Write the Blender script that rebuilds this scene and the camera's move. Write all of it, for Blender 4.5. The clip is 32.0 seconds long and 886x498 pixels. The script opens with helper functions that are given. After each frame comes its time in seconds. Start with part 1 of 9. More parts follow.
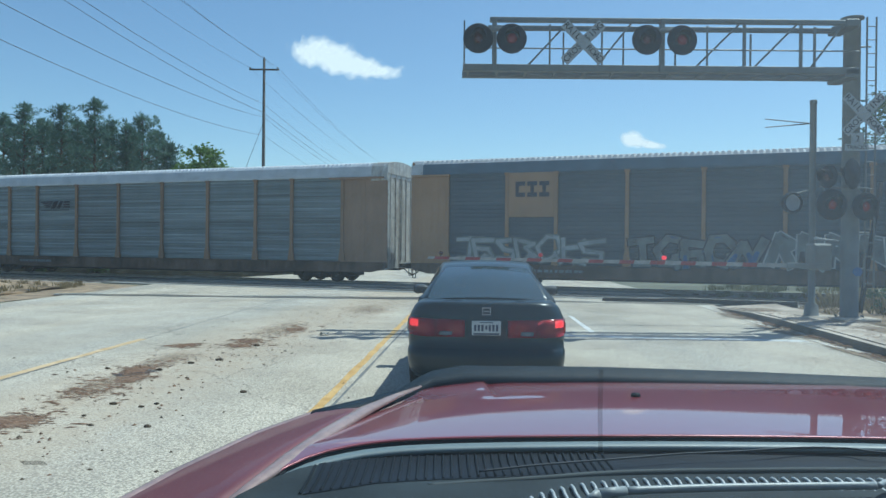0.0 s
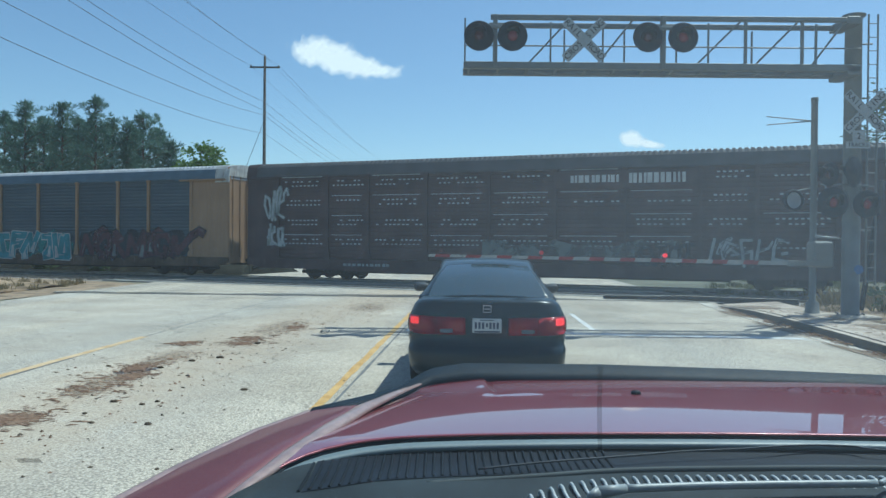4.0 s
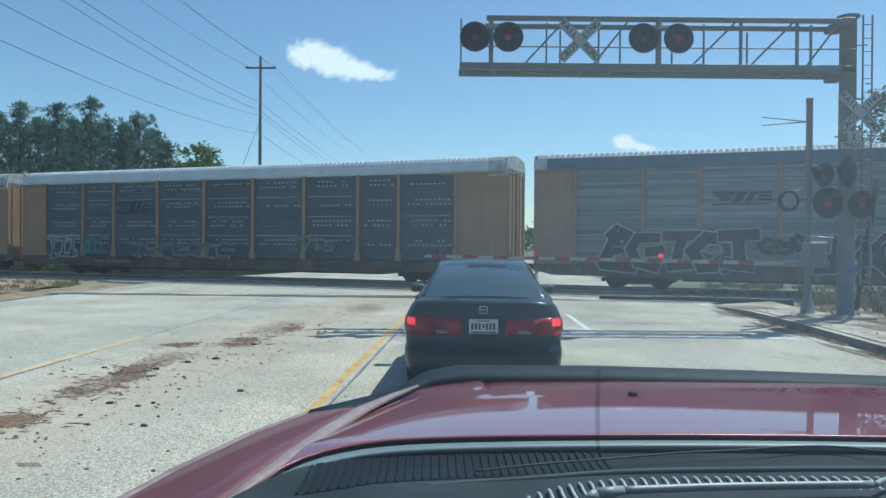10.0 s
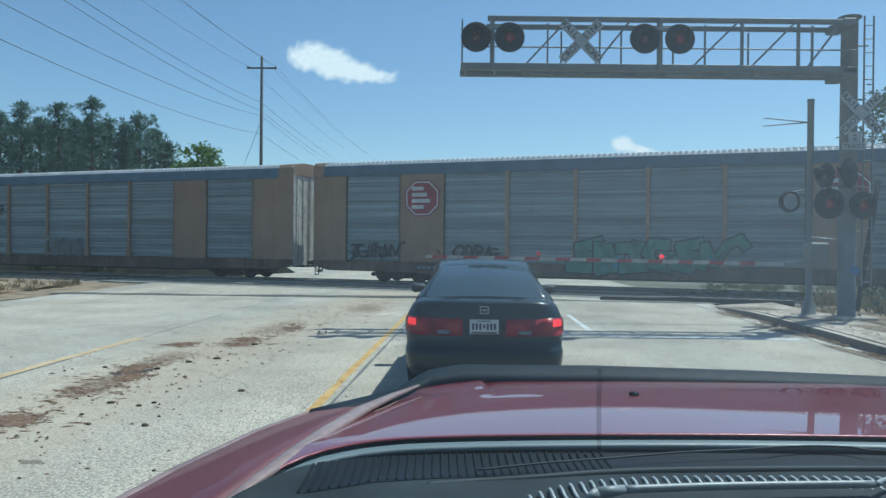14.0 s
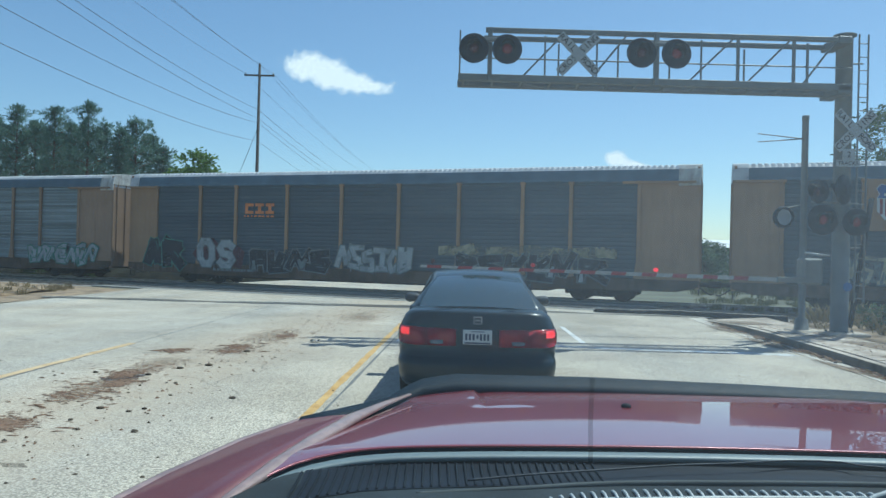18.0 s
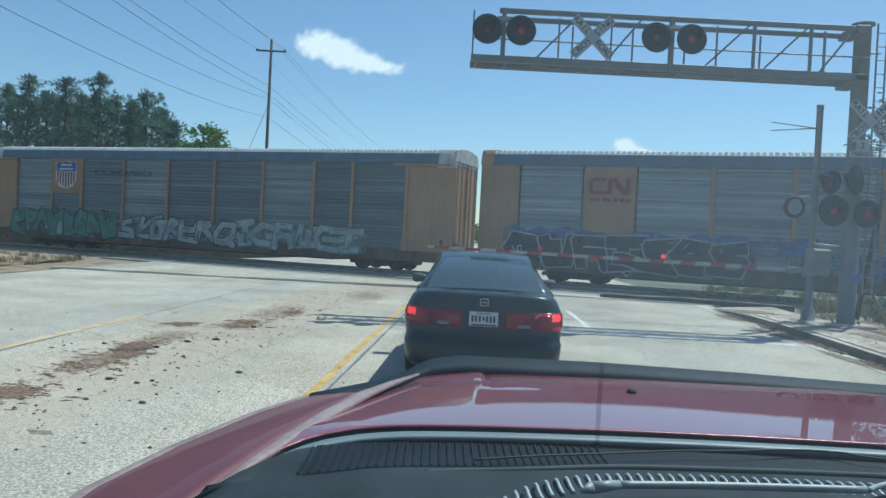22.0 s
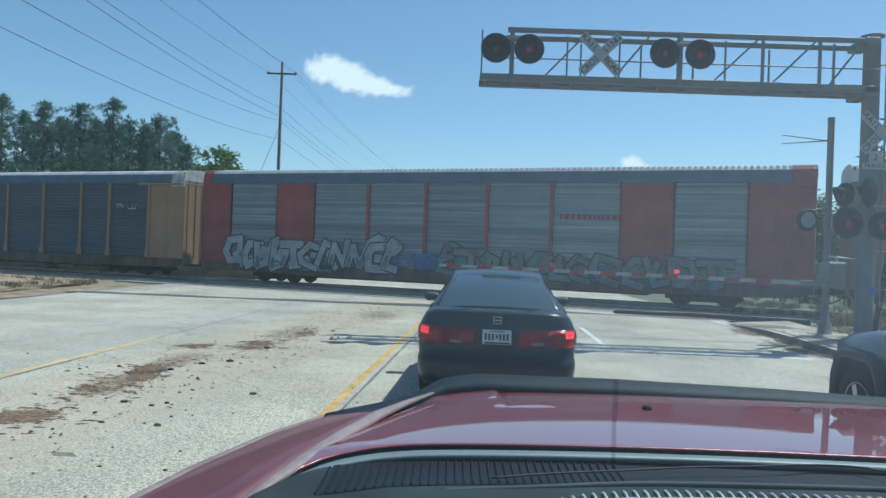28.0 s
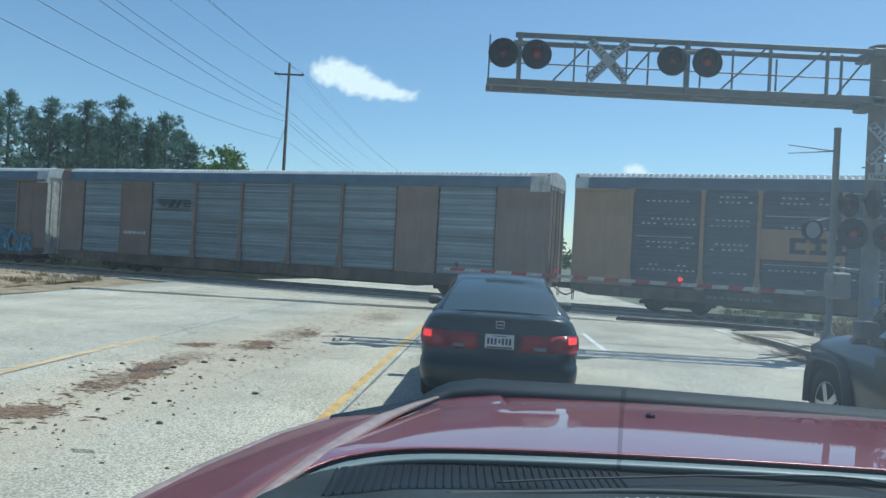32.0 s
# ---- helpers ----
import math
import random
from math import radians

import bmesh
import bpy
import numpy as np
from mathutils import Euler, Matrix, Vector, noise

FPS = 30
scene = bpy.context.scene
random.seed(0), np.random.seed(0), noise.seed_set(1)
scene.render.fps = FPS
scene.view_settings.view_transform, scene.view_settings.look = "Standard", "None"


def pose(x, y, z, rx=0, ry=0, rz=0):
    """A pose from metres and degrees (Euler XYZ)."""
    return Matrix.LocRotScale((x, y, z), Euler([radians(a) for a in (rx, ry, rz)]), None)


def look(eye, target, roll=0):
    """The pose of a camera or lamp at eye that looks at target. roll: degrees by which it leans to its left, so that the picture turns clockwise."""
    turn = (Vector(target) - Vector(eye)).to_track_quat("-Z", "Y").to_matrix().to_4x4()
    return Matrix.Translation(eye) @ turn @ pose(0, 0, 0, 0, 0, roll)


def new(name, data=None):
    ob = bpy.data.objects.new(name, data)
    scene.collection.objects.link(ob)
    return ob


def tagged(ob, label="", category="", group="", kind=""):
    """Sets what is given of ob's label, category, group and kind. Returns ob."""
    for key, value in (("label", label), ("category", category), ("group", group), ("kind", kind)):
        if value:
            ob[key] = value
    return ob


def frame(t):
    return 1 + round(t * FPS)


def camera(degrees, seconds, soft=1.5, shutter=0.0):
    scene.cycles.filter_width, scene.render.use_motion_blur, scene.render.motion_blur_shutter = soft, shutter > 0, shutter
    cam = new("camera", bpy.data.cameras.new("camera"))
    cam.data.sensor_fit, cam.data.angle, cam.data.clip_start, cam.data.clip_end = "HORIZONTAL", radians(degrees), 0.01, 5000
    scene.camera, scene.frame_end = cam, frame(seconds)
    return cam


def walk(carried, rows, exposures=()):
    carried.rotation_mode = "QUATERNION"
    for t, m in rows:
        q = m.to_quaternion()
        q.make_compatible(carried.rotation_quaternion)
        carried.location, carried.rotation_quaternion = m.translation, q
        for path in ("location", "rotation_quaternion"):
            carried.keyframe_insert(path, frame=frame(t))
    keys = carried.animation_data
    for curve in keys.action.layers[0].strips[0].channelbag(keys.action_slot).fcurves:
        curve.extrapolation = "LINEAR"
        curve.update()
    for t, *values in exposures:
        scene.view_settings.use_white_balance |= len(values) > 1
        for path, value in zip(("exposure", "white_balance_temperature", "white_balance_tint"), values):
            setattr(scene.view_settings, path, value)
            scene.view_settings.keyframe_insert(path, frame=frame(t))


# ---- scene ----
# Grade crossing: a long train of car-carrying wagons passes in front of a stopped queue.

# ---- camera ----
cam = camera(62.0, 32.0, soft=1.5)
PATH = [  # seconds, eye, yaw, pitch, roll
    (0, -0.000, -0.000, 1.790, -0.000, -0.220, 0.530),
    (0.5, 0.001, 0.001, 1.790, -0.006, -0.206, 0.531),
    (1, 0.001, 0.003, 1.789, -0.002, -0.177, 0.544),
    (1.5, 0.002, 0.004, 1.789, 0.013, -0.161, 0.551),
    (2, 0.002, 0.006, 1.788, 0.026, -0.176, 0.552),
    (2.5, 0.003, 0.007, 1.788, 0.035, -0.218, 0.544),
    (3, 0.003, 0.008, 1.787, 0.046, -0.278, 0.536),
    (3.5, 0.003, 0.007, 1.788, 0.057, -0.343, 0.531),
    (5.5, 0.002, 0.003, 1.789, 0.013, -0.448, 0.420),
    (6, 0.002, 0.002, 1.790, -0.065, -0.458, 0.337),
    (6.5, 0.001, 0.001, 1.790, -0.129, -0.467, 0.283),
    (7, 0.000, -0.001, 1.790, -0.183, -0.454, 0.259),
    (7.5, -0.000, -0.003, 1.791, -0.228, -0.412, 0.258),
    (8, -0.001, -0.004, 1.791, -0.258, -0.361, 0.286),
    (8.5, -0.001, -0.006, 1.791, -0.271, -0.322, 0.335),
    (9, -0.002, -0.007, 1.791, -0.267, -0.311, 0.381),
    (9.5, -0.001, -0.003, 1.792, -0.254, -0.329, 0.417),
    (10, 0.000, 0.002, 1.792, -0.235, -0.346, 0.447),
    (10.5, 0.000, 0.002, 1.791, -0.213, -0.331, 0.466),
    (11, 0.000, 0.003, 1.791, -0.195, -0.287, 0.493),
    (11.5, 0.001, 0.004, 1.790, -0.179, -0.239, 0.510),
    (12, 0.001, 0.005, 1.789, -0.167, -0.215, 0.502),
    (12.5, 0.001, 0.005, 1.789, -0.161, -0.229, 0.497),
    (13, 0.001, 0.006, 1.788, -0.161, -0.266, 0.506),
    (13.5, -0.000, 0.003, 1.789, -0.168, -0.301, 0.519),
    (14, -0.001, 0.001, 1.790, -0.170, -0.316, 0.531),
    (14.5, -0.001, 0.001, 1.790, -0.165, -0.311, 0.565),
    (16.5, 0.000, 0.003, 1.790, -0.224, -0.255, 0.611),
    (17, 0.001, 0.003, 1.790, -0.317, -0.069, 0.841),
    (17.5, 0.001, 0.006, 1.788, -0.433, 0.226, 1.140),
    (18, 0.001, 0.008, 1.786, -0.571, 0.475, 1.459),
    (18.5, 0.002, 0.009, 1.787, -0.709, 0.576, 1.732),
    (19, 0.003, 0.009, 1.788, -0.790, 0.465, 2.053),
    (19.5, -0.000, 0.008, 1.790, -0.771, 0.228, 2.299),
    (20, -0.003, 0.006, 1.791, -0.730, -0.049, 2.535),
    (20.5, -0.007, -0.006, 1.792, -0.602, -0.307, 2.736),
    (21, -0.011, -0.018, 1.792, -0.447, -0.558, 2.860),
    (21.5, -0.010, -0.014, 1.791, -0.245, -0.796, 2.915),
    (22, -0.009, -0.009, 1.790, -0.049, -1.036, 2.934),
    (22.5, -0.014, -0.017, 1.791, 0.127, -1.200, 2.960),
    (23, -0.018, -0.024, 1.792, 0.234, -1.292, 2.978),
    (23.5, -0.015, -0.019, 1.792, 0.315, -1.313, 2.919),
    (24, -0.012, -0.014, 1.792, 0.389, -1.310, 2.838),
    (24.5, -0.012, -0.016, 1.792, 0.439, -1.300, 2.802),
    (25, -0.012, -0.017, 1.793, 0.477, -1.261, 2.791),
    (25.5, -0.012, -0.017, 1.792, 0.537, -1.176, 2.790),
    (27.5, -0.011, -0.020, 1.791, 0.887, 0.091, 2.209),
    (28, -0.011, -0.020, 1.791, 0.928, 0.352, 2.088),
    (28.5, -0.012, -0.021, 1.791, 0.955, 0.441, 2.033),
    (29, -0.012, -0.022, 1.791, 0.973, 0.460, 2.031),
    (29.5, -0.013, -0.022, 1.791, 0.980, 0.464, 2.048),
    (30, -0.014, -0.023, 1.791, 0.984, 0.539, 2.051),
    (30.5, -0.012, -0.021, 1.790, 1.038, 0.804, 2.078),
    (31, -0.010, -0.019, 1.790, 1.153, 1.058, 2.313),
    (31.5, -0.016, -0.028, 1.793, 1.209, 1.075, 2.736),
    (32, -0.022, -0.038, 1.796, 1.202, 0.586, 3.142),
]


def eye_pose(x, y, z, yaw, pitch, roll):
    """Heading, tilt and lean in degrees, as a camera pose."""
    return pose(x, y, z) @ pose(0, 0, 0, 0, 0, yaw) @ pose(0, 0, 0, 90 + pitch) @ pose(0, 0, 0, 0, 0, roll)


walk(cam, [(row[0], eye_pose(*row[1:])) for row in PATH], exposures=[(t_, e_, 5640, -4) for t_, e_ in ((0, 0.34), (10, 0.34), (13, 0.2), (16.5, 0.34), (20, 0.36), (23, 0.3), (25, 0.34), (28, 0.31), (32, 0.34))])

# ---- world and sun ----
SUN = Vector((2.9, 2.45, 6.4)).normalized()
world = bpy.data.worlds.new("sky")
scene.world = world
world.use_nodes = True
_nt = world.node_tree
_sky = _nt.nodes.new("ShaderNodeTexSky")
_sky.sky_type = "NISHITA"
_sky.sun_disc = False
_sky.sun_elevation = math.asin(SUN.z)
_sky.sun_rotation = math.atan2(SUN.x, SUN.y)
_sky.air_density, _sky.dust_density, _sky.ozone_density = 1.0, 0.3, 2.2
_nt.links.new(_sky.outputs[0], _nt.nodes["Background"].inputs[0])
_nt.nodes["Background"].inputs[1].default_value = 0.095
sun = new("sun", bpy.data.lights.new("sun", "SUN"))
sun.data.energy, sun.data.angle, sun.data.color = 3.6, radians(0.53), (1.0, 0.95, 0.87)
sun.matrix_world = look(SUN * 80, (0, 0, 0))


# ---- materials ----
def material(name, color, rough=0.7, metal=0.0, scale=6.0, vary=0.25, tint=None, fine=60.0, bump=0.15, coat=0.0, emit=None, spec=0.5, stretch=(1, 1, 1), streak=0.0, random_vary=0.0):
    """A surface with two scales of colour change, grain relief and wear in the gloss."""
    m = bpy.data.materials.new(name)
    m.use_nodes = True
    nt = m.node_tree
    n, l = nt.nodes, nt.links
    b = n["Principled BSDF"]
    co = n.new("ShaderNodeTexCoord")
    mp = n.new("ShaderNodeMapping")
    mp.inputs["Scale"].default_value = stretch
    l.new(co.outputs["Object"], mp.inputs[0])
    big = n.new("ShaderNodeTexNoise")
    big.inputs["Scale"].default_value, big.inputs["Detail"].default_value, big.inputs["Roughness"].default_value = scale, 6, 0.62
    small = n.new("ShaderNodeTexNoise")
    small.inputs["Scale"].default_value, small.inputs["Detail"].default_value = fine, 4
    l.new(mp.outputs[0], big.inputs[0])
    l.new(mp.outputs[0], small.inputs[0])
    dark = [c * (1 - vary) for c in color]
    light = [min(1, c * (1 + vary)) for c in (tint or color)]
    ramp = n.new("ShaderNodeValToRGB")
    ramp.color_ramp.elements[0].position, ramp.color_ramp.elements[1].position = 0.3, 0.72
    ramp.color_ramp.elements[0].color, ramp.color_ramp.elements[1].color = (*dark, 1), (*light, 1)
    l.new(big.outputs[0], ramp.inputs[0])
    mix = n.new("ShaderNodeMixRGB")
    mix.blend_type, mix.inputs[0].default_value = "OVERLAY", min(0.9, vary * 1.4)
    l.new(ramp.outputs[0], mix.inputs[1])
    l.new(small.outputs[0], mix.inputs[2])
    out = mix.outputs[0]
    if streak:
        run = n.new("ShaderNodeTexNoise")
        run.inputs["Scale"].default_value, run.inputs["Detail"].default_value = 3.0, 5
        mr = n.new("ShaderNodeMapping")
        mr.inputs["Scale"].default_value = (2.2, 2.2, 0.16)
        l.new(co.outputs["Object"], mr.inputs[0])
        l.new(mr.outputs[0], run.inputs[0])
        rr = n.new("ShaderNodeValToRGB")
        rr.color_ramp.elements[0].position, rr.color_ramp.elements[1].position = 0.42, 0.7
        rr.color_ramp.elements[0].color, rr.color_ramp.elements[1].color = (1, 1, 1, 1), (0.38, 0.31, 0.26, 1)
        l.new(run.outputs[0], rr.inputs[0])
        mm = n.new("ShaderNodeMixRGB")
        mm.blend_type, mm.inputs[0].default_value = "MULTIPLY", streak
        l.new(out, mm.inputs[1])
        l.new(rr.outputs[0], mm.inputs[2])
        out = mm.outputs[0]
    if random_vary:
        info = n.new("ShaderNodeObjectInfo")
        rv = n.new("ShaderNodeMapRange")
        rv.inputs["To Min"].default_value, rv.inputs["To Max"].default_value = 1 - random_vary, 1 + random_vary
        l.new(info.outputs["Random"], rv.inputs["Value"])
        hv = n.new("ShaderNodeHueSaturation")
        l.new(rv.outputs[0], hv.inputs["Value"])
        l.new(out, hv.inputs["Color"])
        out = hv.outputs[0]
    l.new(out, b.inputs["Base Color"])
    rg = n.new("ShaderNodeMapRange")
    rg.inputs["To Min"].default_value, rg.inputs["To Max"].default_value = max(0.02, rough - 0.12 * min(1, rough * 2)), min(1, rough + 0.12 * min(1, rough * 2))
    l.new(small.outputs[0], rg.inputs["Value"])
    l.new(rg.outputs[0], b.inputs["Roughness"])
    b.inputs["Metallic"].default_value = metal
    b.inputs["Specular IOR Level"].default_value = spec
    b.inputs["Coat Weight"].default_value = coat
    b.inputs["Coat Roughness"].default_value = 0.04
    if bump:
        bp = n.new("ShaderNodeBump")
        bp.inputs["Strength"].default_value, bp.inputs["Distance"].default_value = bump, 0.01
        l.new(small.outputs[0], bp.inputs["Height"])
        l.new(bp.outputs[0], b.inputs["Normal"])
    if emit:
        b.inputs["Emission Color"].default_value = (*emit[0], 1)
        b.inputs["Emission Strength"].default_value = emit[1]
    return m


def road_material(name, color, tint, crack=0.5):
    """Old bleached asphalt: coarse chips, stains along the lanes and tar-dark cracks."""
    m = material(name, color, 0.92, 0, 0.35, 0.16, tint, 38.0, 0.5, spec=0.25)
    nt = m.node_tree
    n, l = nt.nodes, nt.links
    b = n["Principled BSDF"]
    src = b.inputs["Base Color"].links[0].from_socket
    co = n["Texture Coordinate"]
    chips = n.new("ShaderNodeTexVoronoi")
    chips.inputs["Scale"].default_value = 48.0
    l.new(co.outputs["Object"], chips.inputs["Vector"])
    cr = n.new("ShaderNodeValToRGB")
    cr.color_ramp.elements[0].position, cr.color_ramp.elements[1].position = 0.15, 0.75
    cr.color_ramp.elements[0].color, cr.color_ramp.elements[1].color = (1.25, 1.24, 1.2, 1), (0.42, 0.42, 0.43, 1)
    l.new(chips.outputs["Distance"], cr.inputs[0])
    m1 = n.new("ShaderNodeMixRGB")
    m1.blend_type, m1.inputs[0].default_value = "MULTIPLY", 0.8
    l.new(src, m1.inputs[1])
    l.new(cr.outputs[0], m1.inputs[2])
    # loose pale and dark grains, and broad worn bands along the lanes
    grain = n.new("ShaderNodeTexNoise")
    grain.inputs["Scale"].default_value, grain.inputs["Detail"].default_value, grain.inputs["Roughness"].default_value = 30.0, 6, 0.75
    l.new(co.outputs["Object"], grain.inputs["Vector"])
    gr = n.new("ShaderNodeValToRGB")
    gr.color_ramp.elements[0].position, gr.color_ramp.elements[1].position = 0.38, 0.66
    gr.color_ramp.elements[0].color, gr.color_ramp.elements[1].color = (0.66, 0.65, 0.63, 1), (1.16, 1.155, 1.14, 1)
    l.new(grain.outputs[0], gr.inputs[0])
    m3 = n.new("ShaderNodeMixRGB")
    m3.blend_type, m3.inputs[0].default_value = "MULTIPLY", 0.75
    l.new(m1.outputs[0], m3.inputs[1])
    l.new(gr.outputs[0], m3.inputs[2])
    warp_src = n.new("ShaderNodeTexNoise")
    warp_src.inputs["Scale"].default_value, warp_src.inputs["Detail"].default_value = 2.5, 8
    l.new(co.outputs["Object"], warp_src.inputs["Vector"])
    lane = n.new("ShaderNodeTexNoise")
    lane.inputs["Scale"].default_value, lane.inputs["Detail"].default_value = 1.0, 4
    lm = n.new("ShaderNodeMapping")
    lm.inputs["Scale"].default_value = (0.55, 0.035, 1)
    lm.inputs["Rotation"].default_value = (0, 0, 0.05)
    l.new(co.outputs["Object"], lm.inputs[0])
    l.new(lm.outputs[0], lane.inputs["Vector"])
    ln = n.new("ShaderNodeValToRGB")
    ln.color_ramp.elements[0].position, ln.color_ramp.elements[1].position = 0.35, 0.65
    ln.color_ramp.elements[0].color, ln.color_ramp.elements[1].color = (0.84, 0.87, 0.9, 1), (1.06, 1.04, 1.0, 1)
    l.new(lane.outputs[0], ln.inputs[0])
    m4 = n.new("ShaderNodeMixRGB")
    m4.blend_type, m4.inputs[0].default_value = "MULTIPLY", 1.0
    l.new(m3.outputs[0], m4.inputs[1])
    l.new(ln.outputs[0], m4.inputs[2])
    # tan dust trodden along the middle lane
    sx = n.new("ShaderNodeSeparateXYZ")
    l.new(co.outputs["Object"], sx.inputs[0])
    mm = n.new("ShaderNodeMath")
    mm.operation = "MULTIPLY_ADD"
    mm.inputs[1].default_value = -0.12
    l.new(sx.outputs[1], mm.inputs[0])
    l.new(sx.outputs[0], mm.inputs[2])
    ms = n.new("ShaderNodeMath")
    ms.inputs[1].default_value = 5.0
    l.new(mm.outputs[0], ms.inputs[0])
    mb = n.new("ShaderNodeMath")
    mb.operation = "ABSOLUTE"
    l.new(ms.outputs[0], mb.inputs[0])
    mg = n.new("ShaderNodeMapRange")
    mg.interpolation_type = "SMOOTHSTEP"
    mg.inputs["From Min"].default_value, mg.inputs["From Max"].default_value = 0.2, 2.2
    mg.inputs["To Min"].default_value, mg.inputs["To Max"].default_value = 1.1, 0.0
    l.new(mb.outputs[0], mg.inputs["Value"])
    mk = n.new("ShaderNodeMath")
    mk.operation = "MULTIPLY"
    l.new(mg.outputs[0], mk.inputs[0])
    l.new(warp_src.outputs[0], mk.inputs[1])
    m5 = n.new("ShaderNodeMixRGB")
    l.new(mk.outputs[0], m5.inputs[0])
    l.new(m4.outputs[0], m5.inputs[1])
    m5.inputs[2].default_value = (0.42, 0.34, 0.25, 1)
    m1 = m5
    warp = n.new("ShaderNodeTexNoise")
    warp.inputs["Scale"].default_value = 1.3
    l.new(co.outputs["Object"], warp.inputs["Vector"])
    add = n.new("ShaderNodeVectorMath")
    add.operation = "MULTIPLY_ADD"
    l.new(warp.outputs["Color"], add.inputs[0])
    add.inputs[1].default_value = (0.9, 0.9, 0.9)
    l.new(co.outputs["Object"], add.inputs[2])
    lines = n.new("ShaderNodeTexVoronoi")
    lines.feature = "DISTANCE_TO_EDGE"
    lines.inputs["Scale"].default_value = 0.13
    l.new(add.outputs[0], lines.inputs["Vector"])
    lr = n.new("ShaderNodeValToRGB")
    lr.color_ramp.elements[0].position, lr.color_ramp.elements[1].position = 0.0, 0.003
    lr.color_ramp.elements[0].color, lr.color_ramp.elements[1].color = (1 - crack,) * 3 + (1,), (1, 1, 1, 1)
    l.new(lines.outputs["Distance"], lr.inputs[0])
    m2 = n.new("ShaderNodeMixRGB")
    m2.blend_type, m2.inputs[0].default_value = "MULTIPLY", 1.0
    l.new(m1.outputs[0], m2.inputs[1])
    l.new(lr.outputs[0], m2.inputs[2])
    l.new(m2.outputs[0], b.inputs["Base Color"])
    return m


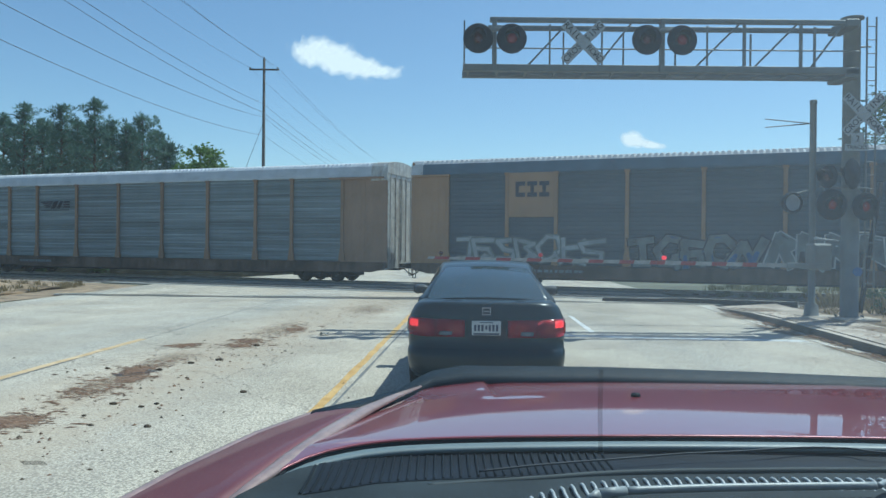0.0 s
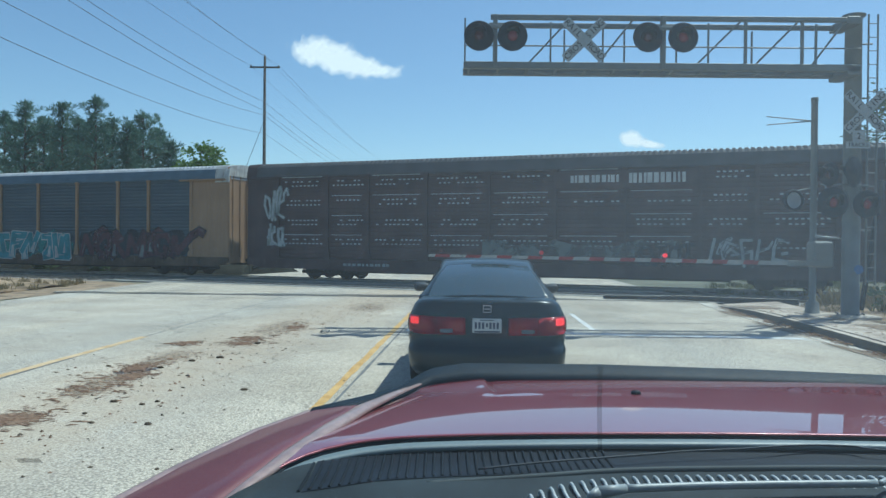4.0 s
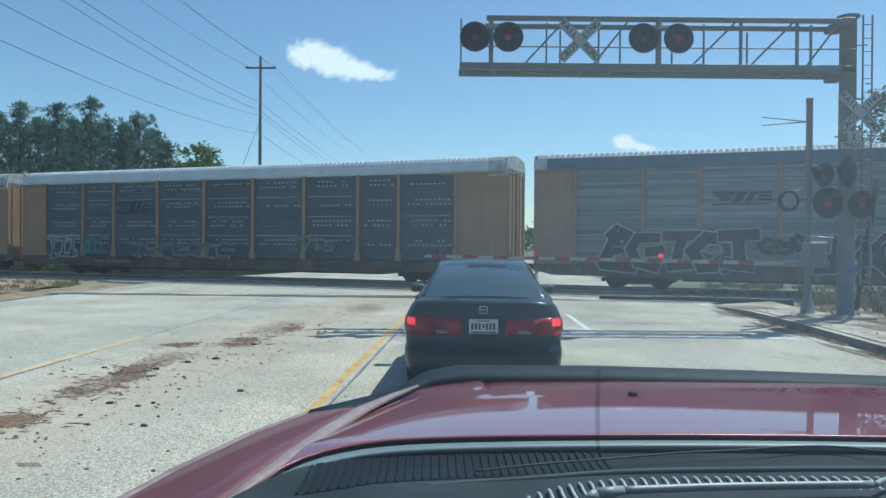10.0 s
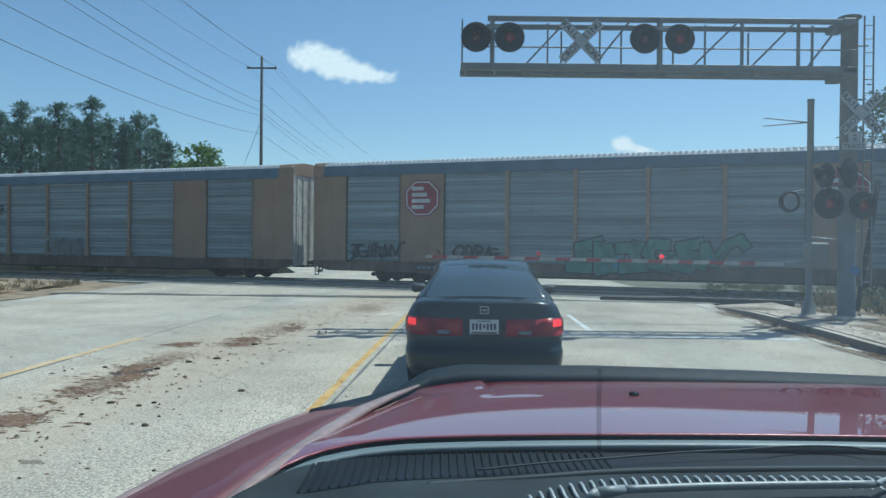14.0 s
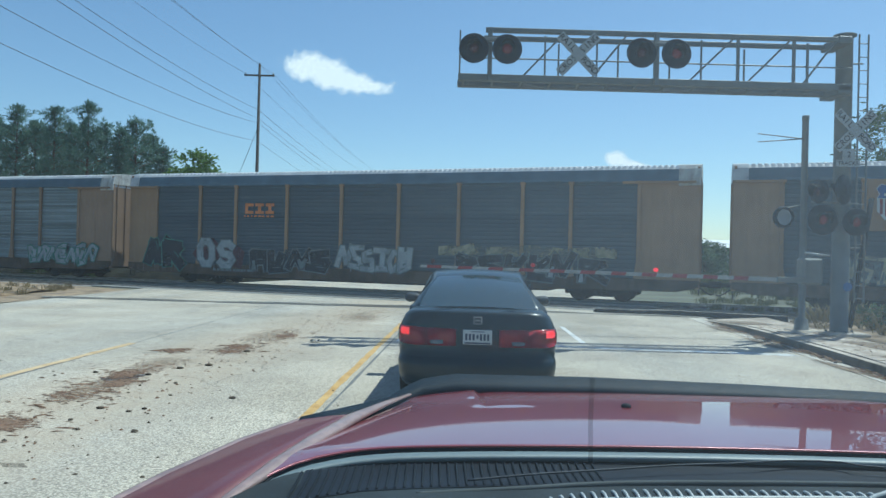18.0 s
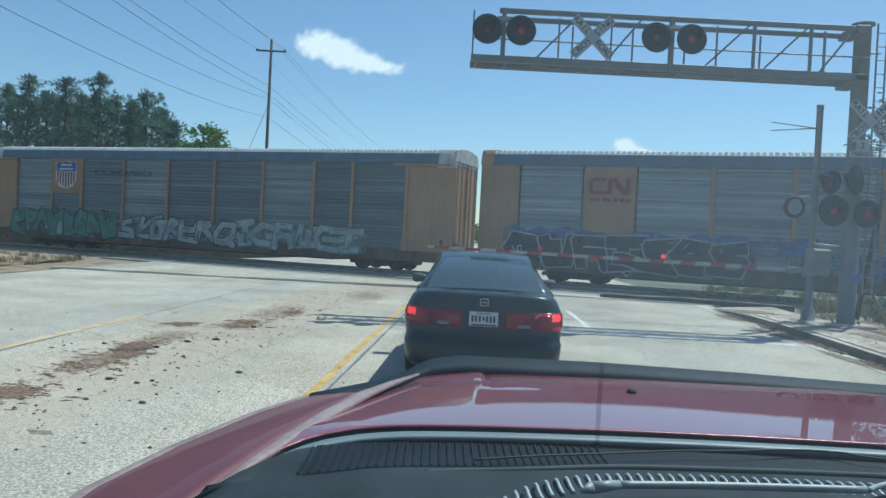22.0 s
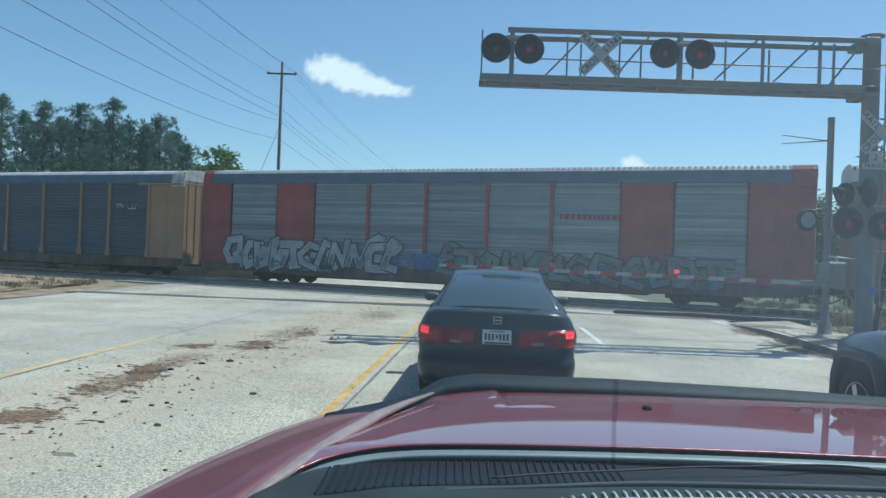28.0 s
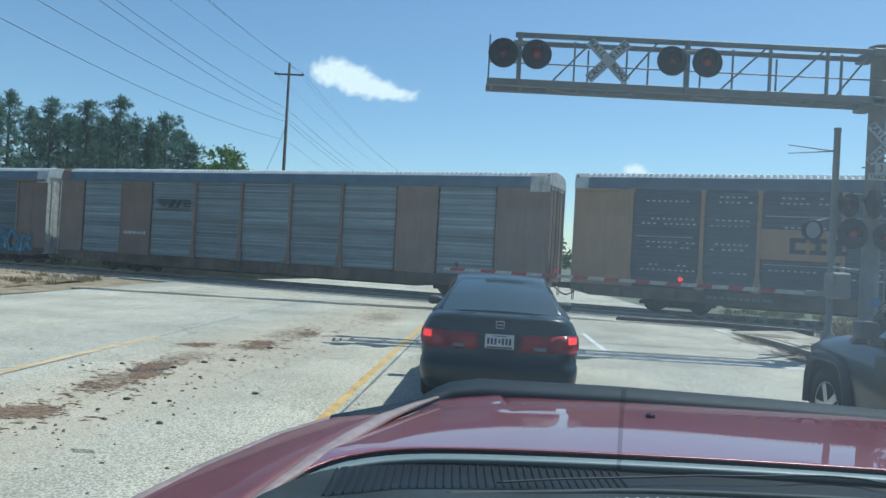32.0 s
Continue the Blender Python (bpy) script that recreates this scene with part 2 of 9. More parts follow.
M = dict(
    asphalt=road_material("bleached_asphalt", (0.57, 0.51, 0.425), (0.66, 0.605, 0.52), 0.3),
    panelconc=material("crossing_concrete", (0.2, 0.2, 0.19), 0.9, 0, 1.5, 0.25, None, 30, 0.4),
    concrete=material("pavement_concrete", (0.3, 0.24, 0.18), 0.92, 0, 0.9, 0.35, (0.46, 0.4, 0.33), 40, 0.35),
    kerbdark=material("stained_shaded_kerb", (0.1, 0.09, 0.075), 0.95, 0, 1.2, 0.3, (0.18, 0.155, 0.13), 40, 0.4),
    guttercon=material("pale_gutter_concrete", (0.46, 0.42, 0.36), 0.92, 0, 0.8, 0.2, (0.56, 0.52, 0.45), 40, 0.3),
    worntar=material("worn_dusty_tar", (0.13, 0.135, 0.14), 0.92, 0, 3, 0.35, (0.19, 0.19, 0.185), 40, 0.3),
    tar=material("tar_and_shade", (0.035, 0.034, 0.033), 0.9, 0, 3, 0.3, None, 40, 0.3),
    ground=material("dry_ground", (0.075, 0.085, 0.05), 0.97, 0, 0.25, 0.4, (0.13, 0.13, 0.085), 8, 0.6),
    dirt=material("red_dirt", (0.12, 0.07, 0.045), 0.97, 0, 9, 0.45, (0.25, 0.16, 0.11), 50, 0.7, spec=0.1),
    straw=material("dry_straw", (0.2, 0.15, 0.1), 0.97, 0, 1.5, 0.45, (0.3, 0.22, 0.14), 30, 0.6),
    ballast=material("ballast", (0.22, 0.2, 0.18), 0.95, 0, 3, 0.35, None, 25, 0.8),
    yellowline=material("worn_yellow_paint", (0.57, 0.315, 0.075), 0.8, 0, 4, 0.25, (0.52, 0.35, 0.14), 45, 0.3),
    fadedline=material("faded_yellow_paint", (0.58, 0.375, 0.165), 0.85, 0, 3, 0.2, (0.54, 0.42, 0.26), 45, 0.3),
    whiteline=material("worn_white_paint", (0.62, 0.62, 0.6), 0.8, 0, 4, 0.15, None, 45, 0.3),
    stopwhite=material("bright_white_paint", (0.7, 0.71, 0.7), 0.7, 0, 5, 0.12, None, 45, 0.2),
    rail=material("worn_rail", (0.3, 0.28, 0.27), 0.35, 0.9, 3, 0.3, None, 30, 0.1),
    galv=material("galvanised_steel", (0.36, 0.38, 0.4), 0.5, 0.55, 2.5, 0.16, None, 30, 0.1),
    galvdark=material("weathered_mast_steel", (0.15, 0.165, 0.168), 0.6, 0.3, 2.0, 0.18, None, 25, 0.1),
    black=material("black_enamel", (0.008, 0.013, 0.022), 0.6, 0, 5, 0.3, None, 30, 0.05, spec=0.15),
    rubber=material("tyre_rubber", (0.018, 0.018, 0.019), 0.85, 0, 8, 0.3, None, 60, 0.2),
    plastic=material("black_plastic", (0.034, 0.043, 0.054), 0.6, 0, 6, 0.25, None, 90, 0.0, spec=0.35),
    cowlplastic=material("dark_cowl_plastic", (0.015, 0.023, 0.03), 0.75, 0.0, 5, 0.3, (0.026, 0.036, 0.043), 160, 0.1, spec=0.2),
    plasticgrey=material("weathered_grey_plastic", (0.16, 0.165, 0.17), 0.5, 0, 6, 0.25, None, 70, 0.12),
    redlens=material("red_lens", (0.045, 0.01, 0.016), 0.25, 0, 20, 0.3, None, 90, 0.1, coat=0.4, emit=((1, 0.02, 0.05), 0.004)),
    redlit=material("red_lit_lens", (0.12, 0.01, 0.018), 0.25, 0, 20, 0.2, None, 90, 0.1, coat=0.4, emit=((1, 0.03, 0.08), 0.014)),
    taillens=material("tail_lamp_lens", (0.4, 0.012, 0.022), 0.16, 0, 14, 0.25, None, 70, 0.08, coat=0.6),
    tailbright=material("lit_tail_lamp", (0.6, 0.02, 0.03), 0.2, 0, 14, 0.1, None, 70, 0.05, coat=0.5, emit=((1, 0.05, 0.05), 0.55)),
    clearlens=material("clear_lens", (0.33, 0.33, 0.35), 0.2, 0, 12, 0.1, None, 60, 0.1, coat=0.5),
    signwhite=material("sign_sheeting", (0.3, 0.33, 0.35), 0.6, 0, 5, 0.12, None, 40, 0.05),
    signblack=material("sign_black", (0.02, 0.02, 0.022), 0.6, 0, 5, 0.15, None, 40, 0.0),
    hazedlens=material("hazed_lens", (0.27, 0.3, 0.33), 0.25, 0, 4, 0.15, None, 40, 0.0),
    gatered=material("gate_red_sheeting", (0.24, 0.025, 0.035), 0.6, 0, 5, 0.2, None, 40, 0.05),
    gatewhite=material("gate_white_sheeting", (0.3, 0.3, 0.29), 0.6, 0, 5, 0.25, None, 40, 0.05),
    signblue=material("sign_blue", (0.025, 0.1, 0.28), 0.5, 0, 5, 0.2, None, 40, 0.05),
    cabinet=material("cabinet_enamel", (0.6, 0.61, 0.6), 0.5, 0, 4, 0.12, None, 40, 0.05),
    woodpole=material("weathered_pole_wood", (0.09, 0.08, 0.07), 0.9, 0, 4, 0.3, None, 30, 0.4, stretch=(1, 1, 0.1)),
    wire=material("dark_cable", (0.09, 0.095, 0.1), 0.6, 0, 5, 0.2, None, 20, 0),
    pine=material("pine_needles", (0.078, 0.15, 0.125), 0.75, 0, 0.5, 0.4, (0.13, 0.205, 0.16), 6, 0.0, spec=0.25),
    leaf=material("bright_leaves", (0.075, 0.15, 0.03), 0.7, 0, 0.8, 0.35, (0.13, 0.22, 0.05), 6, 0.0, spec=0.3),
    leafdark=material("dull_leaves", (0.05, 0.09, 0.035), 0.75, 0, 0.6, 0.4, (0.08, 0.13, 0.05), 6, 0.0, spec=0.2),
    bark=material("bark", (0.11, 0.085, 0.065), 0.95, 0, 5, 0.35, None, 30, 0.6),
    grass=material("tall_grass", (0.11, 0.14, 0.06), 0.85, 0, 0.8, 0.4, (0.16, 0.16, 0.08), 9, 0.0, spec=0.2),
    drygrass=material("dry_grass", (0.3, 0.24, 0.13), 0.9, 0, 0.8, 0.35, (0.36, 0.3, 0.18), 9, 0.0, spec=0.2),
    pebble=material("road_stone", (0.06, 0.045, 0.032), 0.97, 0, 9, 0.4, (0.12, 0.095, 0.07), 50, 0.3, spec=0.08),
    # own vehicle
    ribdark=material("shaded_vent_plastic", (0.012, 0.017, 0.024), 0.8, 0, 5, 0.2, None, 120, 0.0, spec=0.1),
    toothgrey=material("sun_pale_vent_plastic", (0.4, 0.43, 0.44), 0.4, 0, 6, 0.2, None, 60, 0.0),
    beadgrey=material("dulled_cowl_plastic", (0.06, 0.072, 0.076), 0.7, 0, 5, 0.2, None, 120, 0.0, spec=0.2),
    redpaint=material("red_metallic_paint", (0.24, 0.026, 0.036), 0.34, 0.15, 3, 0.06, None, 400, 0.0, coat=1.0),
    dullred=material("darker_dull_red_paint", (0.125, 0.02, 0.028), 0.5, 0.1, 3, 0.12, (0.15, 0.035, 0.04), 200, 0.0, coat=0.2),
    armgrey=material("weathered_wiper_paint", (0.3, 0.33, 0.335), 0.45, 0, 6, 0.2, None, 60, 0.0),
    trimgrey=material("hood_rubber_seal", (0.15, 0.19, 0.2), 0.5, 0, 6, 0.1, None, 60, 0.0),
    deflector=material("smoked_plastic", (0.014, 0.026, 0.04), 0.6, 0, 6, 0.15, None, 60, 0.0, spec=0.15),
    dustedge=material("dust_and_glint_on_red", (0.24, 0.15, 0.135), 0.55, 0, 8, 0.25, (0.31, 0.21, 0.185), 60, 0.0, coat=0.6),
    # sedan and four-wheel drive
    sedanpaint=material("black_green_paint", (0.010, 0.022, 0.031), 0.3, 0.1, 3, 0.15, None, 300, 0.0, coat=0.26, spec=0.2),
    darkpaint=material("dusty_charcoal_paint", (0.01, 0.018, 0.03), 0.38, 0.0, 2, 0.3, None, 200, 0.0, coat=0.6),
    tint=material("tinted_glass", (0.03, 0.052, 0.062), 0.08, 0, 2, 0.1, None, 40, 0.0, coat=1.0),
    chrome=material("chrome", (0.65, 0.66, 0.68), 0.15, 1, 6, 0.1, None, 60, 0.0),
    alloy=material("alloy", (0.55, 0.56, 0.57), 0.35, 0.8, 6, 0.1, None, 60, 0.0),
    plate=material("plate_white", (0.42, 0.45, 0.48), 0.5, 0, 6, 0.1, None, 60, 0.0),
    platebar=material("plate_print", (0.03, 0.045, 0.09), 0.5, 0, 6, 0.1, None, 60, 0.0),
    brick=material("pale_wall", (0.5, 0.49, 0.46), 0.85, 0, 2, 0.15, None, 20, 0.1),
    roofmetal=material("white_metal_roof", (0.65, 0.66, 0.66), 0.5, 0.2, 2, 0.12, None, 20, 0.1),
    # wagons
    silver=material("galvanised_panel", (0.17, 0.215, 0.245), 0.5, 0.25, 1.3, 0.16, (0.225, 0.27, 0.295), 5, 0.06, streak=0.12, stretch=(0.12, 1, 3.2), random_vary=0.12),
    darkpanel=material("grimy_panel", (0.05, 0.078, 0.108), 0.65, 0.15, 1.0, 0.15, (0.08, 0.105, 0.125), 5, 0.06, streak=0.12, stretch=(0.12, 1, 3.2), random_vary=0.15),
    midpanel=material("dulled_panel", (0.095, 0.132, 0.168), 0.6, 0.2, 1.0, 0.14, (0.15, 0.18, 0.2), 5, 0.06, streak=0.12, stretch=(0.12, 1, 3.2), random_vary=0.15),
    yellow=material("faded_yellow_steel", (0.31, 0.19, 0.105), 0.75, 0, 0.5, 0.11, (0.34, 0.22, 0.13), 9, 0.06, streak=0.14, random_vary=0.1),
    brown=material("faded_brown_steel", (0.2, 0.142, 0.112), 0.75, 0, 0.5, 0.12, (0.235, 0.17, 0.135), 9, 0.06, streak=0.18, random_vary=0.1),
    tan=material("faded_tan_steel", (0.27, 0.178, 0.115), 0.75, 0, 0.5, 0.11, (0.3, 0.205, 0.14), 9, 0.06, streak=0.14, random_vary=0.1),
    carred=material("faded_red_steel", (0.24, 0.05, 0.042), 0.7, 0, 0.9, 0.2, (0.28, 0.065, 0.052), 9, 0.06, streak=0.16, random_vary=0.08),
    maroon=material("maroon_steel", (0.05, 0.032, 0.035), 0.75, 0, 0.9, 0.3, (0.075, 0.05, 0.05), 16, 0.12, streak=0.3, random_vary=0.1),
    bank=material("shade_dark_bank", (0.022, 0.024, 0.02), 0.97, 0, 1.2, 0.4, (0.04, 0.04, 0.03), 12, 0.6, spec=0.1),
    silldark=material("grime_and_shade_sill", (0.09, 0.068, 0.052), 0.85, 0, 0.8, 0.35, (0.14, 0.1, 0.072), 9, 0.1, streak=0.4, random_vary=0.12),
    under=material("undercarriage", (0.022, 0.021, 0.021), 0.9, 0.1, 2, 0.35, (0.04, 0.035, 0.03), 25, 0.2),
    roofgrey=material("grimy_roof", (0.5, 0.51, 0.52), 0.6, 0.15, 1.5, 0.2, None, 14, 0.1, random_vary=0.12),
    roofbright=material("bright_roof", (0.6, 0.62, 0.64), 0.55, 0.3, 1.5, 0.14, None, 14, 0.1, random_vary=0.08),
    roofside=material("blue_grey_shade_edge", (0.09, 0.14, 0.19), 0.6, 0.1, 1.5, 0.2, None, 14, 0.1, random_vary=0.12),
    roofdark=material("sooty_roof", (0.09, 0.09, 0.095), 0.7, 0.2, 1.5, 0.25, None, 14, 0.1),
    patch=material("whitewashed_end", (0.5, 0.5, 0.48), 0.7, 0, 2.5, 0.3, None, 20, 0.1, streak=0.5),
)

_d = M["deflector"].node_tree
_dt, _dm = _d.nodes.new("ShaderNodeBsdfTransparent"), _d.nodes.new("ShaderNodeMixShader")
_dt.inputs[0].default_value = (0.42, 0.45, 0.47, 1)
_dm.inputs[0].default_value = 0.12
_d.links.new(_dt.outputs[0], _dm.inputs[2])
_d.links.new(_d.nodes["Principled BSDF"].outputs[0], _dm.inputs[1])
_d.links.new(_dm.outputs[0], _d.nodes["Material Output"].inputs[0])

M["redpaint"].node_tree.nodes["Principled BSDF"].inputs["Coat IOR"].default_value = 1.7
M["redpaint"].node_tree.nodes["Principled BSDF"].inputs["Coat Roughness"].default_value = 0.012

# thin blades and leaves let some of the sun through
for _n in ("pine", "leaf", "leafdark", "grass", "drygrass"):
    _t = M[_n].node_tree
    _b = _t.nodes["Principled BSDF"]
    _l, _x = _t.nodes.new("ShaderNodeBsdfTranslucent"), _t.nodes.new("ShaderNodeMixShader")
    _t.links.new(_b.inputs["Base Color"].links[0].from_socket, _l.inputs[0])
    _x.inputs[0].default_value = 0.4
    _t.links.new(_b.outputs[0], _x.inputs[1])
    _t.links.new(_l.outputs[0], _x.inputs[2])
    _t.links.new(_x.outputs[0], _t.nodes["Material Output"].inputs[0])


def film_material(name, color, tint, size, low, high):
    """Loose dirt that lies in ragged drifts and lets the paving show between."""
    m = material(name, color, 0.97, 0, 7, 0.35, tint, 45, 0.5)
    nt = m.node_tree
    n, l = nt.nodes, nt.links
    co = n["Texture Coordinate"]
    gr, no, ad, mr, tr, mx = n.new("ShaderNodeTexGradient"), n.new("ShaderNodeTexNoise"), n.new("ShaderNodeMath"), n.new("ShaderNodeMapRange"), n.new("ShaderNodeBsdfTransparent"), n.new("ShaderNodeMixShader")
    gr.gradient_type = "SPHERICAL"
    l.new(co.outputs["Object"], gr.inputs[0])
    no.inputs["Scale"].default_value, no.inputs["Detail"].default_value, no.inputs["Roughness"].default_value = size, 9, 0.72
    l.new(co.outputs["Object"], no.inputs[0])
    ad.operation = "MULTIPLY_ADD"
    ad.inputs[1].default_value = 0.6
    l.new(gr.outputs[0], ad.inputs[0])
    l.new(no.outputs[0], ad.inputs[2])
    mr.inputs["From Min"].default_value, mr.inputs["From Max"].default_value = low, high
    l.new(ad.outputs[0], mr.inputs["Value"])
    l.new(mr.outputs[0], mx.inputs[0])
    l.new(tr.outputs[0], mx.inputs[1])
    l.new(n["Principled BSDF"].outputs[0], mx.inputs[2])
    l.new(mx.outputs[0], n["Material Output"].inputs[0])
    M[name] = m


film_material("dirtfilm", (0.13, 0.078, 0.048), (0.24, 0.155, 0.1), 9.0, 0.74, 0.86)
film_material("thinfilm", (0.24, 0.165, 0.11), (0.36, 0.28, 0.2), 11.0, 0.78, 1.35)
film_material("litterfilm", (0.11, 0.08, 0.055), (0.26, 0.2, 0.14), 12.0, 0.68, 0.86)


def spray(name, color):
    """Sprayed paint, worn thin in places so that the steel shows through."""
    m = M[name] = material(name, color, 0.75, 0, 2.2, 0.22, None, 25, 0.0)
    if name.startswith("spray"):
        wear_away(m, 1.6, 0.32, 0.56, 0.62, 0.98)


def wear_away(m, size, low, high, least, most):
    n, l = m.node_tree.nodes, m.node_tree.links
    no, mr, tr, mx = n.new("ShaderNodeTexNoise"), n.new("ShaderNodeMapRange"), n.new("ShaderNodeBsdfTransparent"), n.new("ShaderNodeMixShader")
    no.inputs["Scale"].default_value, no.inputs["Detail"].default_value, no.inputs["Roughness"].default_value = size, 9, 0.68
    l.new(n["Texture Coordinate"].outputs["Object"], no.inputs[0])
    mr.inputs["From Min"].default_value, mr.inputs["From Max"].default_value = low, high
    mr.inputs["To Min"].default_value, mr.inputs["To Max"].default_value = least, most
    l.new(no.outputs[0], mr.inputs["Value"])
    l.new(mr.outputs[0], mx.inputs[0])
    l.new(tr.outputs[0], mx.inputs[1])
    l.new(n["Principled BSDF"].outputs[0], mx.inputs[2])
    l.new(mx.outputs[0], n["Material Output"].inputs[0])


for _n, _c in dict(spray_white=(0.42, 0.43, 0.42), spray_black=(0.03, 0.034, 0.042), spray_teal=(0.06, 0.24, 0.28), spray_green=(0.09, 0.22, 0.17), spray_blue=(0.045, 0.12, 0.27),
                   spray_silver=(0.34, 0.37, 0.38), spray_cream=(0.4, 0.37, 0.27), spray_maroon=(0.09, 0.04, 0.05), spray_purple=(0.22, 0.12, 0.26), spray_grey=(0.17, 0.19, 0.19),
                   logo_black=(0.03, 0.035, 0.05), logo_red=(0.24, 0.035, 0.05), logo_orange=(0.55, 0.2, 0.07), logo_blue=(0.04, 0.1, 0.3), logo_white=(0.5, 0.51, 0.51), print_grey=(0.17, 0.19, 0.2), holelight=(0.34, 0.37, 0.38)).items():
    spray(_n, _c)
for _n, _c in dict(wash_teal=(0.05, 0.22, 0.22), wash_silver=(0.22, 0.25, 0.25), wash_grey=(0.15, 0.175, 0.175), wash_blue=(0.05, 0.14, 0.33), wash_cream=(0.36, 0.33, 0.22)).items():
    M[_n] = material(_n, _c, 0.8, 0, 2.2, 0.2, None, 25, 0.0)
    wear_away(M[_n], 1.1, 0.36, 0.58, 0.0, 0.85)
def banded(m, deep, bright):
    """Paints dull bands and the light caught by uneven ribs, a little different on each panel."""
    n, l = m.node_tree.nodes, m.node_tree.links
    b = n["Principled BSDF"]
    sp, oi, sh = n.new("ShaderNodeSeparateXYZ"), n.new("ShaderNodeObjectInfo"), n.new("ShaderNodeMath")
    l.new(n["Texture Coordinate"].outputs["Object"], sp.inputs[0])
    sh.operation, sh.inputs[1].default_value = "MULTIPLY_ADD", 0.7
    l.new(oi.outputs["Random"], sh.inputs[0])
    l.new(sp.outputs[2], sh.inputs[2])
    last = b.inputs["Base Color"].links[0].from_socket
    for size, low, high, least, most in ((2.6, 0.36, 0.6, 1 - deep, 1.06), (13.0, 0.58, 0.72, 1.0, 1 + bright)):
        no, mr, mx = n.new("ShaderNodeTexNoise"), n.new("ShaderNodeMapRange"), n.new("ShaderNodeVectorMath")
        no.noise_dimensions = "1D"
        no.inputs["Scale"].default_value, no.inputs["Detail"].default_value = size, 1.5
        l.new(sh.outputs[0], no.inputs["W"])
        mr.inputs["From Min"].default_value, mr.inputs["From Max"].default_value = low, high
        mr.inputs["To Min"].default_value, mr.inputs["To Max"].default_value = least, most
        l.new(no.outputs[0], mr.inputs["Value"])
        mx.operation = "SCALE"
        l.new(last, mx.inputs[0])
        l.new(mr.outputs[0], mx.inputs["Scale"])
        last = mx.outputs[0]
    l.new(last, b.inputs["Base Color"])


banded(M["silver"], 0.3, 0.5)
banded(M["midpanel"], 0.22, 0.4)
wear_away(M["stopwhite"], 1.4, 0.36, 0.6, 0.3, 0.98)
M["armdim"] = material("waning_arm_lamp", (0.4, 0.02, 0.03), 0.3, 0, 20, 0.1, None, 60, 0.0, emit=((1, 0.03, 0.05), 0.06))
M["armlamp"] = material("lit_arm_lamp", (0.5, 0.02, 0.03), 0.3, 0, 20, 0.1, None, 60, 0.0, emit=((1, 0.03, 0.05), 0.7))


# ---- mesh helpers ----
def finish(name, bm, mat, parent=None, label="", smooth=False, mesh=None):
    """Links a bmesh as one mesh object, under its thing if there is one."""
    if mesh is None:
        mesh = bpy.data.meshes.new(name)
        bm.normal_update()
        bm.to_mesh(mesh)
        bm.free()
        for m_ in mat if isinstance(mat, (list, tuple)) else [mat]:
            mesh.materials.append(M[m_])
        if smooth:
            for p_ in mesh.polygons:
                p_.use_smooth = True
    ob = new(name, mesh)
    if parent is not None:
        ob.parent = parent
    if label:
        ob["label"] = label
    return ob


def part(name, bm, mat, parent, label="", smooth=False):
    return finish(name, bm, mat, parent, label, smooth)


def shared(name, mesh, mat, parent, at=(0, 0, 0), label="", turn=0.0):
    """One more object on a mesh that others use too, with its own material."""
    ob = new(name, mesh)
    if parent is not None:
        ob.parent = parent
    ob.location = at
    ob.rotation_euler = (0, 0, turn)
    if mat:
        ob.material_slots[0].link = "OBJECT"
        ob.material_slots[0].material = M[mat]
    if label:
        ob["label"] = label
    return ob


def keep(bm, name, mat="black", smooth=False):
    """A mesh to be shared."""
    mesh = bpy.data.meshes.new(name)
    bm.normal_update()
    bm.to_mesh(mesh)
    bm.free()
    for m_ in mat if isinstance(mat, (list, tuple)) else [mat]:
        mesh.materials.append(M[m_])
    if smooth:
        for p_ in mesh.polygons:
            p_.use_smooth = True
    return mesh


def thing(name, m=None, label="", category="", group="", kind=""):
    ob = new(name)
    ob.empty_display_size = 0.2
    if m is not None:
        ob.matrix_basis = m
    return tagged(ob, label, category, group, kind)


def box(bm, x0, x1, y0, y1, z0, z1, bevel=0.0, mi=0, m=None):
    """A box with broken edges."""
    r = bmesh.ops.create_cube(bm, size=1.0)
    vs = r["verts"]
    bmesh.ops.scale(bm, vec=(x1 - x0, y1 - y0, z1 - z0), verts=vs)
    bmesh.ops.translate(bm, vec=((x0 + x1) / 2, (y0 + y1) / 2, (z0 + z1) / 2), verts=vs)
    fs = list({f for v in vs for f in v.link_faces})
    for f in fs:
        f.material_index = mi
    if bevel:
        es = list({e for v in vs for e in v.link_edges})
        r = bmesh.ops.bevel(bm, geom=es, offset=bevel, segments=1, affect="EDGES", profile=0.5)
        vs = list({v for f in r["faces"] for v in f.verts} | {v for v in vs if v.is_valid})
        for f in r["faces"]:
            f.material_index = mi
    if m is not None:
        bmesh.ops.transform(bm, matrix=m, verts=[v for v in vs if v.is_valid])
    return bm


def tube(bm, a, b, r0, r1=None, n=12, mi=0, caps=True):
    """A round bar from a to b."""
    a, b = Vector(a), Vector(b)
    r1 = r0 if r1 is None else r1
    z = (b - a).normalized()
    x = z.orthogonal().normalized()
    y = z.cross(x)
    rings = []
    for p, r in ((a, r0), (b, r1)):
        rings.append([bm.verts.new(p + r * (math.cos(2 * math.pi * k / n) * x + math.sin(2 * math.pi * k / n) * y)) for k in range(n)])
    for k in range(n):
        f = bm.faces.new((rings[0][k], rings[0][(k + 1) % n], rings[1][(k + 1) % n], rings[1][k]))
        f.smooth, f.material_index = n > 6, mi
    if caps:
        for ring in (rings[0][::-1], rings[1]):
            bm.faces.new(ring).material_index = mi
    return bm


